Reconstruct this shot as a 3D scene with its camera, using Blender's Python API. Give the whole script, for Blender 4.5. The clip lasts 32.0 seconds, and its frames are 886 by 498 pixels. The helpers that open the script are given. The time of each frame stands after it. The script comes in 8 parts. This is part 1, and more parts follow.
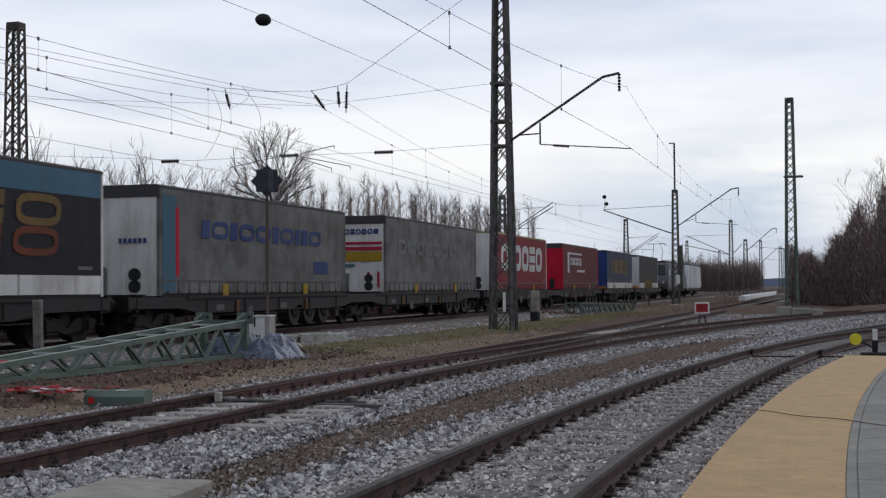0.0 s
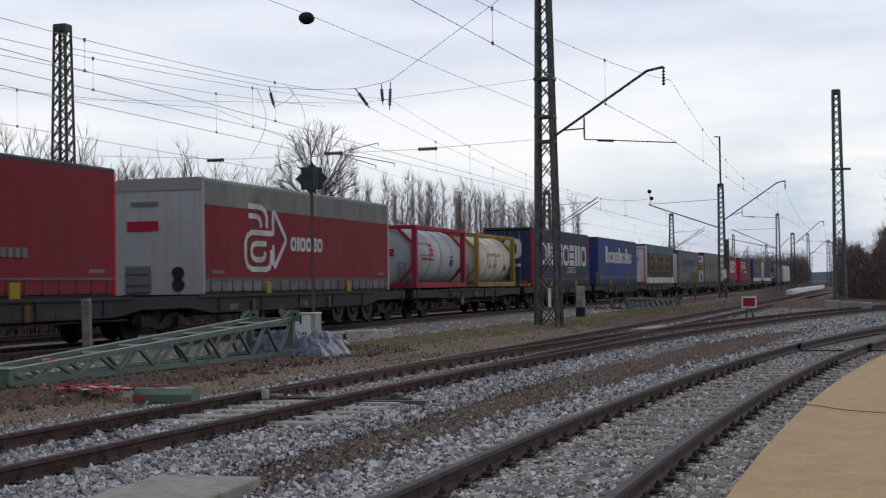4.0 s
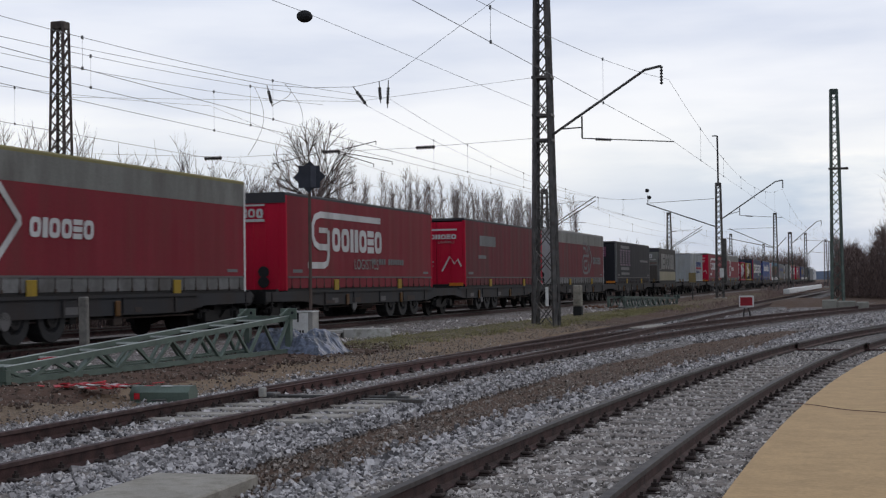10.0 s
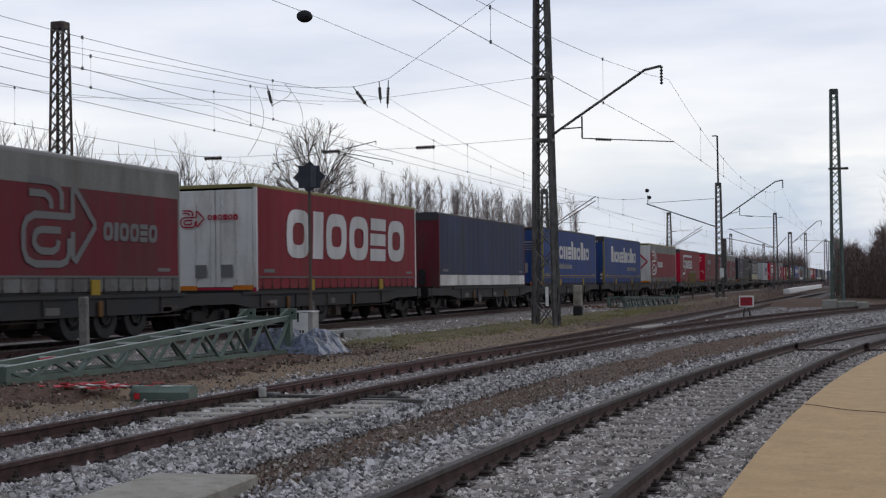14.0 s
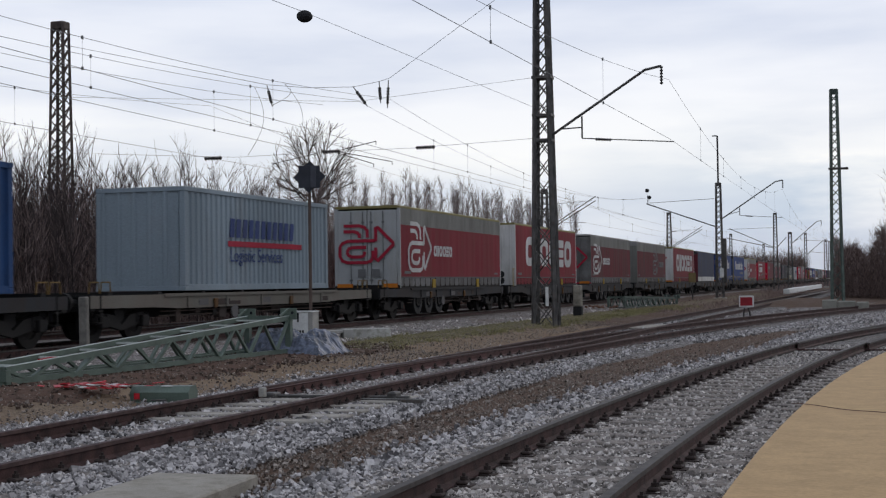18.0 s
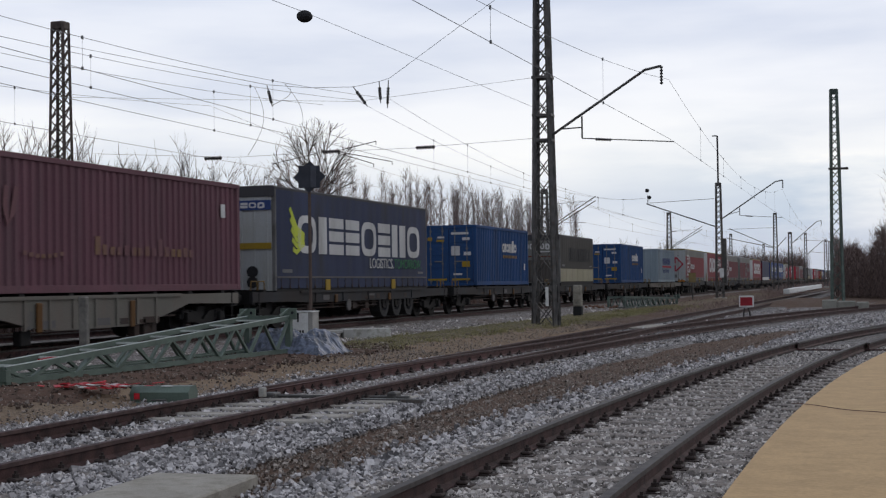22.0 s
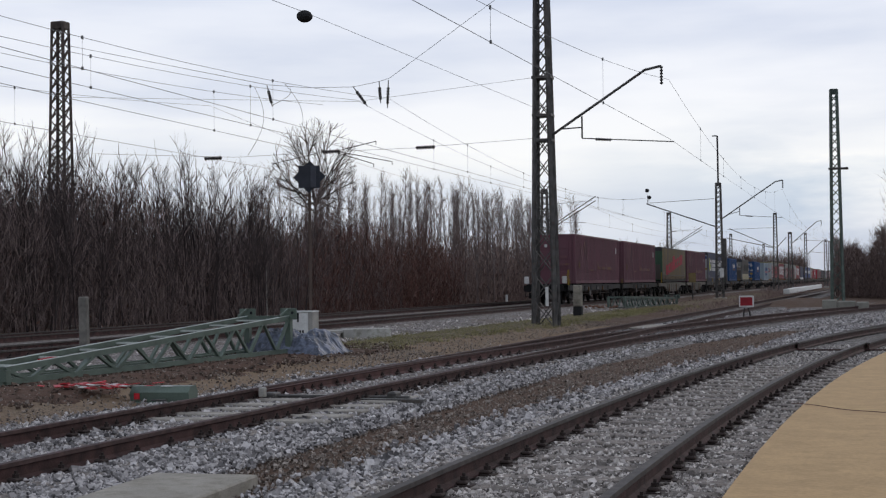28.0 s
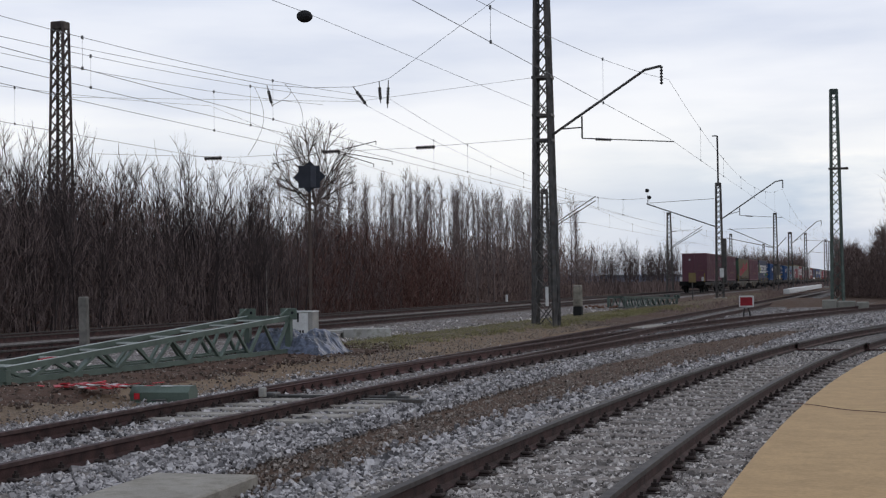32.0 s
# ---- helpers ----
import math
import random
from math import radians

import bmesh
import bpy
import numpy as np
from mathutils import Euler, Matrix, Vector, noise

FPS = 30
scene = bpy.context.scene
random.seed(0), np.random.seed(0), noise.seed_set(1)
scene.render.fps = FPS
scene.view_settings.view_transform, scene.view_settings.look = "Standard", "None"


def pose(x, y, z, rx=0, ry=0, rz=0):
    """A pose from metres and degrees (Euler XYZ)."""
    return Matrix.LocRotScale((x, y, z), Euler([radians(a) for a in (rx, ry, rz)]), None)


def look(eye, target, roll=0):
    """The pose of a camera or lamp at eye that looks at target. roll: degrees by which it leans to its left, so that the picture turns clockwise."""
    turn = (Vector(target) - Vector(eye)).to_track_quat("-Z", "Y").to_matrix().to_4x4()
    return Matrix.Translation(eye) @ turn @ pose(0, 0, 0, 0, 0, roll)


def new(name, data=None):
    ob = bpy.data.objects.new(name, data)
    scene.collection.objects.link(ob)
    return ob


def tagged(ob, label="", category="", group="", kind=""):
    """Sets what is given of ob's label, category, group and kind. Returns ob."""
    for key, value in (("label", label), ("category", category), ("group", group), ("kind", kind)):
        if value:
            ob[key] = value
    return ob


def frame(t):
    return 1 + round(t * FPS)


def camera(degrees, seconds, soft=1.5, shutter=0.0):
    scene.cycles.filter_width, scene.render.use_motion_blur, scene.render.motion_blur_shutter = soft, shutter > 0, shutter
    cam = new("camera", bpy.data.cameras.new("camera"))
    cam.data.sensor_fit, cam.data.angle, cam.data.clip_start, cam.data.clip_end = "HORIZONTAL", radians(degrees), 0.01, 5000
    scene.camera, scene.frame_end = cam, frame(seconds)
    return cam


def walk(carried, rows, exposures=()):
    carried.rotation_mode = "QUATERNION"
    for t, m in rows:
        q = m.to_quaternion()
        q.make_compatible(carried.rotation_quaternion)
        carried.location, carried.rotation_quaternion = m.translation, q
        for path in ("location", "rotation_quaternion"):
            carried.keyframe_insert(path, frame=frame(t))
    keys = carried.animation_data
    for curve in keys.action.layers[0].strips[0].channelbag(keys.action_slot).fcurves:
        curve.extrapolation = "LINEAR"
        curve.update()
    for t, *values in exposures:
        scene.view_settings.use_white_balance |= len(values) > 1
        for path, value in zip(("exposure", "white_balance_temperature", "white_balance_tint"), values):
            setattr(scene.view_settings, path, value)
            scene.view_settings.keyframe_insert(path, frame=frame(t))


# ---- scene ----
PAN = (  # seconds, turn to the left of the rails, upward tilt, lean
    (0.0, 15.690, 1.640, -0.475), (0.5, 15.516, 1.606, -0.564), (1.0, 15.760, 1.584, -0.656), (1.5, 15.806, 1.510, -0.745),
    (2.0, 15.804, 1.497, -0.752), (2.5, 16.025, 1.529, -0.893), (3.0, 16.235, 1.554, -0.973), (3.5, 17.344, 1.563, -0.996),
    (4.3, 17.560, 1.500, -0.900), (5.5, 17.471, 1.447, -0.773), (6.0, 17.447, 1.447, -0.785), (32.0, 17.447, 1.447, -0.785))
EYE = Vector((0.0, 0.0, 1.4))


def aim(turn, tilt, lean):
    a, b = radians(turn), radians(tilt)
    ahead = Vector((-math.sin(a) * math.cos(b), math.cos(a) * math.cos(b), math.sin(b)))
    return look(EYE, EYE + ahead, lean)


cam = camera(35.57, 32.0, soft=1.25, shutter=0.12)
walk(cam, [(t, aim(a, b, c)) for t, a, b, c in PAN], [(0.0, 0.0, 7150, 13), (32.0, 0.0, 7150, 13)])

# ---- overcast winter daylight ----
world = bpy.data.worlds.new("overcast_sky")
scene.world = world
world.use_nodes = True
wn, wl = world.node_tree.nodes, world.node_tree.links
wn.clear()
w_out, w_bg = wn.new("ShaderNodeOutputWorld"), wn.new("ShaderNodeBackground")
w_sky = wn.new("ShaderNodeTexSky")
w_sky.sky_type, w_sky.sun_disc = "NISHITA", False
w_sky.sun_elevation, w_sky.sun_rotation = radians(24), radians(25)
w_dim = wn.new("ShaderNodeMix")
w_dim.data_type, w_dim.blend_type = "RGBA", "MULTIPLY"
w_dim.inputs["Factor"].default_value = 1.0
w_dim.inputs["B"].default_value = (0.05, 0.05, 0.05, 1)
w_tc, w_map, w_noise, w_ramp = (wn.new("ShaderNodeTexCoord"), wn.new("ShaderNodeMapping"), wn.new("ShaderNodeTexNoise"),
                                wn.new("ShaderNodeValToRGB"))
w_map.inputs["Scale"].default_value = (1.6, 1.6, 9.0)
w_noise.inputs["Scale"].default_value, w_noise.inputs["Detail"].default_value = 2.2, 5.0
w_noise.inputs["Roughness"].default_value = 0.5
w_sep, w_grad = wn.new("ShaderNodeSeparateXYZ"), wn.new("ShaderNodeValToRGB")
g = w_grad.color_ramp
g.elements[0].position, g.elements[0].color = 0.0, (0.50, 0.58, 0.72, 1)
g.elements[1].position, g.elements[1].color = 0.5, (0.58, 0.68, 0.86, 1)
for at, colour in ((0.035, (0.66, 0.75, 0.88, 1)), (0.085, (0.82, 0.89, 0.97, 1)), (0.14, (0.76, 0.84, 0.97, 1)), (0.24, (0.62, 0.72, 0.91, 1))):
    g.elements.new(at).color = colour
w_ramp.color_ramp.elements[0].position, w_ramp.color_ramp.elements[0].color = 0.38, (0.83, 0.865, 0.92, 1)
w_ramp.color_ramp.elements[1].position, w_ramp.color_ramp.elements[1].color = 0.60, (1.04, 1.04, 1.03, 1)
w_mul, w_mix = wn.new("ShaderNodeMix"), wn.new("ShaderNodeMix")
for n_ in (w_mul, w_mix):
    n_.data_type = "RGBA"
w_mul.blend_type = "MULTIPLY"
w_mul.inputs["Factor"].default_value, w_mix.inputs["Factor"].default_value = 1.0, 0.93
wl.new(w_tc.outputs["Generated"], w_map.inputs["Vector"])
wl.new(w_tc.outputs["Generated"], w_sep.inputs[0])
wl.new(w_sep.outputs["Z"], w_grad.inputs["Fac"])
wl.new(w_map.outputs[0], w_noise.inputs["Vector"])
wl.new(w_noise.outputs["Fac"], w_ramp.inputs["Fac"])
wl.new(w_grad.outputs[0], w_mul.inputs["A"])
wl.new(w_ramp.outputs[0], w_mul.inputs["B"])
wl.new(w_sky.outputs[0], w_dim.inputs["A"])
wl.new(w_dim.outputs["Result"], w_mix.inputs["A"])
wl.new(w_mul.outputs["Result"], w_mix.inputs["B"])
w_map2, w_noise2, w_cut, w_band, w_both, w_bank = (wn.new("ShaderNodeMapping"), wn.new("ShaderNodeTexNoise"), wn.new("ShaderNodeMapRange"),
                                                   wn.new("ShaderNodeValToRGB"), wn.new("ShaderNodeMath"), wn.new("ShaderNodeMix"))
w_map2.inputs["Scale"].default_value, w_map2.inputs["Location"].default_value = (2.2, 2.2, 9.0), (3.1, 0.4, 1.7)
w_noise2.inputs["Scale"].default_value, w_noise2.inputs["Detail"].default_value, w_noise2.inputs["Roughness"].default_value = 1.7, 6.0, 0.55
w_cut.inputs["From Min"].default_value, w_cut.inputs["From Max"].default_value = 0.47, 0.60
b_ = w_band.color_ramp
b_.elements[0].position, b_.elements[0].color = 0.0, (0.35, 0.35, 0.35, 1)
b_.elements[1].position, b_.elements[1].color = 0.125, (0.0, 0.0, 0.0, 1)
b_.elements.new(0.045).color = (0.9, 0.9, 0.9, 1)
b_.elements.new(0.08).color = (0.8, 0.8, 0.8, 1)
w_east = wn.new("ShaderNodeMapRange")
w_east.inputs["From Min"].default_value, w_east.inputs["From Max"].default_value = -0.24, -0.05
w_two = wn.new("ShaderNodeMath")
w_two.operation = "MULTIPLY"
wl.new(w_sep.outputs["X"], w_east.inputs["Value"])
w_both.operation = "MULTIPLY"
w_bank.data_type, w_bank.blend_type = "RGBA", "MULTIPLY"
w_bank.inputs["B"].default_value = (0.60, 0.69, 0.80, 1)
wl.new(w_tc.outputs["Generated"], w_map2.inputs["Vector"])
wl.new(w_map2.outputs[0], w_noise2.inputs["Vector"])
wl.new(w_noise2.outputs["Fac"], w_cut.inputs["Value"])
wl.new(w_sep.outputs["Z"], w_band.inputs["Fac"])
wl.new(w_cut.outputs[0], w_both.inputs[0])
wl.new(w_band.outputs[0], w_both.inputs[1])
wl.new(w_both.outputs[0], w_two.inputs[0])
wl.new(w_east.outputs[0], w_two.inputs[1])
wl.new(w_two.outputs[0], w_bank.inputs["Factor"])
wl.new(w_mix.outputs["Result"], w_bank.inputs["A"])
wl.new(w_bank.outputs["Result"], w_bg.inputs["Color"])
w_bg.inputs["Strength"].default_value = 1.12
wl.new(w_bg.outputs[0], w_out.inputs[0])

sun = new("sun", bpy.data.lights.new("sun", "SUN"))
sun.data.energy, sun.data.angle, sun.data.color = 0.4, radians(25), (1.0, 0.96, 0.9)
sun.matrix_world = look((0, 0, 50), (0 - math.sin(radians(25)) * 100, -math.cos(radians(25)) * 100, 50 - 44))

# ---- materials ----
MATS = {}


def nodes_of(m):
    m.use_nodes = True
    t = m.node_tree
    return t.nodes, t.links, t.nodes["Principled BSDF"]


def mat(name, colour, rough=0.6, metal=0.0, var=0.18, scale=2.0, bump=0.15, grain=40.0, second=None, amount=0.4, streak=False, per_piece=0.0, spec=0.25):
    """Surface with stains at one scale, grain at another, an optional second colour in patches or streaks."""
    if name in MATS:
        return MATS[name]
    m = MATS[name] = bpy.data.materials.new(name)
    ns, ls, b = nodes_of(m)
    b.inputs["Roughness"].default_value, b.inputs["Metallic"].default_value = rough, metal
    b.inputs["Specular IOR Level"].default_value = spec
    tc, mp = ns.new("ShaderNodeTexCoord"), ns.new("ShaderNodeMapping")
    mp.inputs["Scale"].default_value = (1, 1, 0.25) if streak else (1, 1, 1)
    big, fine = ns.new("ShaderNodeTexNoise"), ns.new("ShaderNodeTexNoise")
    big.inputs["Scale"].default_value, big.inputs["Detail"].default_value = scale, 6
    fine.inputs["Scale"].default_value, fine.inputs["Detail"].default_value = grain, 3
    ls.new(tc.outputs["Object"], mp.inputs[0])
    ls.new(mp.outputs[0], big.inputs["Vector"])
    ls.new(tc.outputs["Object"], fine.inputs["Vector"])
    ramp = ns.new("ShaderNodeValToRGB")
    c = colour
    dark = [max(0, x * (1 - var * 1.6)) for x in c]
    lite = [min(1, x * (1 + var)) for x in c]
    ramp.color_ramp.elements[0].position, ramp.color_ramp.elements[0].color = 0.32, (*dark, 1)
    ramp.color_ramp.elements[1].position, ramp.color_ramp.elements[1].color = 0.68, (*lite, 1)
    ls.new(big.outputs["Fac"], ramp.inputs["Fac"])
    last = ramp.outputs[0]
    if second:
        mix, cut, n2 = ns.new("ShaderNodeMix"), ns.new("ShaderNodeValToRGB"), ns.new("ShaderNodeTexNoise")
        n2.inputs["Scale"].default_value, n2.inputs["Detail"].default_value = scale * 2.3, 8
        n2.inputs["Roughness"].default_value = 0.65
        ls.new(mp.outputs[0], n2.inputs["Vector"])
        cut.color_ramp.elements[0].position, cut.color_ramp.elements[1].position = 0.62 - amount * 0.4, 0.82 - amount * 0.4
        ls.new(n2.outputs["Fac"], cut.inputs["Fac"])
        mix.data_type = "RGBA"
        ls.new(cut.outputs[0], mix.inputs["Factor"])
        ls.new(last, mix.inputs["A"])
        mix.inputs["B"].default_value = (*second, 1)
        last = mix.outputs["Result"]
    grainmix = ns.new("ShaderNodeMix")
    grainmix.data_type, grainmix.blend_type = "RGBA", "OVERLAY"
    grainmix.inputs["Factor"].default_value = 0.25
    ls.new(last, grainmix.inputs["A"])
    ls.new(fine.outputs["Fac"], grainmix.inputs["B"])
    last = grainmix.outputs["Result"]
    if per_piece:
        info, hsv, rng = ns.new("ShaderNodeObjectInfo"), ns.new("ShaderNodeHueSaturation"), ns.new("ShaderNodeMapRange")
        rng.inputs["To Min"].default_value, rng.inputs["To Max"].default_value = 1 - per_piece, 1 + per_piece
        ls.new(info.outputs["Random"], rng.inputs["Value"])
        ls.new(rng.outputs[0], hsv.inputs["Value"])
        ls.new(last, hsv.inputs["Color"])
        last = hsv.outputs[0]
    ls.new(last, b.inputs["Base Color"])
    if bump:
        bp = ns.new("ShaderNodeBump")
        bp.inputs["Strength"].default_value, bp.inputs["Distance"].default_value = bump, 0.02
        ls.new(fine.outputs["Fac"], bp.inputs["Height"])
        ls.new(bp.outputs[0], b.inputs["Normal"])
    return m


def stone_mat(name, light, dark, soil, cell, soil_amount, bump=1.0):
    """Broken stone: every cell its own grey, dark joints, patches of soil."""
    m = MATS[name] = bpy.data.materials.new(name)
    ns, ls, b = nodes_of(m)
    b.inputs["Roughness"].default_value = 0.95
    b.inputs["Specular IOR Level"].default_value = 0.1
    tc, vor, edge, big = ns.new("ShaderNodeTexCoord"), ns.new("ShaderNodeTexVoronoi"), ns.new("ShaderNodeTexVoronoi"), ns.new("ShaderNodeTexNoise")
    for v in (vor, edge):
        v.inputs["Scale"].default_value = cell
        ls.new(tc.outputs["Object"], v.inputs["Vector"])
    edge.feature = "DISTANCE_TO_EDGE"
    big.inputs["Scale"].default_value, big.inputs["Detail"].default_value = 0.55, 7
    ls.new(tc.outputs["Object"], big.inputs["Vector"])
    sep, ramp = ns.new("ShaderNodeSeparateColor"), ns.new("ShaderNodeValToRGB")
    ls.new(vor.outputs["Color"], sep.inputs[0])
    ramp.color_ramp.elements[0].color, ramp.color_ramp.elements[1].color = (*dark, 1), (*light, 1)
    ls.new(sep.outputs[0], ramp.inputs["Fac"])
    joint, jm = ns.new("ShaderNodeMapRange"), ns.new("ShaderNodeMix")
    joint.inputs["From Max"].default_value, joint.inputs["To Min"].default_value = 0.12, 0.35
    ls.new(edge.outputs["Distance"], joint.inputs["Value"])
    jm.data_type, jm.blend_type = "RGBA", "MULTIPLY"
    jm.inputs["Factor"].default_value = 1.0
    ls.new(ramp.outputs[0], jm.inputs["A"])
    ls.new(joint.outputs[0], jm.inputs["B"])
    cut, mix = ns.new("ShaderNodeValToRGB"), ns.new("ShaderNodeMix")
    cut.color_ramp.elements[0].position, cut.color_ramp.elements[1].position = 0.60 - soil_amount, 0.78 - soil_amount
    ls.new(big.outputs["Fac"], cut.inputs["Fac"])
    mix.data_type = "RGBA"
    ls.new(cut.outputs[0], mix.inputs["Factor"])
    ls.new(jm.outputs["Result"], mix.inputs["A"])
    mix.inputs["B"].default_value = (*soil, 1)
    ls.new(mix.outputs["Result"], b.inputs["Base Color"])
    bp = ns.new("ShaderNodeBump")
    bp.inputs["Strength"].default_value, bp.inputs["Distance"].default_value = bump, 0.03
    ls.new(edge.outputs["Distance"], bp.inputs["Height"])
    ls.new(bp.outputs[0], b.inputs["Normal"])
    return m


def island_mat(name, low, high, rough=0.9):
    """Loose pieces in one mesh, each its own shade."""
    m = MATS[name] = bpy.data.materials.new(name)
    ns, ls, b = nodes_of(m)
    b.inputs["Roughness"].default_value = rough
    b.inputs["Specular IOR Level"].default_value = 0.15
    geo, ramp, tc, n1 = ns.new("ShaderNodeNewGeometry"), ns.new("ShaderNodeValToRGB"), ns.new("ShaderNodeTexCoord"), ns.new("ShaderNodeTexNoise")
    ramp.color_ramp.elements[0].color, ramp.color_ramp.elements[1].color = (*low, 1), (*high, 1)
    ls.new(geo.outputs["Random Per Island"], ramp.inputs["Fac"])
    n1.inputs["Scale"].default_value = 25
    ls.new(tc.outputs["Object"], n1.inputs["Vector"])
    mx = ns.new("ShaderNodeMix")
    mx.data_type, mx.blend_type = "RGBA", "OVERLAY"
    mx.inputs["Factor"].default_value = 0.4
    ls.new(ramp.outputs[0], mx.inputs["A"])
    ls.new(n1.outputs["Fac"], mx.inputs["B"])
    ls.new(mx.outputs["Result"], b.inputs["Base Color"])
    return m


M_RAIL = mat("rusty_rail_side", (0.050, 0.024, 0.022), 0.8, 0.0, 0.35, 6, 0.3, 60)
M_RAILHEAD = mat("worn_rail_head", (0.060, 0.050, 0.046), 0.7, 0.05, 0.25, 8, 0.1, 80)
M_RAILRUST = mat("rusted_rail_head", (0.060, 0.035, 0.032), 0.8, 0.0, 0.3, 7, 0.1, 70)
M_FASTEN = mat("dark_rusty_fastening", (0.034, 0.024, 0.021), 0.85, 0.0, 0.35, 9, 0.3, 60)
M_SLEEPER = mat("weathered_sleeper_wood", (0.204, 0.174, 0.152), 0.9, 0, 0.3, 5, 0.5, 50, (0.08, 0.07, 0.065), 0.4, per_piece=0.2)
M_CONCRETE = mat("weathered_concrete", (0.36, 0.35, 0.32), 0.9, 0, 0.2, 2.5, 0.3, 60, (0.2, 0.19, 0.16), 0.35)
M_STEEL_DARK = mat("dark_galvanised_steel", (0.080, 0.076, 0.072), 0.6, 0.3, 0.3, 3, 0.1, 50, (0.09, 0.065, 0.05), 0.2)
M_MAST_GREEN = mat("green_painted_steel", (0.075, 0.10, 0.085), 0.6, 0.1, 0.25, 3, 0.1, 40, (0.05, 0.05, 0.045), 0.2)
M_GREEN = mat("grey_green_paint", (0.092, 0.122, 0.099), 0.45, 0.1, 0.15, 3, 0.05, 50, (0.09, 0.12, 0.1), 0.25)
M_WIRE = mat("oxidised_copper_wire", (0.16, 0.165, 0.17), 0.6, 0.4, 0.1, 3, 0.0)
M_INSUL = mat("brown_insulator", (0.025, 0.022, 0.022), 0.35, 0, 0.1, 5, 0.0)
M_WHITE = mat("white_enamel", (0.55, 0.55, 0.53), 0.5, 0, 0.08, 3, 0.05, 40, (0.4, 0.38, 0.34), 0.2)
M_BLACK = mat("black_rubber", (0.014, 0.014, 0.015), 0.8, 0, 0.2, 4, 0.1)
M_SIGNRED = mat("red_enamel", (0.42, 0.012, 0.02), 0.45, 0, 0.06, 3, 0.0)
M_BARK = island_mat("winter_bark", (0.036, 0.028, 0.027), (0.10, 0.077, 0.073))
M_BARKDARK = island_mat("dark_wet_bark", (0.026, 0.021, 0.019), (0.075, 0.06, 0.053))
M_BIRCH = island_mat("pale_twigs", (0.085, 0.065, 0.061), (0.205, 0.162, 0.150))
M_THICKET = island_mat("brown_undergrowth", (0.092, 0.068, 0.064), (0.255, 0.190, 0.173))
M_WOODBRUSH = island_mat("brown_wood_edge", (0.072, 0.050, 0.045), (0.195, 0.140, 0.124))
M_SCRUB = island_mat("pale_brown_scrub", (0.098, 0.068, 0.060), (0.275, 0.195, 0.168))
M_DEADLEAF = island_mat("withered_leaves", (0.055, 0.034, 0.028), (0.155, 0.090, 0.071))
M_GRASS = island_mat("winter_grass", (0.085, 0.083, 0.032), (0.30, 0.265, 0.135))
M_STONES = island_mat("loose_ballast_stones", (0.070, 0.066, 0.066), (0.54, 0.505, 0.488))
M_STONES_DULL = island_mat("dull_ballast_stones", (0.095, 0.083, 0.075), (0.62, 0.565, 0.52))
M_RUBBLE = island_mat("mixed_rubble", (0.06, 0.045, 0.037), (0.33, 0.28, 0.24))
M_BALLAST = stone_mat("ballast_bed", (0.30, 0.275, 0.26), (0.055, 0.048, 0.045), (0.150, 0.115, 0.09), 16.0, 0.02)
M_BALLAST_FAR = stone_mat("old_ballast_bed", (0.302, 0.270, 0.253), (0.097, 0.085, 0.076), (0.140, 0.110, 0.091), 14.0, 0.08)
M_SOIL = stone_mat("stony_soil", (0.185, 0.130, 0.102), (0.064, 0.041, 0.031), (0.096, 0.061, 0.044), 26.0, 0.25, 0.9)
M_TAN = mat("tan_paving", (0.415, 0.270, 0.135), 0.9, 0, 0.06, 2.0, 0.15, 30, (0.345, 0.225, 0.113), 0.35)
M_TAN.node_tree.nodes["Mapping"].inputs["Scale"].default_value = (1.0, 1.15, 1)
M_PAVER = mat("grey_paving_stone", (0.205, 0.198, 0.170), 0.9, 0, 0.12, 3, 0.2, 60, per_piece=0.12)

# ---- mesh helpers ----


def mesh_of(name, bm, material):
    me = bpy.data.meshes.new(name)
    bm.to_mesh(me)
    bm.free()
    me.materials.append(material)
    return me


def part(name, bm, material, parent=None, label=""):
    ob = new(name, mesh_of(name, bm, material))
    if parent is not None:
        ob.parent = parent
    if label:
        tagged(ob, label)
    return ob


def raw(name, verts, faces, material, parent=None, smooth=False):
    me = bpy.data.meshes.new(name)
    me.from_pydata(verts, [], faces)
    me.materials.append(material)
    if smooth:
        me.shade_smooth()
    ob = new(name, me)
    if parent is not None:
        ob.parent = parent
    return ob


def thing(name, m, label, category, group="", kind=""):
    ob = new(name)
    ob.matrix_basis = m
    return tagged(ob, label, category, group, kind)


def box(bm, x0, x1, y0, y1, z0, z1, bevel=0.0, m=None):
    r = bmesh.ops.create_cube(bm, size=1)
    vs = r["verts"]
    for v in vs:
        v.co = Vector(((x0 + x1) / 2 + v.co.x * (x1 - x0), (y0 + y1) / 2 + v.co.y * (y1 - y0), (z0 + z1) / 2 + v.co.z * (z1 - z0)))
        if m:
            v.co = m @ v.co
    if bevel:
        es = list({e for v in vs for e in v.link_edges})
        bmesh.ops.bevel(bm, geom=es, offset=bevel, segments=1, affect="EDGES")
    return vs


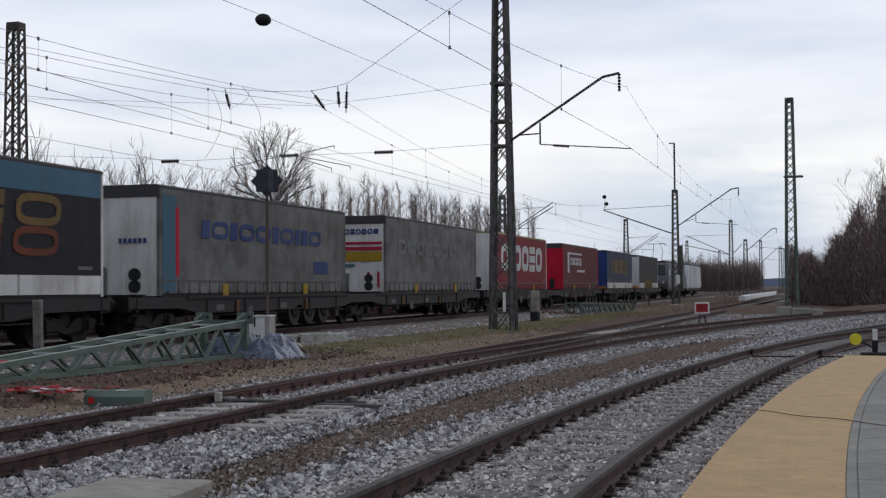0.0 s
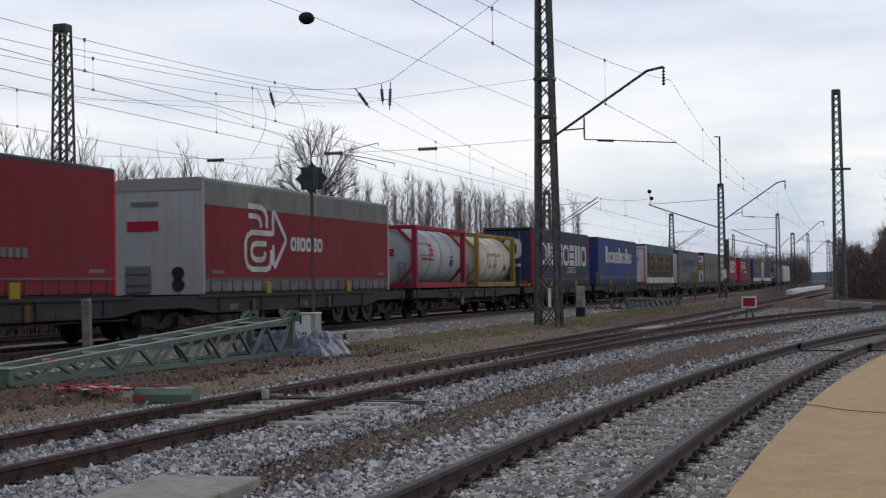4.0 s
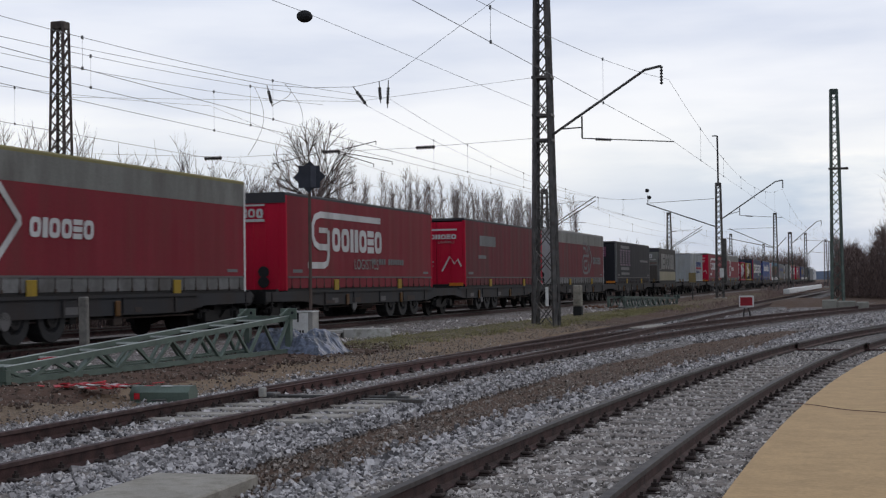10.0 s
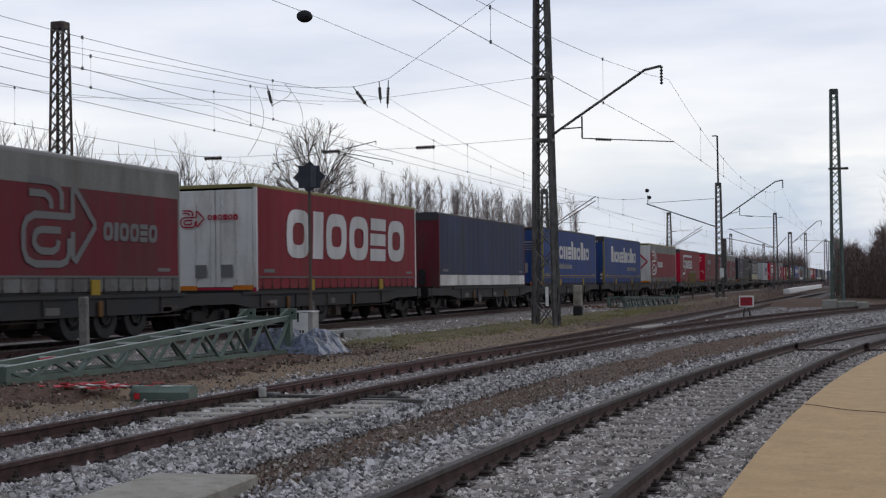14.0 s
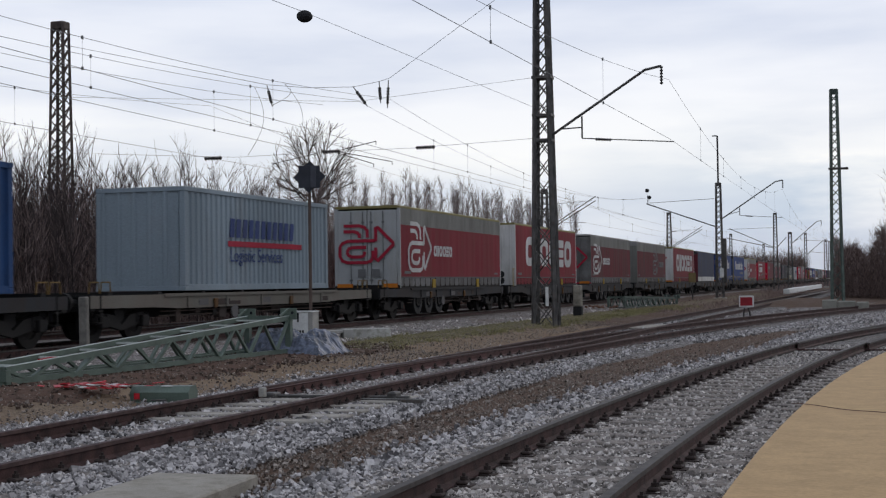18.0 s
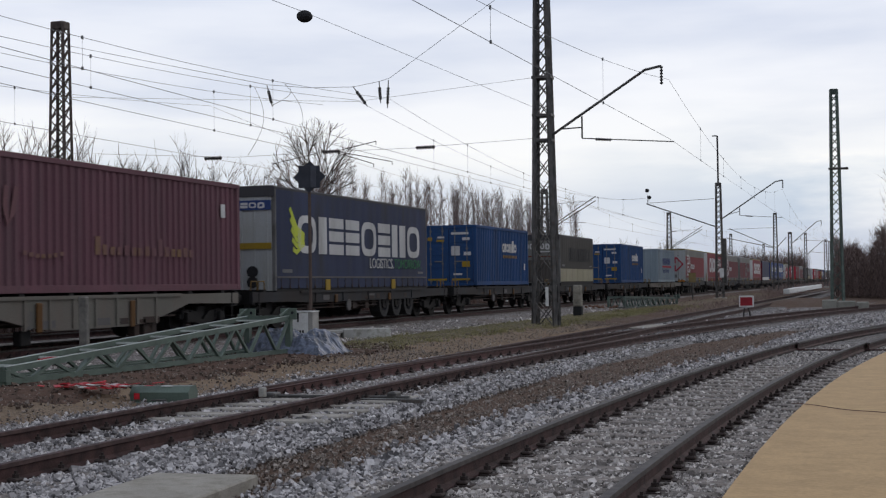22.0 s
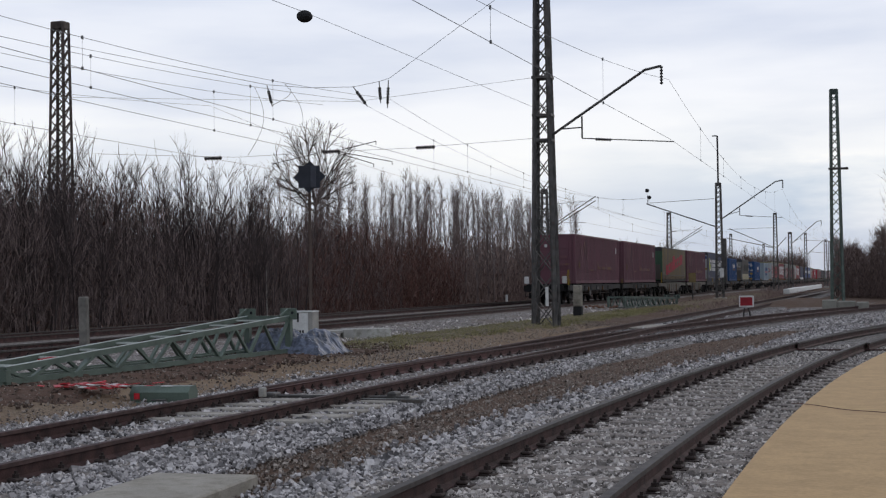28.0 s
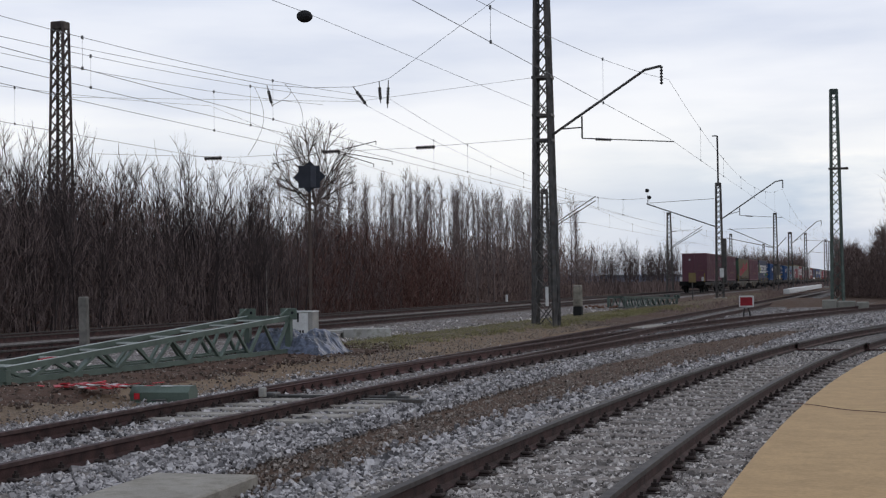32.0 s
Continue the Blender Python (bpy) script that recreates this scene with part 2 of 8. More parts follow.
def rod(bm, a, b, r, n=6, r2=None):
    a, b = Vector(a), Vector(b)
    d = b - a
    if d.length < 1e-6:
        return
    q = d.to_track_quat("Z", "Y")
    r2 = r if r2 is None else r2
    lo = [bm.verts.new(a + q @ Vector((r * math.cos(2 * math.pi * i / n), r * math.sin(2 * math.pi * i / n), 0))) for i in range(n)]
    hi = [bm.verts.new(b + q @ Vector((r2 * math.cos(2 * math.pi * i / n), r2 * math.sin(2 * math.pi * i / n), 0))) for i in range(n)]
    for i in range(n):
        j = (i + 1) % n
        bm.faces.new((lo[i], lo[j], hi[j], hi[i]))
    bm.faces.new(lo[::-1])
    bm.faces.new(hi)


def bar(bm, a, b, w, h):
    """Flat bar or angle between two points: w across, h high."""
    a, b = Vector(a), Vector(b)
    q = (b - a).to_track_quat("Z", "Y")
    pts = [(-w / 2, -h / 2), (w / 2, -h / 2), (w / 2, h / 2), (-w / 2, h / 2)]
    lo = [bm.verts.new(a + q @ Vector((x, y, 0))) for x, y in pts]
    hi = [bm.verts.new(b + q @ Vector((x, y, 0))) for x, y in pts]
    for i in range(4):
        j = (i + 1) % 4
        bm.faces.new((lo[i], lo[j], hi[j], hi[i]))
    bm.faces.new(lo[::-1])
    bm.faces.new(hi)


def ball(bm, c, r, n=8, squash=(1, 1, 1)):
    res = bmesh.ops.create_uvsphere(bm, u_segments=n, v_segments=max(4, n // 2 + 1), radius=r)
    for v in res["verts"]:
        v.co = Vector((v.co.x * squash[0], v.co.y * squash[1], v.co.z * squash[2])) + Vector(c)


def prism(bm, outline, along, a, b):
    """Outline of (p, q) pairs swept along axis 'x' (p=y, q=z) or 'y' (p=x, q=z) or 'z' (p=x, q=y) from a to b."""
    def at(p, q, s):
        return {"x": (s, p, q), "y": (p, s, q), "z": (p, q, s)}[along]
    lo = [bm.verts.new(at(p, q, a)) for p, q in outline]
    hi = [bm.verts.new(at(p, q, b)) for p, q in outline]
    n = len(outline)
    for i in range(n):
        j = (i + 1) % n
        bm.faces.new((lo[i], lo[j], hi[j], hi[i]))
    bm.faces.new(lo[::-1])
    bm.faces.new(hi)
    bmesh.ops.recalc_face_normals(bm, faces=bm.faces[:])


def sweep(name, line, profile, material, parent=None):
    """Profile of (across, up) pairs carried along a line of (x, y, z) points on the ground plan."""
    verts, faces = [], []
    n = len(profile)
    for i, p in enumerate(line):
        a, b = Vector(line[max(0, i - 1)]), Vector(line[min(len(line) - 1, i + 1)])
        d = (b - a).normalized()
        side = Vector((d.y, -d.x, 0)).normalized()
        for u, v in profile:
            verts.append(tuple(Vector(p) + side * u + Vector((0, 0, v))))
    for i in range(len(line) - 1):
        for j in range(n):
            k = (j + 1) % n
            faces.append((i * n + j, i * n + k, (i + 1) * n + k, (i + 1) * n + j))
    faces += [tuple(range(n))[::-1], tuple((len(line) - 1) * n + j for j in range(n))]
    return raw(name, verts, faces, material, parent)


# ---- ground plan ----
MAIN_X, FAR_X, MAIN_Z = -17.65, -22.6, 0.17


def near_x(y):
    return -2.45 + (0.0026 * (y - 8) ** 2 if y > 8 else 0)


def straight_x(y):
    return -7.5 + (0.010 * (y - 12) if y > 12 else 0)


def branch_x(y):
    return -7.5 + (0.0020 * (y - 12) ** 2 if y > 12 else 0)


def fall(x, a, b):
    t = min(1, max(0, (x - a) / (b - a)))
    return t * t * (3 - 2 * t)


def ground_z(x, y):
    z = -0.24
    z += 0.16 * fall(-x, 9.5, 11.5)
    z += 0.05 * fall(-x, 13.5, 15.5)
    z += 0.035 * noise.noise((x * 0.35, y * 0.35, 0)) + 0.02 * noise.noise((x * 1.7, y * 1.7, 3))
    far = fall(math.hypot(x, y), 150, 400)
    return z * (1 - far) - 0.25 * far


def lattice(xs, ys, zf):
    verts = [(x, y, zf(x, y)) for y in ys for x in xs]
    n = len(xs)
    faces = [(j * n + i, j * n + i + 1, (j + 1) * n + i + 1, (j + 1) * n + i) for j in range(len(ys) - 1) for i in range(n - 1)]
    return verts, faces


gx = [-3000, -1500, -700, -300, -150, -80, -50, -40] + [-34 + 0.6 * i for i in range(75)] + [14, 20, 30, 50, 90, 200, 500, 1200, 3000]
gy = [-2000, -800, -300, -100, -40, -15, -5] + [0.6 * i for i in range(110)] + [68 + 3 * i for i in range(30)] + [165, 190, 230, 300, 450, 800, 1500, 4000]
v_, f_ = lattice(gx, gy, ground_z)
tagged(raw("ground", v_, f_, M_SOIL, None, True), "stony brown railway ground with soil patches", "ground", kind="structure")

# ---- tracks ----
RAIL_HEAD = [(-0.036, 0.0), (-0.036, -0.035), (0.036, -0.035), (0.036, 0.0)]
RAIL_BODY = [(-0.033, -0.03), (-0.012, -0.045), (-0.010, -0.12), (-0.062, -0.145), (-0.062, -0.158), (0.062, -0.158), (0.062, -0.145),
             (0.010, -0.12), (0.012, -0.045), (0.033, -0.03)]


def line_at(fx, ys, z, shift=0.0):
    pts = []
    for y in ys:
        x, dx = fx(y), (fx(y + 0.2) - fx(y - 0.2)) / 0.4
        n = math.hypot(1, dx)
        pts.append((x + shift / n, y - shift * dx / n, z))
    return pts


def span(a, b, step):
    n = max(1, round((b - a) / step))
    return [a + (b - a) * i / n for i in range(n + 1)]


def bed(name, fx, ys, half, top, foot, material, label, rough=0.03, slope=0.35):
    """Ballast bed with a rough crown and sloping shoulders."""
    across = [-half - slope, -half - slope * 0.5, -half] + [-half + 2 * half * i / 10 for i in range(1, 10)] + [half, half + slope * 0.5, half + slope]
    verts, faces = [], []
    n = len(across)
    for y in ys:
        x0 = fx(y)
        for u in across:
            over = max(0, abs(u) - half) / slope
            z = top + (foot - top) * over + rough * noise.noise((x0 + u, y * 1.3, 7.1)) + rough * 0.7 * noise.noise(((x0 + u) * 5, y * 5, 1))
            verts.append((x0 + u, y, z))
    for j in range(len(ys) - 1):
        for i in range(n - 1):
            faces.append((j * n + i, j * n + i + 1, (j + 1) * n + i + 1, (j + 1) * n + i))
    return tagged(raw(name, verts, faces, material, None, True), label, "ballast", kind="structure")


def sleeper_mesh(name, length, width, height, material):
    bm = bmesh.new()
    box(bm, -length / 2, length / 2, -width / 2, width / 2, -height, 0, 0.012)
    for v in bm.verts:
        v.co.z += 0.006 * noise.noise(v.co * 4)
    return mesh_of(name, bm, material)


def clip_mesh(name):
    """Ribbed base plate with a clamp, bolt and nut on both sides of the rail foot."""
    bm = bmesh.new()
    box(bm, -0.185, 0.185, -0.085, 0.085, -0.012, 0.012, 0.004)
    for s in (-1, 1):
        box(bm, s * 0.105 - 0.045, s * 0.105 + 0.045, -0.062, 0.062, 0.012, 0.045, 0.012)
        rod(bm, (s * 0.112, 0, 0.03), (s * 0.112, 0, 0.075), 0.030, 6)
        rod(bm, (s * 0.112, 0, 0.075), (s * 0.112, 0, 0.10), 0.014, 5)
    return mesh_of(name, bm, M_FASTEN)


SLEEPER = sleeper_mesh("sleeper", 2.6, 0.25, 0.14, M_SLEEPER)
CLIP = clip_mesh("rail_fastening")


def track(name, fx, a, b, z, label, rails=(-0.7525, 0.7525), head=M_RAILHEAD, near=40, step=1.5):
    base = thing(name, Matrix(), label, "railway track", kind="structure")
    ys = span(a, b, step)
    for s in rails:
        r = sweep("rail", line_at(fx, ys, z, s), RAIL_BODY, M_RAIL, base)
        sweep("rail_head", line_at(fx, ys, z + 0.002, s), RAIL_HEAD, head, r)
    y = max(a, -3)
    while y < min(b, near):
        dx = (fx(y + 0.2) - fx(y - 0.2)) / 0.4
        ob = new("sleeper", SLEEPER)
        ob.parent = base
        ob.matrix_basis = pose(fx(y) + random.uniform(-0.02, 0.02), y, z - 0.160, 0, random.uniform(-0.4, 0.4), -math.degrees(math.atan(dx)) + random.uniform(-0.5, 0.5))
        if y < 30:
            for s in rails:
                c = new("rail_fastening", CLIP)
                c.parent = ob
                c.matrix_basis = pose(s, 0, 0.0)
        y += 0.63
    return base


near_ys = span(-8, 60, 0.5)
bed("ballast_near_track", near_x, span(-6, 70, 0.35), 1.55, -0.185, -0.26, M_BALLAST, "grey stone ballast bed of the siding", 0.02)
bed("ballast_middle_track", straight_x, span(-6, 240, 0.5), 1.75, -0.185, -0.30, M_BALLAST, "pale crushed stone ballast bed of the middle track", 0.03)
bed("ballast_branch_track", branch_x, span(24, 130, 0.6), 1.75, -0.188, -0.30, M_BALLAST, "pale crushed stone ballast bed of the branch", 0.03)
bed("ballast_main_line", lambda y: -20.1, span(-60, 420, 2.0), 4.5, MAIN_Z - 0.17, -0.2, M_BALLAST_FAR, "grey stone ballast bed of the double main line", 0.03, 1.0)

track("track_near", near_x, -8, 70, 0.0, "rusty siding track on weathered wooden sleepers", (-0.7525, 0.724), near=26)
track("track_middle", straight_x, -12, 260, 0.0, "rusty turnout track on weathered sleepers", head=M_RAILRUST, near=34, step=2.0)
track("track_branch", branch_x, 13, 130, 0.001, "curved turnout branch track", head=M_RAILRUST, near=36)


def siding_turn_x(y):
    return near_x(y) + 0.0022 * max(0, y - 31) ** 2 + 0.07


track("track_siding_turn", siding_turn_x, 31.3, 66, 0.002, "diverging rails of the siding turnout", near=0)
track("track_main", lambda y: MAIN_X, -60, 420, MAIN_Z, "electrified main line track with dark rails", near=90, step=8)
track("track_main_far", lambda y: FAR_X, -60, 420, MAIN_Z, "second main line track with dark rails", near=90, step=8)

# ---- loose stones, thick where the camera stands close ----


def stones(name, count, place, size, material, label, seed, chips=False):
    """Broken stones: skewed six-sided blocks, each turned its own way."""
    rng = np.random.default_rng(seed)
    base = np.array([(x, y, z) for z in (-1, 1) for x, y in ((-1, -1), (1, -1), (1, 1), (-1, 1))], float) * 0.46
    quad = np.array([(3, 2, 1, 0), (4, 5, 6, 7), (0, 1, 5, 4), (1, 2, 6, 5), (2, 3, 7, 6), (3, 0, 4, 7)])
    if chips:
        base = np.array([(math.cos(2.0944 * k), math.sin(2.0944 * k), z) for z in (-0.8, 0.8) for k in range(3)]) * 0.62
        quad = np.array([(2, 1, 0, 0), (3, 4, 5, 5), (0, 1, 4, 3), (1, 2, 5, 4), (2, 0, 3, 5)])
    pts = place(rng, count)
    sc = size * rng.lognormal(0, 0.33, count)
    loc = base[None] * rng.uniform(0.68, 1.42, (count, 1, 3)) + rng.normal(0, 0.14, (count, len(base), 3))
    q = rng.normal(0, 1, (count, 4))
    q /= np.linalg.norm(q, axis=1)[:, None]
    v, w = q[:, None, 1:], q[:, None, :1]
    cr = 2 * np.cross(np.broadcast_to(v, loc.shape), loc)
    loc = loc + w * cr + np.cross(np.broadcast_to(v, loc.shape), cr)
    V = loc * sc[:, None, None] + pts[:, None, :]
    F = (quad[None] + len(base) * np.arange(count)[:, None, None]).reshape(-1, 4)
    ob = raw(name, V.reshape(-1, 3).tolist(), [f[:3] if f[2] == f[3] else f for f in F.tolist()], material)
    return tagged(ob, label, "stones", kind="stuff")


def clear_sleepers(rng, y, u, n, keep):
    phase = ((y + 3) / 0.63) % 1
    hit = (np.minimum(phase, 1 - phase) < 0.22) & (abs(u) < 1.3) & (rng.uniform(0, 1, n) > keep)
    return np.where(hit, -0.6, 0.0)


def near_np(y):
    return -2.45 + 0.0026 * np.maximum(0, y - 8) ** 2


def spread_y(rng, n, a, b):
    u = rng.uniform(0, 1, n)
    return 1 / (1 / a + u * (1 / b - 1 / a))


def on_near(rng, n):
    y = spread_y(rng, n, 7.5, 34)
    u = rng.uniform(-1.62, 1.45, n)
    rail = np.minimum(abs(u - 0.7525), abs(u + 0.7525)) < 0.07
    u = np.where(rail, u + 0.2, u)
    return np.stack([near_np(y) + u, y, -0.185 + rng.uniform(-0.02, 0.02, n) + clear_sleepers(rng, y, u, n, 0.92)], 1)


def on_middle(rng, n):
    y = spread_y(rng, n, 8.5, 75)
    u = rng.uniform(-1.9, 2.12, n)
    rail = np.minimum(abs(u - 0.7525), abs(u + 0.7525)) < 0.07
    u = np.where(rail, u + 0.2, u)
    over = np.maximum(0, abs(u) - 1.75)
    return np.stack([-7.5 + 0.0012 * np.maximum(0, y - 14) ** 2 + u, y, -0.18 - over * 0.08 + rng.uniform(-0.02, 0.03, n) + clear_sleepers(rng, y, u, n, 0.5)], 1)


def between(rng, n):
    y = spread_y(rng, n, 7.8, 50)
    mid, w = near_np(y) - 2.4, 1.0
    return np.stack([mid + rng.normal(-0.1, 0.75, n), y, np.full(n, -0.225) + rng.uniform(-0.02, 0.02, n)], 1)


def shoulder(rng, n):
    y = spread_y(rng, n, 9, 60)
    return np.stack([near_np(y) - 1.62 + rng.normal(0, 0.22, n), y, -0.185 + rng.uniform(-0.04, 0.02, n)], 1)


def far_side(rng, n):
    y = spread_y(rng, n, 10.5, 26)
    return np.stack([-9.3 + rng.normal(0, 0.35, n), y, -0.2 + rng.uniform(-0.03, 0.03, n)], 1)


stones("ballast_stones", 42000, on_near, 0.0205, M_STONES_DULL, "dull grey crushed stones between the siding rails", 3)
stones("ballast_stones", 60000, on_middle, 0.0240, M_STONES, "pale blue-grey crushed stones along the middle track", 4)
stones("ballast_stones", 12000, between, 0.017, M_RUBBLE, "scattered small stones on brown soil", 5, True)
stones("ballast_stones", 11500, shoulder, 0.026, M_STONES, "pale crushed stones along the siding shoulder", 6)
def main_shoulder(rng, n):
    y = spread_y(rng, n, 17, 92)
    x = rng.uniform(-15.6, -13.0, n) + 0.02 * np.maximum(0, y - 40)
    return np.stack([x, y, -0.05 + 0.05 * np.clip((-13.2 - x) / 1.5, 0, 1) + rng.uniform(-0.03, 0.03, n)], 1)


stones("ballast_stones", 15000, main_shoulder, 0.036, M_STONES_DULL, "grey crushed stones on the main line's shoulder", 8, True)


def far_gap(rng, n):
    y = spread_y(rng, n, 36, 95)
    u = rng.uniform(0, 1, n)
    x = -7.5 + 0.0020 * (y - 12) ** 2 + 1.5 + u * np.maximum(0.5, near_np(y) - 1.6 - (-7.5 + 0.0020 * (y - 12) ** 2 + 1.5))
    keep = (abs(u - 0.45) > 0.30 * (50 - y) / 14) | (y > 50)
    return np.stack([x, y, np.where(keep, -0.2, -0.6) + rng.uniform(-0.02, 0.03, n)], 1)


stones("ballast_stones", 9000, far_gap, 0.036, M_STONES, "pale crushed stones between the diverging curves", 9, True)
stones("ballast_stones", 5000, far_side, 0.028, M_STONES, "pale crushed stones beyond the middle track", 7)

# ---- the freight train ----
SPEEDS = (21.68, 21.53, 21.38, 21.05, 20.51, 19.42, 17.94, 16.54, 15.24)  # metres a second, every four seconds


def run(t):
    """Metres that the train has gone after t seconds."""
    s, i = 0.0, 0
    while t > 4 and i < 7:
        s += 2 * (SPEEDS[i] + SPEEDS[i + 1])
        t, i = t - 4, i + 1
    v0, v1 = SPEEDS[i], SPEEDS[i + 1]
    return s + v0 * t + (v1 - v0) * t * t / 8


ROLLING = []  # (thing, place of its rear at the start)


def rolling(name, rear, label, category, group=""):
    ob = thing(name, pose(MAIN_X, rear, MAIN_Z), label, category, group)
    ROLLING.append((ob, rear))
    return ob


def paint(name, c, rough=0.5, dirt=(0.10, 0.09, 0.085), amount=0.35, streak=True):
    """Paint or tarpaulin with grime: the grime's colour never lies far above the paint's own."""
    lum = 0.3 * c[0] + 0.6 * c[1] + 0.1 * c[2]
    low = 0.3 * dirt[0] + 0.6 * dirt[1] + 0.1 * dirt[2]
    k = min(1.0, 0.9 * lum / low + 0.004)
    return mat(name, c, max(rough, 0.7), 0, 0.14, 0.4, 0.05, 30, tuple(x * k for x in dirt), amount, streak, spec=0.12)


C_RED = paint("red_tarpaulin", (0.175, 0.014, 0.024), 0.55, (0.20, 0.03, 0.035), 0.45)
C_RED_DIRTY = paint("grimy_red_tarpaulin", (0.118, 0.0135, 0.021), 0.6, (0.085, 0.026, 0.028), 0.5)
C_RED_BRIGHT = paint("bright_red_panel", (0.42, 0.010, 0.033), 0.45, (0.4, 0.03, 0.04), 0.25)
C_BLUE = paint("royal_blue_tarpaulin", (0.018, 0.048, 0.165), 0.5, (0.04, 0.06, 0.13), 0.45)
C_NAVY = paint("navy_tarpaulin", (0.026, 0.035, 0.072), 0.55, (0.045, 0.05, 0.07), 0.4)
C_DARK = paint("charcoal_tarpaulin", (0.018, 0.018, 0.022), 0.55, (0.05, 0.05, 0.052), 0.25)
C_GREY = paint("grey_tarpaulin", (0.135, 0.133, 0.13), 0.6, (0.075, 0.07, 0.066), 0.5, False)
C_GREYBLUE = paint("pale_blue_grey_steel", (0.20, 0.245, 0.275), 0.5, (0.22, 0.25, 0.27), 0.3)
C_SILVER = paint("silver_grey_steel", (0.325, 0.335, 0.335), 0.5, (0.24, 0.235, 0.21), 0.4)
C_WHITE = paint("white_panel", (0.54, 0.53, 0.51), 0.5, (0.27, 0.25, 0.22), 0.4)
C_CREAM = paint("cream_sideboards", (0.27, 0.245, 0.165), 0.6, (0.25, 0.22, 0.16), 0.4)
C_BLUEBOX = paint("blue_container_steel", (0.018, 0.055, 0.145), 0.45, (0.025, 0.045, 0.09), 0.35)
C_BROWN = paint("maroon_container_steel", (0.135, 0.060, 0.074), 0.55, (0.105, 0.056, 0.064), 0.45)
C_OLIVE = paint("dirty_yellow_tarpaulin", (0.125, 0.094, 0.032), 0.6, (0.085, 0.062, 0.045), 0.6)
C_GREENEND = paint("dark_green_panel", (0.045, 0.085, 0.055), 0.55, (0.03, 0.05, 0.04), 0.3)
C_SKY = paint("sky_blue_tarpaulin", (0.05, 0.12, 0.17), 0.6, (0.06, 0.1, 0.14), 0.3)
C_ROOF = paint("grimy_roof_edge", (0.045, 0.043, 0.048), 0.6, (0.05, 0.048, 0.048), 0.4)
C_ROOFYEL = paint("yellowish_roof_edge", (0.19, 0.165, 0.07), 0.6, (0.2, 0.17, 0.08), 0.4)
C_ROOFLIGHT = paint("light_grey_roof_edge", (0.22, 0.22, 0.215), 0.6, (0.2, 0.19, 0.18), 0.4)
C_UNDER = paint("grimy_underframe", (0.0125, 0.0118, 0.0118), 0.7, (0.025, 0.022, 0.021), 0.4)
C_WAGON = paint("grey_wagon_steel", (0.026, 0.027, 0.030), 0.65, (0.032, 0.026, 0.024), 0.5)
C_WAGONPALE = paint("pale_grey_wagon_steel", (0.125, 0.117, 0.10), 0.7, (0.12, 0.10, 0.085), 0.5)
C_YELLOW = paint("yellow_plate", (0.28, 0.18, 0.022), 0.5, (0.20, 0.13, 0.03), 0.35)
C_ORANGE = paint("orange_plate", (0.48, 0.15, 0.02), 0.5, (0.4, 0.14, 0.04), 0.2)
C_LETTER = paint("white_lettering", (0.47, 0.46, 0.45), 0.5, (0.31, 0.30, 0.285), 0.35)
C_LETTERDIM = paint("faded_lettering", (0.13, 0.13, 0.13), 0.5, (0.12, 0.12, 0.12), 0.4)
C_LETTERRED = paint("red_lettering", (0.30, 0.017, 0.036), 0.5, (0.22, 0.03, 0.05), 0.2)
C_LETTERBLUE = paint("blue_lettering", (0.03, 0.05, 0.14), 0.5, (0.05, 0.06, 0.12), 0.2)
C_PINK = paint("dull_pink_lettering", (0.19, 0.075, 0.115), 0.5, (0.18, 0.1, 0.12), 0.2)
C_LIME = paint("lime_emblem", (0.42, 0.47, 0.06), 0.5, (0.3, 0.35, 0.08), 0.2)
C_GREENTEXT = paint("green_lettering", (0.03, 0.16, 0.07), 0.5, (0.03, 0.1, 0.05), 0.2)
C_SAND = paint("sand_brown_lettering", (0.16, 0.095, 0.032), 0.5, (0.10, 0.07, 0.03), 0.45)
C_RUSTRED = paint("rust_red_lettering", (0.14, 0.036, 0.02), 0.5, (0.09, 0.035, 0.02), 0.45)
C_BROWNDARK = paint("dark_brown_lettering", (0.022, 0.022, 0.024), 0.5, (0.03, 0.03, 0.03), 0.2)
C_TANKWHITE = paint("cream_tank_shell", (0.50, 0.455, 0.38), 0.4, (0.3, 0.24, 0.17), 0.3)
C_TANKGREY = paint("silver_tank_shell", (0.34, 0.34, 0.345), 0.35, (0.25, 0.25, 0.26), 0.35)
C_FRAMEYEL = paint("ochre_tank_frame", (0.26, 0.17, 0.04), 0.6, (0.15, 0.10, 0.04), 0.4)
C_FRAMERED = paint("red_tank_frame", (0.28, 0.02, 0.042), 0.55, (0.2, 0.03, 0.04), 0.3)
C_LOCO = paint("silver_locomotive_paint", (0.42, 0.43, 0.44), 0.4, (0.2, 0.19, 0.18), 0.3)
C_LOCODARK = paint("grey_locomotive_paint", (0.12, 0.125, 0.13), 0.45, (0.08, 0.075, 0.07), 0.3)
C_GLASS = mat("dark_cab_glass", (0.012, 0.014, 0.016), 0.08, 0, 0.05, 2, 0)

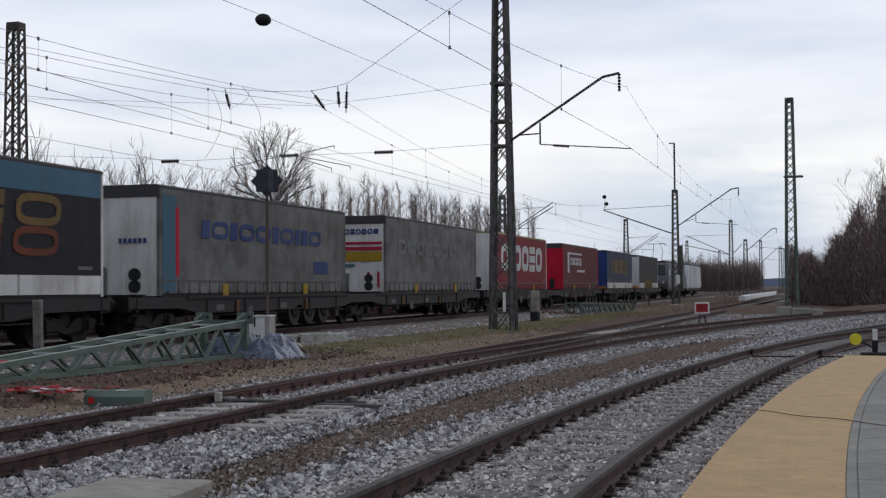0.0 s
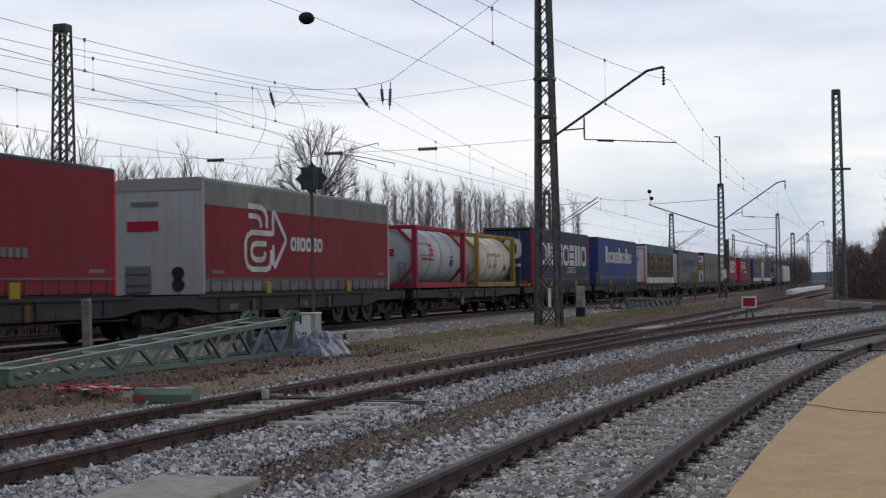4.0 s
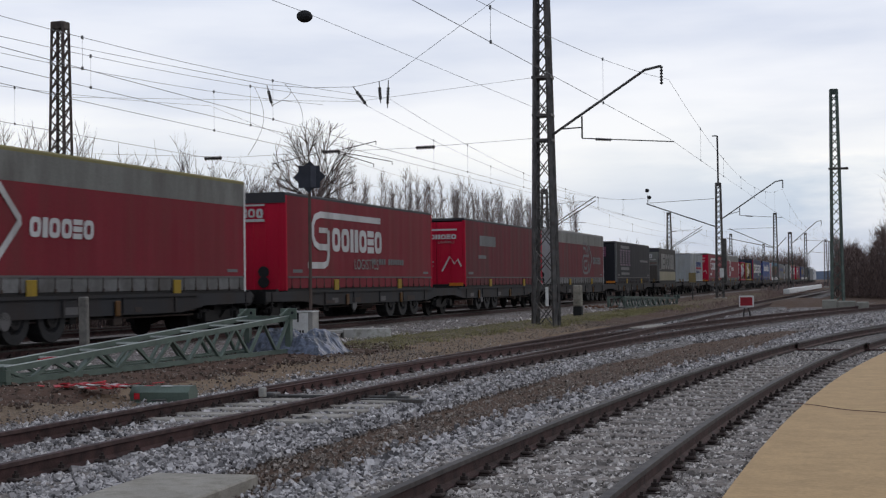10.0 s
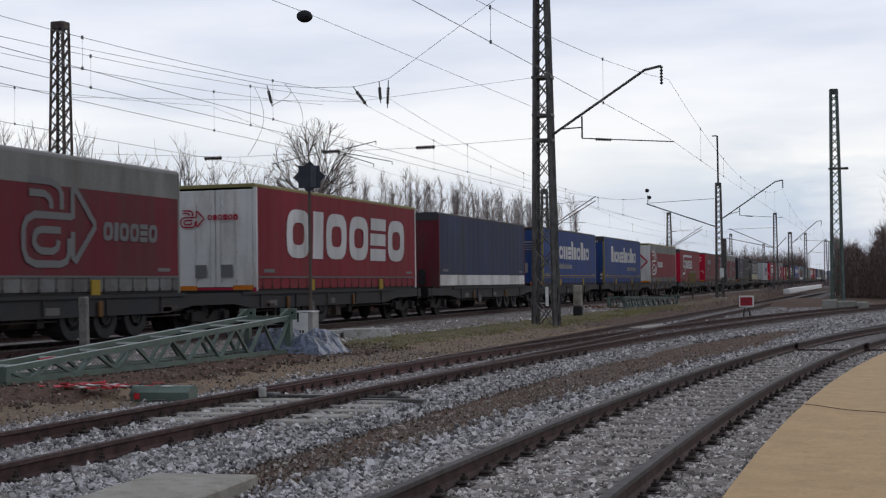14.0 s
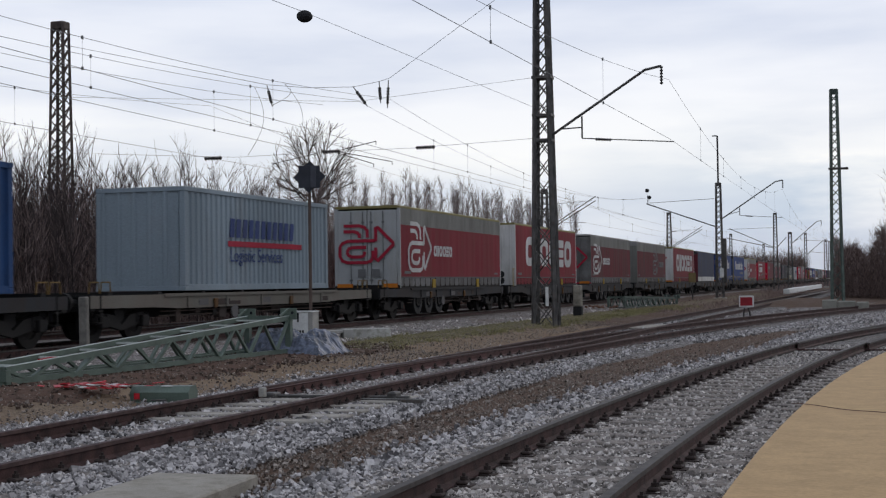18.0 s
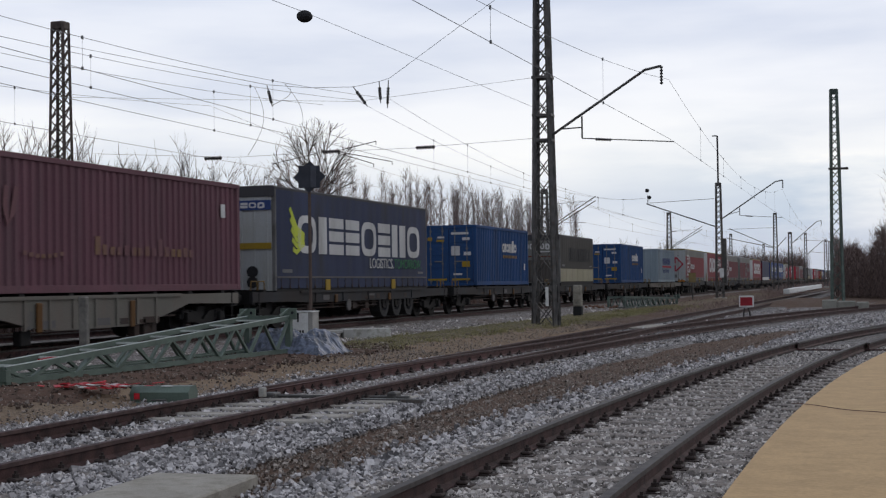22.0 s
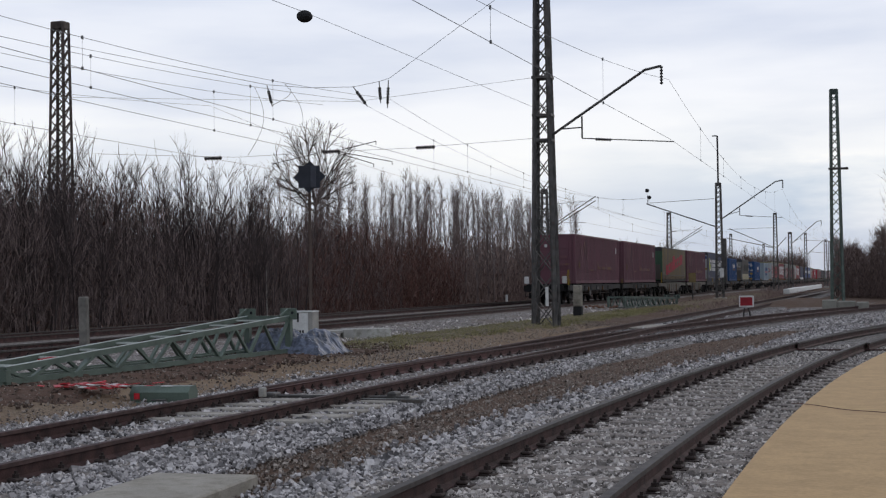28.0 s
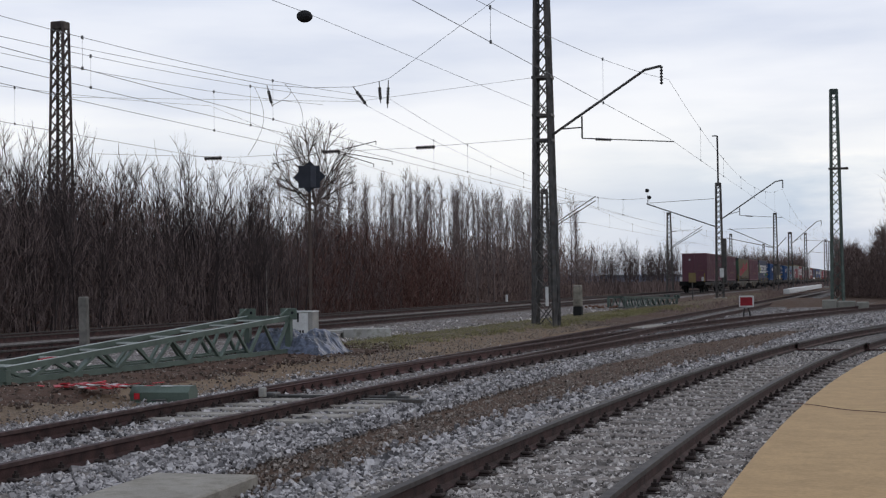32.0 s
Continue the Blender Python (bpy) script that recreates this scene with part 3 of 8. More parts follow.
C_LETTERMID = paint("grey_lettering", (0.21, 0.205, 0.195), 0.6, (0.15, 0.14, 0.13), 0.4)
C_GREYBAND = paint("pale_grey_upper_band", (0.17, 0.17, 0.155), 0.6, (0.11, 0.105, 0.095), 0.45)
C_TILT = paint("brown_black_tarpaulin", (0.040, 0.037, 0.034), 0.6, (0.06, 0.054, 0.048), 0.45)
C_RIBEND = paint("brown_grey_ribbed_steel", (0.085, 0.074, 0.066), 0.6, (0.06, 0.05, 0.044), 0.45)
C_GRIME = paint("rusty_grey_grime", (0.045, 0.036, 0.033), 0.75, (0.07, 0.045, 0.035), 0.5)
C_GOLDDIM = paint("worn_gold_lettering", (0.20, 0.125, 0.045), 0.6, (0.13, 0.062, 0.068), 0.75)
C_HEM = paint("dull_hem_strap", (0.10, 0.095, 0.095), 0.7)
C_LEVER = paint("dull_orange_lever_box", (0.10, 0.048, 0.017), 0.6)

FLOOR, HALF = 1.15, 1.25  # load floor over the rail, half width


def slab(bm, face, a0, a1, z0, z1, thick=0.012, slant=0.0, at=0.0):
    """Raised plate on a load's face: 'side' (a along the length, on the +x flank) or 'end' (a across, at the rear)."""
    def p(a, z, d):
        a = a + slant * (z - z0)
        return (HALF + at + d, a, z) if face == "side" else (a, -at - d, z)
    q = [(a0, z0), (a1, z0), (a1, z1), (a0, z1)]
    lo, hi = [bm.verts.new(p(a, z, -0.004)) for a, z in q], [bm.verts.new(p(a, z, thick)) for a, z in q]
    for i in range(4):
        j = (i + 1) % 4
        bm.faces.new((lo[i], lo[j], hi[j], hi[i]))
    bm.faces.new(hi)
    bm.faces.new(lo[::-1])
    bmesh.ops.recalc_face_normals(bm, faces=bm.faces[:])


def ring_plate(bm, face, a, z, w, h, stroke, slant, at):
    """Rounded ring lying on a flank or an end."""
    n, loops = 20, []
    for off, k in ((0.0, 0), (0.004, 0), (0.004, 1), (0.0, 1)):
        row = []
        for i in range(n):
            c, s = math.cos(2 * math.pi * i / n), math.sin(2 * math.pi * i / n)
            u = math.copysign(abs(c) ** 0.62, c) * (w / 2 - stroke * k)
            v = math.copysign(abs(s) ** 0.62, s) * (h / 2 - stroke * k * 0.9)
            y = a + u + slant * (v + h / 2)
            row.append(bm.verts.new((HALF + at + off, y, z + v) if face == "side" else (y, -at - off, z + v)))
        loops.append(row)
    for p, q in zip(loops, loops[1:]):
        for i in range(n):
            bm.faces.new((p[i], p[(i + 1) % n], q[(i + 1) % n], q[i]))


def marks(parent, face, rows, material, label="", at=0.013):
    """One marking: plates of (a0, a1, z0, z1[, slant]) and rings ("ring", a, z, w, h, stroke, slant)."""
    def lay(bm, r):
        if r[0] == "ring":
            ring_plate(bm, face, *r[1:], at)
        elif r[0] == "path":
            stroke(bm, face, r[1], r[2], at)
        else:
            slab(bm, face, r[0], r[1], r[2], r[3], 0.004, r[4] if len(r) > 4 else 0.0, at)

    if len(rows) <= 16:
        for r in rows:
            bm = bmesh.new()
            lay(bm, r)
            bmesh.ops.recalc_face_normals(bm, faces=bm.faces[:])
            part("marking", bm, material, parent, label)
        return None
    bm = bmesh.new()
    for r in rows:
        lay(bm, r)
    bmesh.ops.recalc_face_normals(bm, faces=bm.faces[:])
    return tagged(part("marking", bm, material, parent, label), kind="stuff")


def emblem_row(a0, a1, z0, z1, n, slant=0.0, slot=True, gap=0.16):
    """Plain rings, bars and split blocks in a row, in the place of a company emblem."""
    rows, w, h = [], (a1 - a0) / n, z1 - z0
    for i in range(n):
        l, r = a0 + i * w, a0 + (i + 1) * w - w * gap
        b = r - l
        kind = (0, 1, 0, 2, 0, 3, 0, 1)[i % 8]
        if not slot:
            rows.append((l, r, z0, z1, slant))
        elif kind == 0:
            rows.append(("ring", (l + r) / 2, (z0 + z1) / 2, b, h, min(b, h) * 0.27, slant))
        elif kind == 1:
            rows.append(("ring", (l + r) / 2, (z0 + z1) / 2, b, h, min(b, h) * 0.46, slant))
        elif kind == 2:
            rows += [(l, r, z0, z0 + h * 0.45, slant), (l, r, z0 + h * 0.55, z1, slant)]
        else:
            rows.append(("ring", (l + r) / 2, z0 + h * 0.45, b, h * 1.1, min(b, h) * 0.36, slant))
    return [q if q[0] == "ring" or not q[4] else (q[0] + q[4] * (q[2] - z0), q[1] + q[4] * (q[2] - z0), q[2], q[3], q[4]) for q in rows]


def emblem_word(a0, a1, z0, z1, code, slant=0.0, up=0.45, weight=0.30):
    """A row of plain shapes in the mass of a word emblem: o ring, n twin bars, s stacked bars, b block, i bar, l and L bars that rise higher."""
    wide = {"o": 1.0, "n": 1.02, "s": 0.86, "b": 0.8, "i": 0.46, "l": 0.46, "L": 0.74}
    unit = (a1 - a0) / sum(wide[c] + 0.14 for c in code)
    rows, a, h = [], a0, z1 - z0
    for c in code:
        w = wide[c] * unit
        if c == "o":
            rows.append(("ring", a + w / 2, z0 + h / 2, w, h, min(w, h) * weight, slant))
        elif c == "n":
            rows += [(a, a + w * 0.40, z0, z1, slant), (a + w * 0.56, a + w, z0, z1, slant)]
        elif c == "s":
            for k in range(3):
                q = z0 + h * 0.36 * k
                rows.append((a + slant * (q - z0), a + w + slant * (q - z0), q, q + h * 0.28, slant))
        else:
            rows.append((a, a + w, z0, z1 + (h * up if c in "lL" else 0.0), slant))
        a += w + 0.14 * unit
    return rows


def stroke(bm, face, pts, w, at):
    """Flat bent band of width w along pts (a, z)."""
    left, right = [], []
    for i, (a, z) in enumerate(pts):
        p, q = Vector(pts[max(0, i - 1)]), Vector(pts[min(len(pts) - 1, i + 1)])
        d = (q - p).normalized() * (w / 2)
        for row, k in ((left, 1), (right, -1)):
            y, h = a - d.y * k, z + d.x * k
            row.append([bm.verts.new((HALF + at + o, y, h) if face == "side" else (y, -at - o, h)) for o in (0.0, 0.004)])
    for i in range(len(pts) - 1):
        for u, v in (((left, 1), (right, 1)), ((right, 1), (right, 0)), ((left, 0), (left, 1))):
            bm.faces.new((u[0][i][u[1]], u[0][i + 1][u[1]], v[0][i + 1][v[1]], v[0][i][v[1]]))


def bent(pts, w, a0=0.0, z0=0.0, s=1.0):
    return ("path", [(a0 + a * s, z0 + z * s) for a, z in pts], w * s)


def arrow_emblem(a0, z0, s):
    """Looped bands that run into an arrow head, s high."""
    runs = (((0.1, 1.0), (0.42, 1.0), (0.53, 0.95), (0.58, 0.86), (0.58, 0.68)),
            ((0.1, 0.85), (0.32, 0.85), (0.39, 0.81), (0.42, 0.76), (0.42, 0.68)),
            ((0.74, 0.60), (0.18, 0.60), (0.07, 0.54), (0.02, 0.44), (0.02, 0.20), (0.07, 0.08), (0.18, 0.03), (0.56, 0.03), (0.65, 0.07), (0.69, 0.16), (0.69, 0.34)),
            ((0.56, 0.43), (0.28, 0.43), (0.20, 0.40), (0.17, 0.33), (0.17, 0.27), (0.21, 0.21), (0.28, 0.18), (0.44, 0.18), (0.51, 0.22), (0.53, 0.31)),
            ((0.75, 0.58), (0.75, 0.94), (0.78, 0.96), (1.10, 0.54), (1.11, 0.50), (0.78, 0.06), (0.75, 0.10), (0.75, 0.42)))
    return [bent([(a * 1.38, z) for a, z in r], 0.085, a0, z0, s) for r in runs]


def wavy_panel(name, y0, y1, z0, z1, side, material, parent, wave=0.012, folds=18, seed=0):
    """Taut tarpaulin with soft folds on one flank; thick enough to close the box."""
    ny, nz = 48, 6
    verts, faces = [], []
    for k in (0, 1):
        for j in range(nz + 1):
            for i in range(ny + 1):
                u, v = i / ny, j / nz
                y, z = y0 + (y1 - y0) * u, z0 + (z1 - z0) * v
                w = wave * (math.sin(u * folds * 2 * math.pi + seed) * 0.5 + noise.noise((u * 9 + seed, v * 2.5, seed * 1.7))) * (0.4 + 0.6 * math.sin(v * math.pi))
                verts.append((side * (HALF + (w if k == 0 else -0.06)), y, z))
    n1, row = (ny + 1) * (nz + 1), ny + 1
    for j in range(nz):
        for i in range(ny):
            a = j * row + i
            q = (a, a + 1, a + 1 + row, a + row)
            faces.append(q if side > 0 else q[::-1])
            faces.append(tuple(n1 + x for x in (q[::-1] if side > 0 else q)))
    rim = [i for i in range(row)] + [j * row + ny for j in range(1, nz + 1)] + [nz * row + i for i in range(ny - 1, -1, -1)] + [j * row for j in range(nz - 1, 0, -1)]
    for a, b in zip(rim, rim[1:] + rim[:1]):
        faces.append((b, a, n1 + a, n1 + b))
    return raw(name, verts, faces, material, parent, False)


def wheel_mesh(name, r, w, material):
    bm = bmesh.new()
    prof = [(r, -w / 2), (r, w / 2), (r * 0.62, w / 2), (r * 0.55, w * 0.22), (r * 0.2, w * 0.3), (0.001, w * 0.3)]
    n = 20
    rings = [[bm.verts.new((z, rr * math.cos(2 * math.pi * i / n), rr * math.sin(2 * math.pi * i / n))) for i in range(n)] for rr, z in prof]
    rings.insert(0, [bm.verts.new((-w / 2, r * 0.3 * math.cos(2 * math.pi * i / n), r * 0.3 * math.sin(2 * math.pi * i / n))) for i in range(n)])
    for a, b in zip(rings, rings[1:]):
        for i in range(n):
            bm.faces.new((a[i], a[(i + 1) % n], b[(i + 1) % n], b[i]))
    bmesh.ops.recalc_face_normals(bm, faces=bm.faces[:])
    return mesh_of(name, bm, material)


ROAD_WHEEL = wheel_mesh("road_wheel", 0.5, 0.38, M_BLACK)
RAIL_WHEEL = wheel_mesh("rail_wheel", 0.46, 0.14, C_UNDER)
HUB = wheel_mesh("hub", 0.2, 0.1, C_UNDER)


def child(name, mesh, parent, m, label=""):
    ob = new(name, mesh)
    ob.parent = parent
    ob.matrix_basis = m
    return tagged(ob, label) if label else ob


def trailer(rear, length, label, curtain, band=None, board=None, board_style="hooks", roof=C_ROOF, end="doors", end_col=None, post=None, top=4.06, tilt=False,
            plates=True, wheels=True, bottom=None):
    """Curtain-sided semi-trailer body: flanks, roof, end wall, lower boards, chassis, wheels."""
    t = rolling("semi_trailer", rear, label, "semi-trailer", "trailers on the train")
    board = board or curtain
    end_col, post = end_col or curtain, post or end_col or curtain
    z0 = bottom if bottom else FLOOR - 0.05
    zb = z0 + ((0.50 if wheels else 0.78) if board_style == "panels" else 0.40)
    zt = top - 0.10
    bm = bmesh.new()
    prism(bm, [(-HALF, zt), (HALF, zt), (HALF, top - 0.045), (HALF - 0.06, top), (-HALF + 0.06, top), (-HALF, top - 0.045)], "y", 0.0, length)
    part("roof", bm, roof, t)
    split = zb + (zt - zb) * 0.76 if band else zt
    for s in (1, -1):
        wavy_panel("side_curtain", 0.09, length - 0.09, zb, split, s, curtain, t, seed=rear)
        if band:
            wavy_panel("upper_band", 0.09, length - 0.09, split + 0.002, zt, s, band, t, 0.006, seed=rear + 3)
    n = (4 if wheels else 6) if board_style == "panels" else 1
    for s in (1, -1):
        for i in range(n):
            a, b = 0.09 + (length - 0.18) * i / n, 0.09 + (length - 0.18) * (i + 1) / n
            bm = bmesh.new()
            box(bm, s * (HALF - 0.05), s * (HALF + 0.004), a + 0.03, b - 0.03, z0 + 0.06, zb - 0.01, 0.008)
            part("side_board", bm, board, t)
    if board_style == "hooks":
        bm = bmesh.new()
        k = int(length / 0.62)
        for i in range(k):
            y = 0.4 + (length - 0.8) * i / (k - 1)
            box(bm, HALF + 0.004, HALF + 0.016, y - 0.013, y + 0.013, zb - 0.33, zb - 0.02)
            box(bm, HALF + 0.004, HALF + 0.03, y - 0.035, y + 0.035, zb - 0.35, zb - 0.27)
        tagged(part("buckle_strip", bm, C_GRIME, t), kind="stuff")
        bm = bmesh.new()
        slab(bm, "side", 0.12, length - 0.12, zb - 0.035, zb + 0.015, 0.02)
        part("curtain_hem", bm, C_HEM, t)
    for y in (0.0, length - 0.09):
        for s in (1, -1):
            bm = bmesh.new()
            box(bm, s * (HALF - 0.10), s * (HALF + 0.012), y, y + 0.09, z0, zt, 0.01)
            part("corner_post", bm, post, t)
    bm = bmesh.new()
    box(bm, -HALF, HALF, 0.10, length - 0.10, z0 - 0.12, z0 + 0.05)
    part("chassis", bm, C_UNDER, t)
    for s in (1, -1):
        bm = bmesh.new()
        box(bm, s * 0.42 - 0.06, s * 0.42 + 0.06, 0.3, length - 0.3, z0 - 0.42, z0 - 0.12)
        part("chassis_beam", bm, C_UNDER, t)
    bm = bmesh.new()
    box(bm, -HALF + 0.1, HALF - 0.1, length - 0.07, length, z0, zt)
    part("far_wall", bm, end_col, t)
    if end == "doors":
        for s in (-1, 1):
            bm = bmesh.new()
            box(bm, min(s * 0.012, s * (HALF - 0.11)), max(s * 0.012, s * (HALF - 0.11)), 0.0, 0.06, z0 + 0.12, zt - 0.06, 0.01)
            d = part("rear_door", bm, end_col, t)
            bm = bmesh.new()
            for x in (0.16, 0.62):
                rod(bm, (s * x, -0.035, z0 + 0.15), (s * x, -0.035, zt - 0.1), 0.018)
                for z in (z0 + 0.3, z0 + 1.1, zt - 0.5):
                    box(bm, s * x - 0.05, s * x + 0.05, -0.05, 0.0, z - 0.03, z + 0.03)
            part("lock_bar", bm, end_col if end_col in (C_RED_BRIGHT, C_BLUE, C_WHITE, C_DARK) else C_LETTERDIM, d)
        bm = bmesh.new()
        box(bm, -HALF, HALF, -0.02, 0.08, z0 - 0.08, z0 + 0.11, 0.01)
        part("rear_sill", bm, C_LETTERRED if end_col in (C_WHITE, C_GREY) else C_UNDER, t)
        for s in (-1, 1):
            bm = bmesh.new()
            slab(bm, "end", s * 0.86 - 0.30, s * 0.86 + 0.30, z0 + 0.02, z0 + 0.17, 0.02, 0, 0.03)
            part("marker_plate", bm, C_ORANGE, t)
            bm = bmesh.new()
            box(bm, s * 0.9 - 0.22, s * 0.9 + 0.22, -0.03, 0.05, z0 - 0.24, z0 - 0.10, 0.01)
            part("tail_lamp", bm, C_LETTERRED, t)
    else:
        bm = bmesh.new()
        out = [(-HALF + 0.1, 0.0)]
        for i in range(6):
            x = -1.0 + 0.4 * i
            out += [(x - 0.035, 0.0), (x - 0.025, -0.022), (x + 0.025, -0.022), (x + 0.035, 0.0)]
        out += [(HALF - 0.1, 0.0), (HALF - 0.1, 0.07), (-HALF + 0.1, 0.07)]
        prism(bm, out, "z", z0, zt)
        part("front_wall", bm, end_col, t)
        if not wheels:
            bm = bmesh.new()
            out = [(-1.1, -0.03)]
            for i in range(14):
                x = -1.05 + 0.155 * i
                out += [(x, -0.03), (x + 0.02, -0.07), (x + 0.085, -0.07), (x + 0.105, -0.03)]
            prism(bm, out + [(1.1, -0.03), (1.1, -0.024), (-1.1, -0.024)], "z", z0 + 0.06, z0 + 1.25)
            part("ribbed_panel", bm, C_RIBEND, t)
        if wheels:
            bm = bmesh.new()
            box(bm, -0.95, -0.25, -0.10, 0.0, z0 + 0.05, z0 + 0.75, 0.02)
            box(bm, -0.90, -0.30, -0.14, -0.1, z0 + 0.55, z0 + 0.62)
            box(bm, -0.90, -0.30, -0.14, -0.1, z0 + 0.25, z0 + 0.32)
            part("coupling_board", bm, C_LETTERDIM, t)
            bm = bmesh.new()
            for (x, z) in ((0.55, z0 + 0.55), (0.55, z0 + 0.25)):
                rod(bm, (x, -0.06, z), (x, 0.0, z), 0.17, 10)
            part("hose_coil", bm, M_BLACK, t)
        bm = bmesh.new()
        prism(bm, [(-HALF, zt - 0.22), (HALF, zt - 0.22), (HALF, zt), (-HALF, zt)], "y", -0.03, 0.0)
        part("head_board", bm, roof if roof is not C_ROOFYEL else C_WHITE, t)
    if plates:
        for y in (length * 0.28, length * 0.72):
            bm = bmesh.new()
            box(bm, HALF + 0.005, HALF + 0.04, y - 0.18, y + 0.18, z0 - 0.02, z0 + 0.32, 0.01)
            part("grapple_plate", bm, C_YELLOW, t)
    if wheels:
        w0 = 2.1 if end == "doors" else length - 4.7
        for i in range(3):
            for s in (-1, 1):
                w = child("wheel", ROAD_WHEEL, t, pose(s * 1.02, w0 + 1.31 * i, 0.62, 0, 0, 0 if s > 0 else 180))
                child("hub", HUB, w, pose(0.16, 0, 0))
    for y0, y1, h in ((length - 1.1, length - 0.5, 0.08), (0.5, 1.2, 0.10)):
        bm = bmesh.new()
        slab(bm, "side", y0, y1, zb + 0.12, zb + 0.12 + h, 0.006)
        part("marking", bm, C_LETTERDIM, t)
    return t, zb, zt


def ribbed_side(bm, side, y0, y1, z0, z1, pitch=0.28, depth=0.036):
    n = int((y1 - y0) / pitch)
    pts = []
    for i in range(n):
        a = y0 + (y1 - y0) * i / n
        w = (y1 - y0) / n
        pts += [(a, 0), (a + w * 0.36, 0), (a + w * 0.5, -depth), (a + w * 0.86, -depth)]
    pts.append((y1, 0))
    for (a, d), (b, e) in zip(pts, pts[1:]):
        q = [(side * (HALF - 0.02 + d), a, z0), (side * (HALF - 0.02 + e), b, z0), (side * (HALF - 0.02 + e), b, z1), (side * (HALF - 0.02 + d), a, z1)]
        vs = [bm.verts.new(p) for p in (q if side > 0 else q[::-1])]
        bm.faces.new(vs)


def container(rear, length, label, colour, top=3.76, doors=True, frame=None, fluted=False, bars=C_LETTERDIM, body_label=""):
    """Steel box container: corner posts and castings, corrugated flanks, door end with lock bars."""
    t = rolling("container", rear, label, "container", "containers on the train")
    frame = frame or colour
    z0 = FLOOR
    for s in (-1, 1):
        bm = bmesh.new()
        ribbed_side(bm, s, 0.15, length - 0.15, z0 + 0.16, top - 0.12, 0.62 if fluted else 0.28, 0.045)
        box(bm, s * (HALF - 0.14) - 0.02, s * (HALF - 0.14) + 0.02, 0.1, length - 0.1, z0 + 0.1, top - 0.1)
        part("side_wall", bm, colour, t)
        for nm, a, b in (("bottom_rail", z0, z0 + 0.16), ("top_rail", top - 0.12, top)):
            bm = bmesh.new()
            box(bm, s * HALF - 0.05, s * HALF + 0.0, 0.16, length - 0.16, a, b, 0.008)
            part(nm, bm, frame, t)
        for y in (0, length - 0.16):
            bm = bmesh.new()
            box(bm, min(s * (HALF - 0.15), s * (HALF + 0.005)), max(s * (HALF - 0.15), s * (HALF + 0.005)), y, y + 0.16, z0 + 0.12, top - 0.12, 0.012)
            part("corner_post", bm, frame, t)
            for z in (z0, top - 0.118):
                bm = bmesh.new()
                box(bm, min(s * (HALF - 0.16), s * (HALF + 0.012)), max(s * (HALF - 0.16), s * (HALF + 0.012)), y - 0.006, y + 0.17, z, z + 0.118, 0.012)
                part("corner_casting", bm, frame, t)
    bm = bmesh.new()
    box(bm, -HALF + 0.05, HALF - 0.05, 0.05, length - 0.05, top - 0.05, top - 0.02)
    k = int(length / 0.5)
    for i in range(k):
        y = 0.4 + (length - 0.8) * i / (k - 1)
        box(bm, -HALF + 0.1, HALF - 0.1, y - 0.1, y + 0.1, top - 0.02, top - 0.003)
    part("roof", bm, colour, t)
    bm = bmesh.new()
    box(bm, -HALF + 0.1, HALF - 0.1, 0.1, length - 0.1, z0 + 0.03, z0 + 0.13)
    part("floor_frame", bm, C_UNDER, t)
    for y in (0.0, length - 0.1):
        for z, h in ((z0, 0.12), (top - 0.12, 0.12)):
            bm = bmesh.new()
            box(bm, -HALF + 0.16, HALF - 0.16, y, y + 0.1, z, z + h, 0.008)
            part("end_rail", bm, frame, t)
    bm = bmesh.new()
    box(bm, -HALF + 0.15, HALF - 0.15, length - 0.09, length - 0.04, z0 + 0.12, top - 0.12)
    part("far_end_wall", bm, colour, t)
    if doors:
        for s in (-1, 1):
            bm = bmesh.new()
            lo, hi = sorted((s * 0.015, s * (HALF - 0.17)))
            box(bm, lo, hi, 0.03, 0.07, z0 + 0.13, top - 0.13)
            for i in range(4):
                za = z0 + 0.22 + (top - z0 - 0.44) * i / 4
                zz = za + (top - z0 - 0.44) / 4 - 0.12
                box(bm, lo + 0.07, hi - 0.07, 0.012, 0.03, za, zz, 0.012)
            d = part("door", bm, colour, t)
            for x in (0.28, 0.82):
                bm = bmesh.new()
                rod(bm, (s * x, 0.0, z0 + 0.06), (s * x, 0.0, top - 0.06), 0.02)
                for z in (z0 + 0.2, z0 + 0.95, z0 + 1.6, top - 0.25):
                    box(bm, s * x - 0.05, s * x + 0.05, -0.015, 0.03, z - 0.03, z + 0.03)
                part("lock_bar", bm, bars, d)
            bm = bmesh.new()
            box(bm, s * 0.28 - 0.02, s * 0.28 + 0.34 * s + 0.02, -0.04, -0.01, z0 + 1.02, z0 + 1.07) if s > 0 else box(bm, -0.64, -0.26, -0.04, -0.01, z0 + 1.02, z0 + 1.07)
            part("door_handle", bm, bars, d)
    else:
        bm = bmesh.new()
        n, lo = 5, -HALF + 0.16
        w, out = (2 * HALF - 0.32) / n, []
        for i in range(n):
            out += [(lo + w * i, 0.0), (lo + w * i + 0.07, 0.0), (lo + w * i + 0.11, 0.045), (lo + w * (i + 1) - 0.04, 0.045)]
        out += [(lo + w * n, 0.0), (lo + w * n, 0.08), (lo, 0.08)]
        prism(bm, out, "z", z0 + 0.12, top - 0.12)
        part("end_wall", bm, colour, t)
    return t


C_BAND = paint("dull_steel_band", (0.27, 0.265, 0.25), 0.5, (0.2, 0.19, 0.17), 0.4)


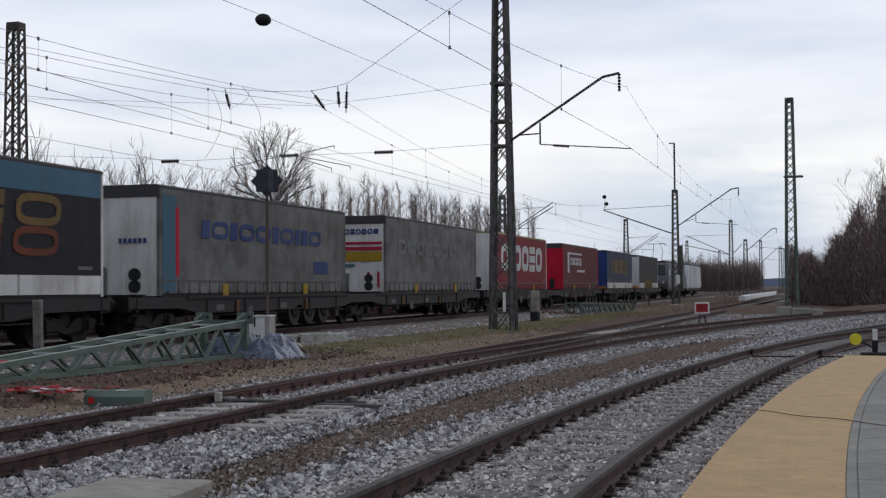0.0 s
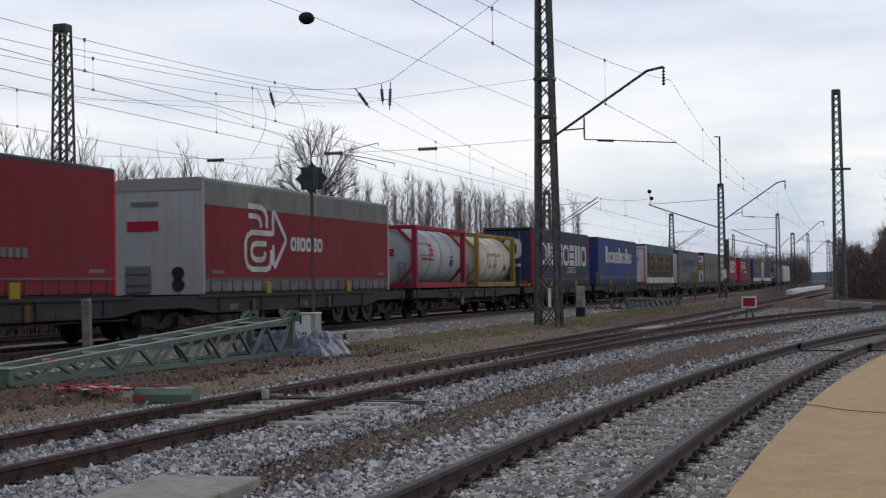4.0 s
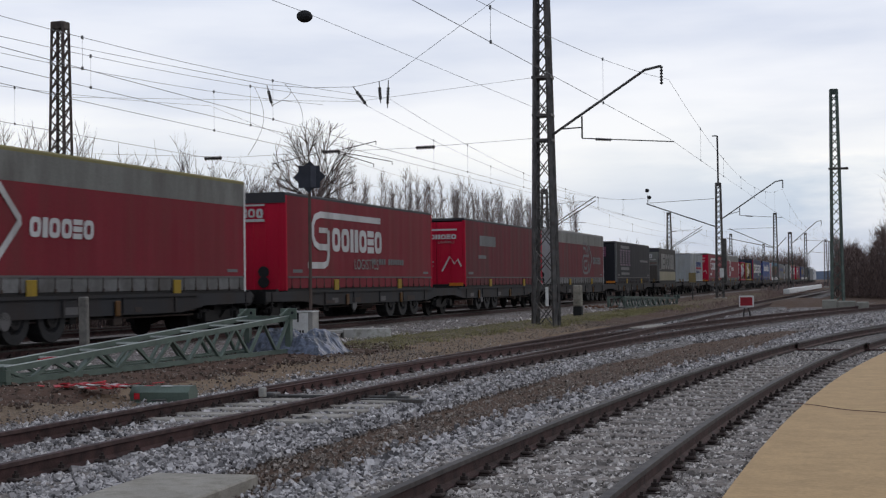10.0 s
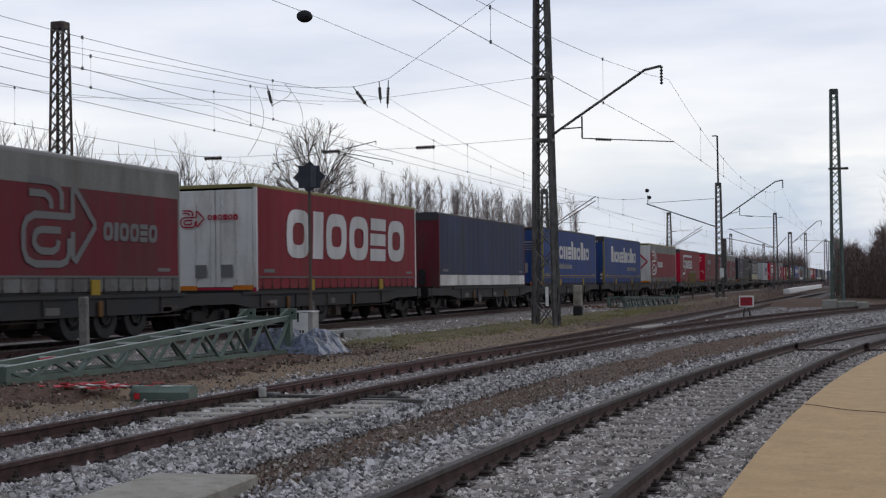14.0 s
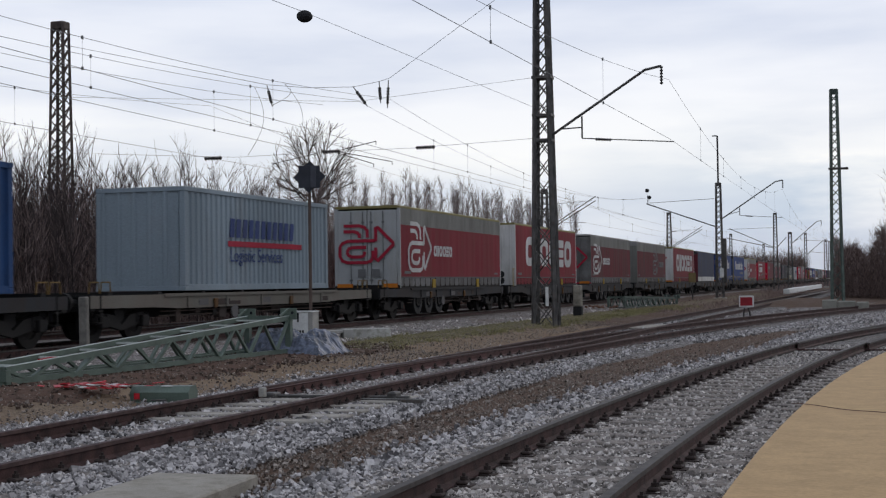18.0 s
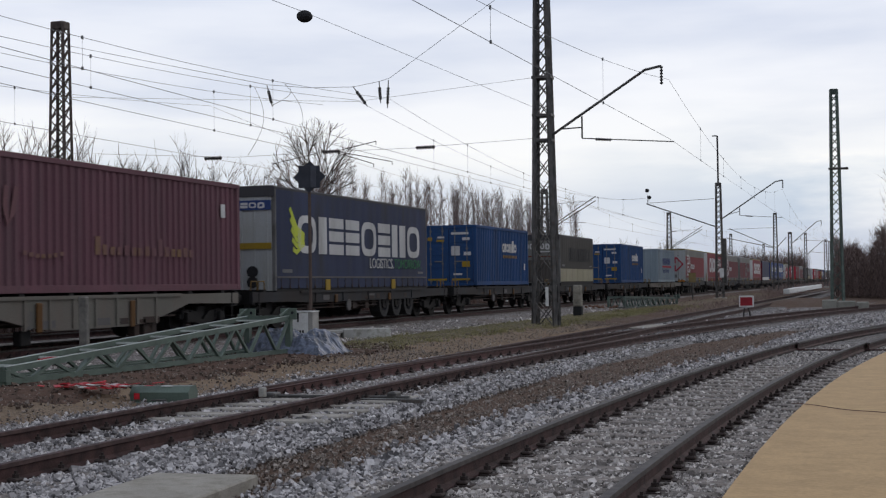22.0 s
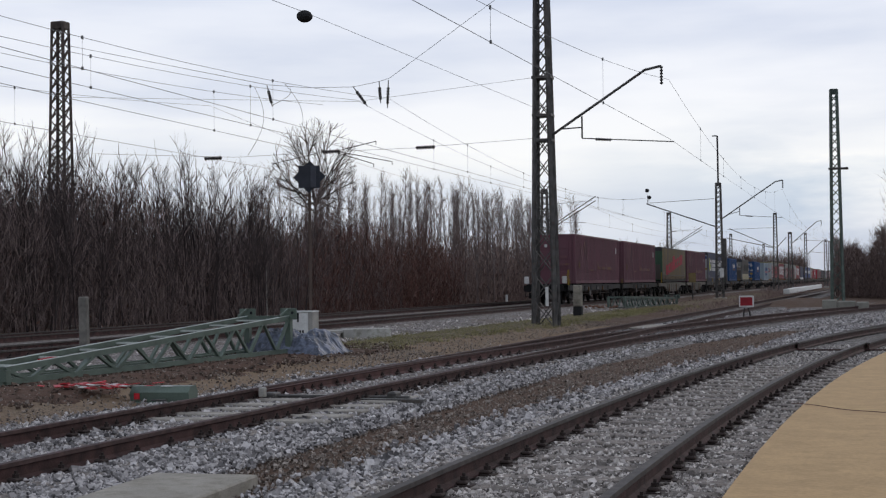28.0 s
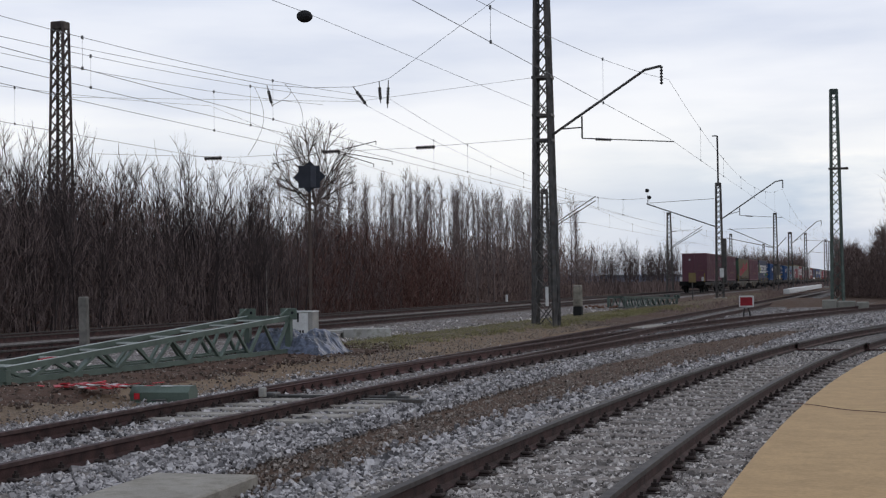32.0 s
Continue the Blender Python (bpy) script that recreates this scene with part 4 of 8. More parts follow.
def curve_marks(t, zc, r):
    """Bends the markings on a tank's flank onto its round shell."""
    for ob in t.children:
        if ob.name.startswith("marking") and min(v.co.x for v in ob.data.vertices) > 0.7:
            x0 = min(v.co.x for v in ob.data.vertices)
            for v in ob.data.vertices:
                v.co.x = math.sqrt(max(0.01, r * r - (v.co.z - zc) ** 2)) + (0.003 if v.co.x < x0 + 0.003 else 0.008)


def tank(rear, length, label, shell, frame, top=3.45):
    """Tank container: shell with dished ends and bands in an open frame."""
    t = rolling("tank_container", rear, label, "tank container", "containers on the train")
    z0 = FLOOR
    zc, r = (z0 + top) / 2 + 0.02, (top - z0) / 2 - 0.05
    bm = bmesh.new()
    n = 28
    prof = [(0.03, 0.02), (0.06, r * 0.5), (0.13, r * 0.8), (0.20, r * 0.94), (0.32, r), (length - 0.32, r), (length - 0.20, r * 0.94), (length - 0.13, r * 0.8), (length - 0.06, r * 0.5), (length - 0.03, 0.02)]
    rings = [[bm.verts.new((rr * math.cos(2 * math.pi * i / n), y, zc + rr * math.sin(2 * math.pi * i / n))) for i in range(n)] for y, rr in prof]
    for a, b in zip(rings, rings[1:]):
        for i in range(n):
            bm.faces.new((a[i], b[i], b[(i + 1) % n], a[(i + 1) % n])).smooth = True
    bm.faces.new(rings[0])
    bm.faces.new(rings[-1][::-1])
    bmesh.ops.recalc_face_normals(bm, faces=bm.faces[:])
    part("tank_shell", bm, shell, t)
    for y in (length * 0.32, length * 0.55, length * 0.78):
        bm = bmesh.new()
        ring = [[bm.verts.new(((r + d) * math.cos(2 * math.pi * i / n), y + o, zc + (r + d) * math.sin(2 * math.pi * i / n))) for i in range(n)]
                for d, o in ((0, -0.03), (0.012, -0.03), (0.012, 0.03), (0, 0.03))]
        for a, b in zip(ring, ring[1:]):
            for i in range(n):
                bm.faces.new((a[i], b[i], b[(i + 1) % n], a[(i + 1) % n]))
        bmesh.ops.recalc_face_normals(bm, faces=bm.faces[:])
        part("tank_band", bm, C_BAND, t)
    for y in (0.0, length - 0.14):
        bm = bmesh.new()
        for s in (-1, 1):
            box(bm, s * (HALF - 0.09) - 0.09, s * (HALF - 0.09) + 0.09, y - 0.02, y + 0.18, z0, top, 0.01)
        box(bm, -HALF + 0.14, HALF - 0.14, y, y + 0.12, z0, z0 + 0.14)
        box(bm, -HALF + 0.14, HALF - 0.14, y, y + 0.12, top - 0.14, top)
        for s in (-1, 1):
            bar(bm, (s * (HALF - 0.14), y + 0.06, z0 + 0.8), (s * 0.45, y + 0.06, z0 + 0.1), 0.1, 0.1)
            bar(bm, (s * (HALF - 0.14), y + 0.06, top - 0.7), (s * 0.5, y + 0.06, top - 0.1), 0.1, 0.1)
        part("end_frame", bm, frame, t)
    for s in (-1, 1):
        for z, h in ((z0, 0.20), (top - 0.14, 0.13)):
            bm = bmesh.new()
            box(bm, s * (HALF - 0.06) - 0.06, s * (HALF - 0.06) + 0.06, 0.14, length - 0.14, z, z + h, 0.008)
            part("frame_rail", bm, frame, t)
    bm = bmesh.new()
    box(bm, -0.35, 0.35, length * 0.2, length * 0.8, top - 0.05, top - 0.02)
    part("walkway", bm, C_LETTERDIM, t)
    bm = bmesh.new()
    for dx in (0.9, 1.15):
        rod(bm, (dx - 0.35, -0.02, z0 + 0.15), (dx - 0.35, -0.02, z0 + 1.0), 0.02)
    for i in range(5):
        rod(bm, (0.55, -0.02, z0 + 0.2 + 0.18 * i), (0.8, -0.02, z0 + 0.2 + 0.18 * i), 0.015)
    part("ladder", bm, C_LETTERDIM, t)
    return t, zc, r


def bogie(parent, y):
    bm = bmesh.new()
    for s in (-1, 1):
        prism(bm, [(y - 1.25, 0.55), (y - 0.9, 0.68), (y - 0.35, 0.62), (y, 0.40), (y + 0.35, 0.62), (y + 0.9, 0.68), (y + 1.25, 0.55), (y + 1.25, 0.44),
                   (y + 0.5, 0.36), (y, 0.26), (y - 0.5, 0.36), (y - 1.25, 0.44)], "x", s * 1.0 - 0.07, s * 1.0 + 0.07)
        for o in (-0.9, 0.9):
            box(bm, s * 1.06 - 0.08, s * 1.06 + 0.12, y + o - 0.14, y + o + 0.14, 0.34, 0.60, 0.02)
            for q in (-0.22, 0.22):
                rod(bm, (s * 1.06, y + o + q, 0.45), (s * 1.06, y + o + q, 0.66), 0.055, 8)
    box(bm, -1.0, 1.0, y - 0.2, y + 0.2, 0.45, 0.75)
    b = part("bogie", bm, C_UNDER, parent)
    for o in (-0.9, 0.9):
        for s in (-1, 1):
            child("wheel", RAIL_WHEEL, b, pose(s * 0.76, y + o, 0.46, 0, 0, 0 if s > 0 else 180))
    return b


def wagon(rear, front, style, label, colour=None, bogies=None, posts=True):
    """Flat, pocket or fish-belly carrying wagon between its buffers."""
    length = front - rear
    t = rolling("wagon", rear, label, "freight wagon", "wagons of the train")
    col = colour or C_WAGON
    deep = {"pocket": 0.62, "flat": 0.72, "fish": 0.36}[style]
    spots = bogies or (2.0, length - 2.0)
    z1 = FLOOR - 0.08
    for s in (-1, 1):
        bm = bmesh.new()
        low = [(0.35, z1 - 0.28)]
        edges = [(a, b) for a, b in zip(spots, spots[1:])]
        for a, b in edges:
            if style == "fish":
                for k in range(13):
                    u = k / 12
                    low.append((a + 1.1 + (b - a - 2.2) * u, z1 - 0.24 - (z1 - 0.24 - deep) * min(1.0, math.sin(u * math.pi) * 1.25)))
            else:
                ra = 1.55
                low += [(a + ra - 0.4, z1 - 0.30), (a + ra + 0.9, deep), (b - ra - 0.9, deep), (b - ra + 0.4, z1 - 0.30)]
        low += [(length - 0.35, z1 - 0.28)]
        prism(bm, low + [(length - 0.35, z1), (0.35, z1)], "x", s * 1.22 - 0.05, s * 1.22 + 0.05)
        sill = part("side_sill", bm, col, t)
        for a, b in edges:
            k = 5 if style != "fish" else 7
            for i in range(k):
                y = a + 2.8 + (b - a - 5.6) * i / (k - 1)
                bm = bmesh.new()
                box(bm, s * 1.275 - 0.03, s * 1.275 + 0.03, y - 0.04, y + 0.04, deep + 0.03, z1 - 0.06)
                part("stiffener", bm, col, sill)
            bm = bmesh.new()
            box(bm, s * 1.275 - 0.03, s * 1.275 + 0.04, a + 1.6, b - 1.6, z1 - 0.055, z1 + 0.02)
            part("flange", bm, col, sill)
            if s > 0:
                for y, w in ((a + 3.4, 0.5), (a + (b - a) * 0.5, 0.6)):
                    bm = bmesh.new()
                    box(bm, 1.272, 1.278, y, y + w, deep + 0.06, deep + 0.22)
                    part("marking", bm, C_HEM, sill)
                for y in (a + (b - a) * 0.30, a + (b - a) * 0.64):
                    bm = bmesh.new()
                    box(bm, 1.28, 1.33, y - 0.10, y + 0.10, deep - 0.02, z1 - 0.12, 0.02)
                    part("lever_box", bm, C_LEVER, sill)
    bm = bmesh.new()
    box(bm, -1.17, 1.17, 0.35, length - 0.35, z1 - 0.16, z1 - 0.04)
    box(bm, -0.3, 0.3, 0.35, length - 0.35, 0.5, z1 - 0.16)
    for y in (0.35, length - 0.55):
        box(bm, -1.25, 1.25, y, y + 0.2, z1 - 0.34, z1 + 0.01)
    k = 8
    for i in range(k):
        y = 1.2 + (length - 2.4) * i / (k - 1)
        box(bm, -1.24, 1.24, y - 0.09, y + 0.09, z1 - 0.1, z1 + 0.07)
    part("frame", bm, C_UNDER, t)
    for y, d in ((0.35, -1), (length - 0.35, 1)):
        for s in (-1, 1):
            bm = bmesh.new()
            rod(bm, (s * 0.875, y, 0.92), (s * 0.875, y + d * 0.45, 0.92), 0.09, 10)
            rod(bm, (s * 0.875, y + d * 0.45, 0.92), (s * 0.875, y + d * 0.50, 0.92), 0.22, 12)
            part("buffer", bm, C_UNDER, t)
            bm = bmesh.new()
            for dz in (0.45, 0.72):
                box(bm, s * 1.15 - 0.14, s * 1.15 + 0.14, y - d * 0.4 - 0.1, y - d * 0.4 + 0.1, dz, dz + 0.03)
            for q in (-0.12, 0.12):
                box(bm, s * 1.15 + q - 0.015, s * 1.15 + q + 0.015, y - d * 0.4 - 0.02, y - d * 0.4 + 0.02, 0.45, z1)
            part("step", bm, C_UNDER, t)
    if style == "flat":
        for y in (0.45, length - 1.35):
            for k in (0.0, 0.48):
                bm = bmesh.new()
                loop = [(1.16, y + k, z1 + 0.05), (1.16, y + k + 0.03, z1 + 0.30), (1.16, y + k + 0.39, z1 + 0.30), (1.16, y + k + 0.42, z1 + 0.05)]
                for a, b in zip(loop, loop[1:]):
                    rod(bm, a, b, 0.018, 6)
                part("grab_rail", bm, C_SAND, t, "dull yellow low grab rail")
    for y in spots:
        bogie(t, y)
    rng = random.Random(int(rear * 10))
    for a, b in zip(spots, spots[1:]):
        mid = (a + b) / 2 + rng.uniform(-0.6, 0.6)
        bm = bmesh.new()
        rod(bm, (0.75, mid - 0.55, 0.60), (0.75, mid + 0.55, 0.60), 0.19, 12)
        part("air_tank", bm, C_GRIME, t)
        bm = bmesh.new()
        rod(bm, (0.95, mid + 1.2, 0.62), (0.95, mid + 1.75, 0.62), 0.15, 10)
        rod(bm, (0.95, mid + 1.75, 0.62), (0.95, mid + 2.6, 0.60), 0.03)
        part("brake_cylinder", bm, C_GRIME, t)
        bm = bmesh.new()
        rod(bm, (1.12, a + 1.6, 0.55), (1.12, b - 1.6, 0.55), 0.022)
        rod(bm, (1.16, a + 1.6, 0.66), (1.16, b - 1.6, 0.66), 0.018)
        part("brake_pipe", bm, C_GRIME, t)
        for _ in range(4):
            y, w, h = rng.uniform(a + 1.9, b - 1.9), rng.uniform(0.12, 0.45), rng.uniform(0.14, 0.34)
            bm = bmesh.new()
            box(bm, 0.98, 1.17, y, y + w, deep - h, deep + 0.02, 0.015)
            part("equipment_box", bm, C_GRIME if rng.random() < 0.6 else C_UNDER, t)
        bm = bmesh.new()
        y = mid - rng.uniform(1.4, 2.2)
        rod(bm, (1.22, y, 0.60), (1.27, y, 0.60), 0.19, 14)
        part("brake_wheel", bm, C_HEM, t)
        for _ in range(3):
            y = rng.uniform(a + 1.8, b - 1.8)
            bm = bmesh.new()
            box(bm, 1.272, 1.279, y, y + rng.uniform(0.25, 0.9), deep + 0.05, deep + rng.uniform(0.12, 0.22))
            part("rust_patch", bm, C_GRIME, t)
    return t


def rail_grip(t, y):
    bm = bmesh.new()
    pts = [(1.2, y, FLOOR - 0.1), (1.2, y, FLOOR + 0.75), (1.2, y + 0.28, FLOOR + 0.75), (1.2, y + 0.28, FLOOR - 0.1)]
    for a, b in zip(pts, pts[1:]):
        rod(bm, a, b, 0.02)
    return part("grab_rail", bm, C_YELLOW, t)

# ---- wagons ----
P_LAB = "grimy grey pocket wagon under semi-trailers"
F_LAB = "dark grey container flat wagon"
wagon(119.6, 139.2, "flat", F_LAB)
wagon(102.4, 119.4, "flat", F_LAB)
for rear, front in ((65.4, 102.2), (29.8, 65.2), (-4.9, 29.6), (-74.6, -38.9), (-144.8, -109.2), (-179.7, -145.0), (-214.4, -179.9), (-249.1, -214.6), (-283.9, -249.3),
                    (-318.9, -284.1)):
    n = front - rear
    wagon(rear, front, "pocket", P_LAB, None, (1.9, n / 2, n - 1.9))
for rear, front in ((-22.0, -5.1), (-38.7, -22.2), (-92.3, -74.8), (-109.0, -92.5), (-336.2, -319.1)):
    wagon(rear, front, "flat", F_LAB)
wagon(-354.6, -336.4, "flat", "pale grey container wagon with flaking paint", C_WAGONPALE)
for rear, front in ((-371.6, -354.8), (-388.6, -371.8), (-405.0, -388.8), (-423.9, -405.2)):
    wagon(rear, front, "flat", F_LAB)
wagon(-439.0, -424.1, "fish", "pale grey fish-belly container wagon", C_WAGONPALE)
wagon(-455.6, -439.2, "fish", "pale grey fish-belly container wagon", C_WAGONPALE)
wagon(-471.8, -455.8, "flat", F_LAB)
last = wagon(-488.9, -472.0, "flat", "dark grey container flat wagon at the train's tail")
rail_grip(last, 0.6)
for s in (-1, 1):
    bm = bmesh.new()
    box(bm, s * 1.08 - 0.13, s * 1.08 + 0.13, 0.22, 0.28, FLOOR + 0.02, FLOOR + 0.42, 0.02)
    part("tail_board", bm, C_WHITE, last, "white tail marker board")

# ---- loads, from the head of the train to its tail ----
t, zb, zt = trailer(122.5, 13.7, "dark grey curtain trailer with white end wall", C_DARK, board=C_WHITE, board_style="panels", end_col=C_WHITE)
t, zb, zt = trailer(104.4, 13.6, "faded blue curtain trailer with blue end wall", C_NAVY, board=C_WHITE, board_style="panels", end_col=C_BLUE)
marks(t, "side", emblem_row(2.5, 10.5, 2.3, 3.4, 6), C_SAND, "faded yellow emblem blocks")
t, zb, zt = trailer(86.5, 13.7, "red curtain trailer with bright red end wall", C_RED_DIRTY, end="front", end_col=C_RED_BRIGHT)
marks(t, "side", [(1.6, 2.2, 2.2, 3.5), (1.6, 6.8, 3.4, 3.52)] + emblem_row(2.6, 6.8, 2.7, 3.2, 6) + [(5.0, 8.0, 2.25, 2.4)], C_LETTER, "white emblem blocks")
t, zb, zt = trailer(67.4, 13.8, "red curtain trailer with huge white blocks, white end", C_RED, end="front", end_col=C_WHITE, roof=C_ROOFYEL, top=4.1)
marks(t, "side", emblem_word(2.0, 12.6, 2.15, 3.55, "oiooso", 0.06), C_LETTER, "huge white emblem blocks")
t, zb, zt = trailer(50.3, 13.9, "grey curtain trailer, end wall striped red, yellow and white", C_GREY, end="front", end_col=C_WHITE, post=C_GREY)
marks(t, "side", emblem_row(1.5, 11.5, 2.6, 3.2, 8), C_LETTERDIM, "faded emblem blocks")
marks(t, "end", [(-1.1, 1.1, 2.95, 3.05), (-1.1, 1.1, 2.72, 2.86), (0.5, 0.6, 1.3, 1.9), (0.9, 1.0, 1.3, 1.9)], C_LETTERRED, "", 0.04)
marks(t, "end", [(-1.1, 1.1, 2.3, 2.68)], C_YELLOW, "", 0.04)
marks(t, "end", emblem_row(-0.9, 1.0, 3.35, 3.55, 8), C_LETTERBLUE, "", 0.04)
marks(t, "end", [(-1.1, 0.0, 2.1, 2.2)], C_SKY, "", 0.04)
t, zb, zt = trailer(31.8, 13.9, "worn grey curtain trailer with sky-blue front edge and white end wall", C_GREY, end="front", end_col=C_WHITE, post=C_GREY, top=3.95)
marks(t, "side", [(0.12, 0.85, 1.2, 3.7)], C_SKY, "sky-blue edge stripe")
marks(t, "side", [(0.86, 1.05, 1.6 + 0.2 * i, 1.8 + 0.2 * i, 0.12 - 0.02 * i) for i in range(9)], C_RED_BRIGHT, "red curved stripe")
marks(t, "side", emblem_word(2.4, 11.6, 2.65, 3.15, "ioiooiono", 0.1), C_LETTERBLUE, "faded blue emblem blocks")
marks(t, "side", [(10.8, 12.1, 1.75, 2.15)], C_LETTERBLUE)
marks(t, "end", [(0.1 + 0.14 * i, 0.19 + 0.14 * i, 2.45, 2.58) for i in range(6)], C_LETTERBLUE, "", 0.04)
t, zb, zt = trailer(15.2, 13.75, "dark curtain trailer painted with orange blocks, white sideboards", C_DARK, band=C_SKY, board=C_WHITE, board_style="panels", end_col=C_WHITE, plates=False)
marks(t, "side", emblem_row(1.3, 12.3, 2.65, 3.35, 5, 0.12, gap=0.2), C_SAND, "faded sand-yellow emblem blocks")
marks(t, "side", emblem_row(1.2, 12.2, 2.0, 2.64, 5, 0.12, gap=0.2), C_RUSTRED, "faded rust-red emblem blocks")
marks(t, "end", emblem_row(-1.0, 0.7, 2.85, 3.1, 5), C_SAND, "", 0.06)
marks(t, "end", [(-1.15, 1.12, 3.72, 3.78), (-1.15, 1.12, 1.22, 1.28), (1.06, 1.12, 1.28, 3.72)], C_RED_BRIGHT, "thin red border", 0.06)
for rear in (-3.2,):
    t, zb, zt = trailer(rear, 13.9, "royal blue curtain trailer with white emblem, front wall to the rear", C_BLUE, end="front", end_col=C_BLUE, post=C_BLUE)
    marks(t, "side", emblem_word(2.4, 11.9, 2.5, 3.2, "LionslboLio"), C_LETTER, "white emblem blocks")
    marks(t, "side", [(8.6 + 0.22 * i, 8.74 + 0.22 * i, 1.83, 2.0) for i in range(14)], C_LETTERDIM, "row of small white bars")
    marks(t, "side", [(0.12, 13.7, 1.58, 1.62)], C_YELLOW)
    marks(t, "end", emblem_row(-0.9, 0.5, 3.55, 3.75, 6), C_LETTER, "", 0.04)
    rail_grip(t, -0.3)


def wing_emblem(t, a, z, s):
    rows = [bent(((0.95, 0.42 - 0.05 * i), (0.45, 0.62 - 0.16 * i), (0.02 + 0.05 * i, 1.1 - 0.26 * i)), 0.13, a, z, s) for i in range(5)]
    marks(t, "side", rows, C_LIME, "lime green wing of slanted bars")


def navy_trailer(rear, end):
    t, zb, zt = trailer(rear, 13.9, "navy curtain trailer with large white blocks and lime wing emblem", C_NAVY, end=end, end_col=C_NAVY if end == "doors" else C_SILVER,
                        post=C_LETTERRED if end == "doors" else C_GREY, top=4.06 if end == "doors" else 4.12)
    wing_emblem(t, 1.0, 2.25, 1.15)
    marks(t, "side", emblem_word(1.6, 13.2, 2.2, 3.35, "oissosno", weight=0.22), C_LETTER, "large white emblem blocks")
    text_on(t, "LOGISTICS.", 7.6, 1.80, 0.36, C_LETTER)
    text_on(t, "TOMORROW.", 10.1, 1.80, 0.36, C_GREENTEXT)
    if end == "doors":
        marks(t, "end", emblem_row(-0.2, 0.9, 2.5, 3.5, 1), C_LETTER, "white emblem block", 0.06)
        marks(t, "end", [(-0.9 + 0.1 * i, 0.3 - 0.08 * i, 3.1 - 0.18 * i, 3.22 - 0.18 * i) for i in range(4)], C_LIME, "", 0.064)
        marks(t, "end", emblem_row(-0.9, 0.7, 2.1, 2.25, 8), C_LETTER, "", 0.06)
    else:
        marks(t, "end", [(-1.15, 1.15, 3.42, 3.7)], C_LETTERBLUE, "", 0.04)
        marks(t, "end", emblem_row(-0.6, 1.0, 3.48, 3.64, 6), C_LETTER, "", 0.05)
        marks(t, "end", [(-1.15, 1.15, 2.3, 2.48)], C_YELLOW, "", 0.04)
    return t


def text_on(t, words, a, z, size, material, face="side", at=0.035):
    cu = bpy.data.curves.new("writing", "FONT")
    cu.body, cu.size, cu.extrude = words, size * 1.35, 0.003
    ob = new("writing", cu)
    deps = bpy.context.evaluated_depsgraph_get()
    me = bpy.data.meshes.new_from_object(ob.evaluated_get(deps))
    bpy.data.objects.remove(ob)
    me.name = "writing"
    me.materials.clear()
    me.materials.append(material)
    o = new("writing", me)
    o.parent = t
    o.matrix_basis = pose(HALF + at, a, z, 90, 0, 90) if face == "side" else pose(a, -at, z, 90, 0, 0)
    return o


navy_trailer(-19.9, "doors")
t, zc, r = tank(-29.58, 6.2, "cream tank container in an ochre frame", C_TANKWHITE, C_FRAMEYEL, 3.45)
M_FAINT = paint("faint_red_lettering", (0.32, 0.11, 0.07), 0.6)
flat = r - HALF + 0.008
marks(t, "side", [(2.2 + 0.24 * i, 2.34 + 0.24 * i, zc + 0.16, zc + 0.30) for i in range(9)], M_FAINT, "faint red lettering bars", flat - 0.03)
marks(t, "side", [(2.0 + 0.09 * i, 2.06 + 0.09 * i, zc + 0.1 + s * 0.075 * i, zc + 0.17 + s * 0.075 * i) for i in range(7) for s in (-1, 1)]
      + [(2.63 + 0.09 * i, 2.69 + 0.09 * i, zc + 0.1 + s * 0.075 * (7 - i), zc + 0.17 + s * 0.075 * (7 - i)) for i in range(7) for s in (-1, 1)], M_FAINT, "faint red diamond outline", flat - 0.06)
marks(t, "side", [(2.3, 2.55, zc - 0.35, zc - 0.2), (3.1, 3.3, zc - 0.35, zc - 0.18)], C_LETTERRED, "", flat - 0.04)
marks(t, "side", [(4.9, 5.1, zc - 0.45, zc - 0.2), (5.15, 5.3, zc - 0.45, zc - 0.3)], C_LETTERBLUE, "", flat - 0.06)
curve_marks(t, zc, r)
t, zc, r = tank(-37.85, 6.35, "silver tank container in a red frame", C_TANKGREY, C_FRAMERED, 3.5)
marks(t, "side", emblem_word(0.85, 2.5, 2.35, 2.85, "LnLs", up=0.0) + [(1.0 + 0.14 * i, 1.1 + 0.14 * i, 2.2, 2.29) for i in range(11)], C_LETTERRED, "red emblem blocks", r - HALF - 0.05)
marks(t, "end", emblem_word(-0.5, 0.4, 2.35, 2.62, "LnLs", up=0.0), C_LETTERRED, "red emblem blocks", -0.02)
marks(t, "side", [(4.6, 5.1, 2.0, 2.25), (4.6, 4.95, 2.32, 2.4)], C_LETTERBLUE, "", r - HALF - 0.02)
curve_marks(t, zc, r)


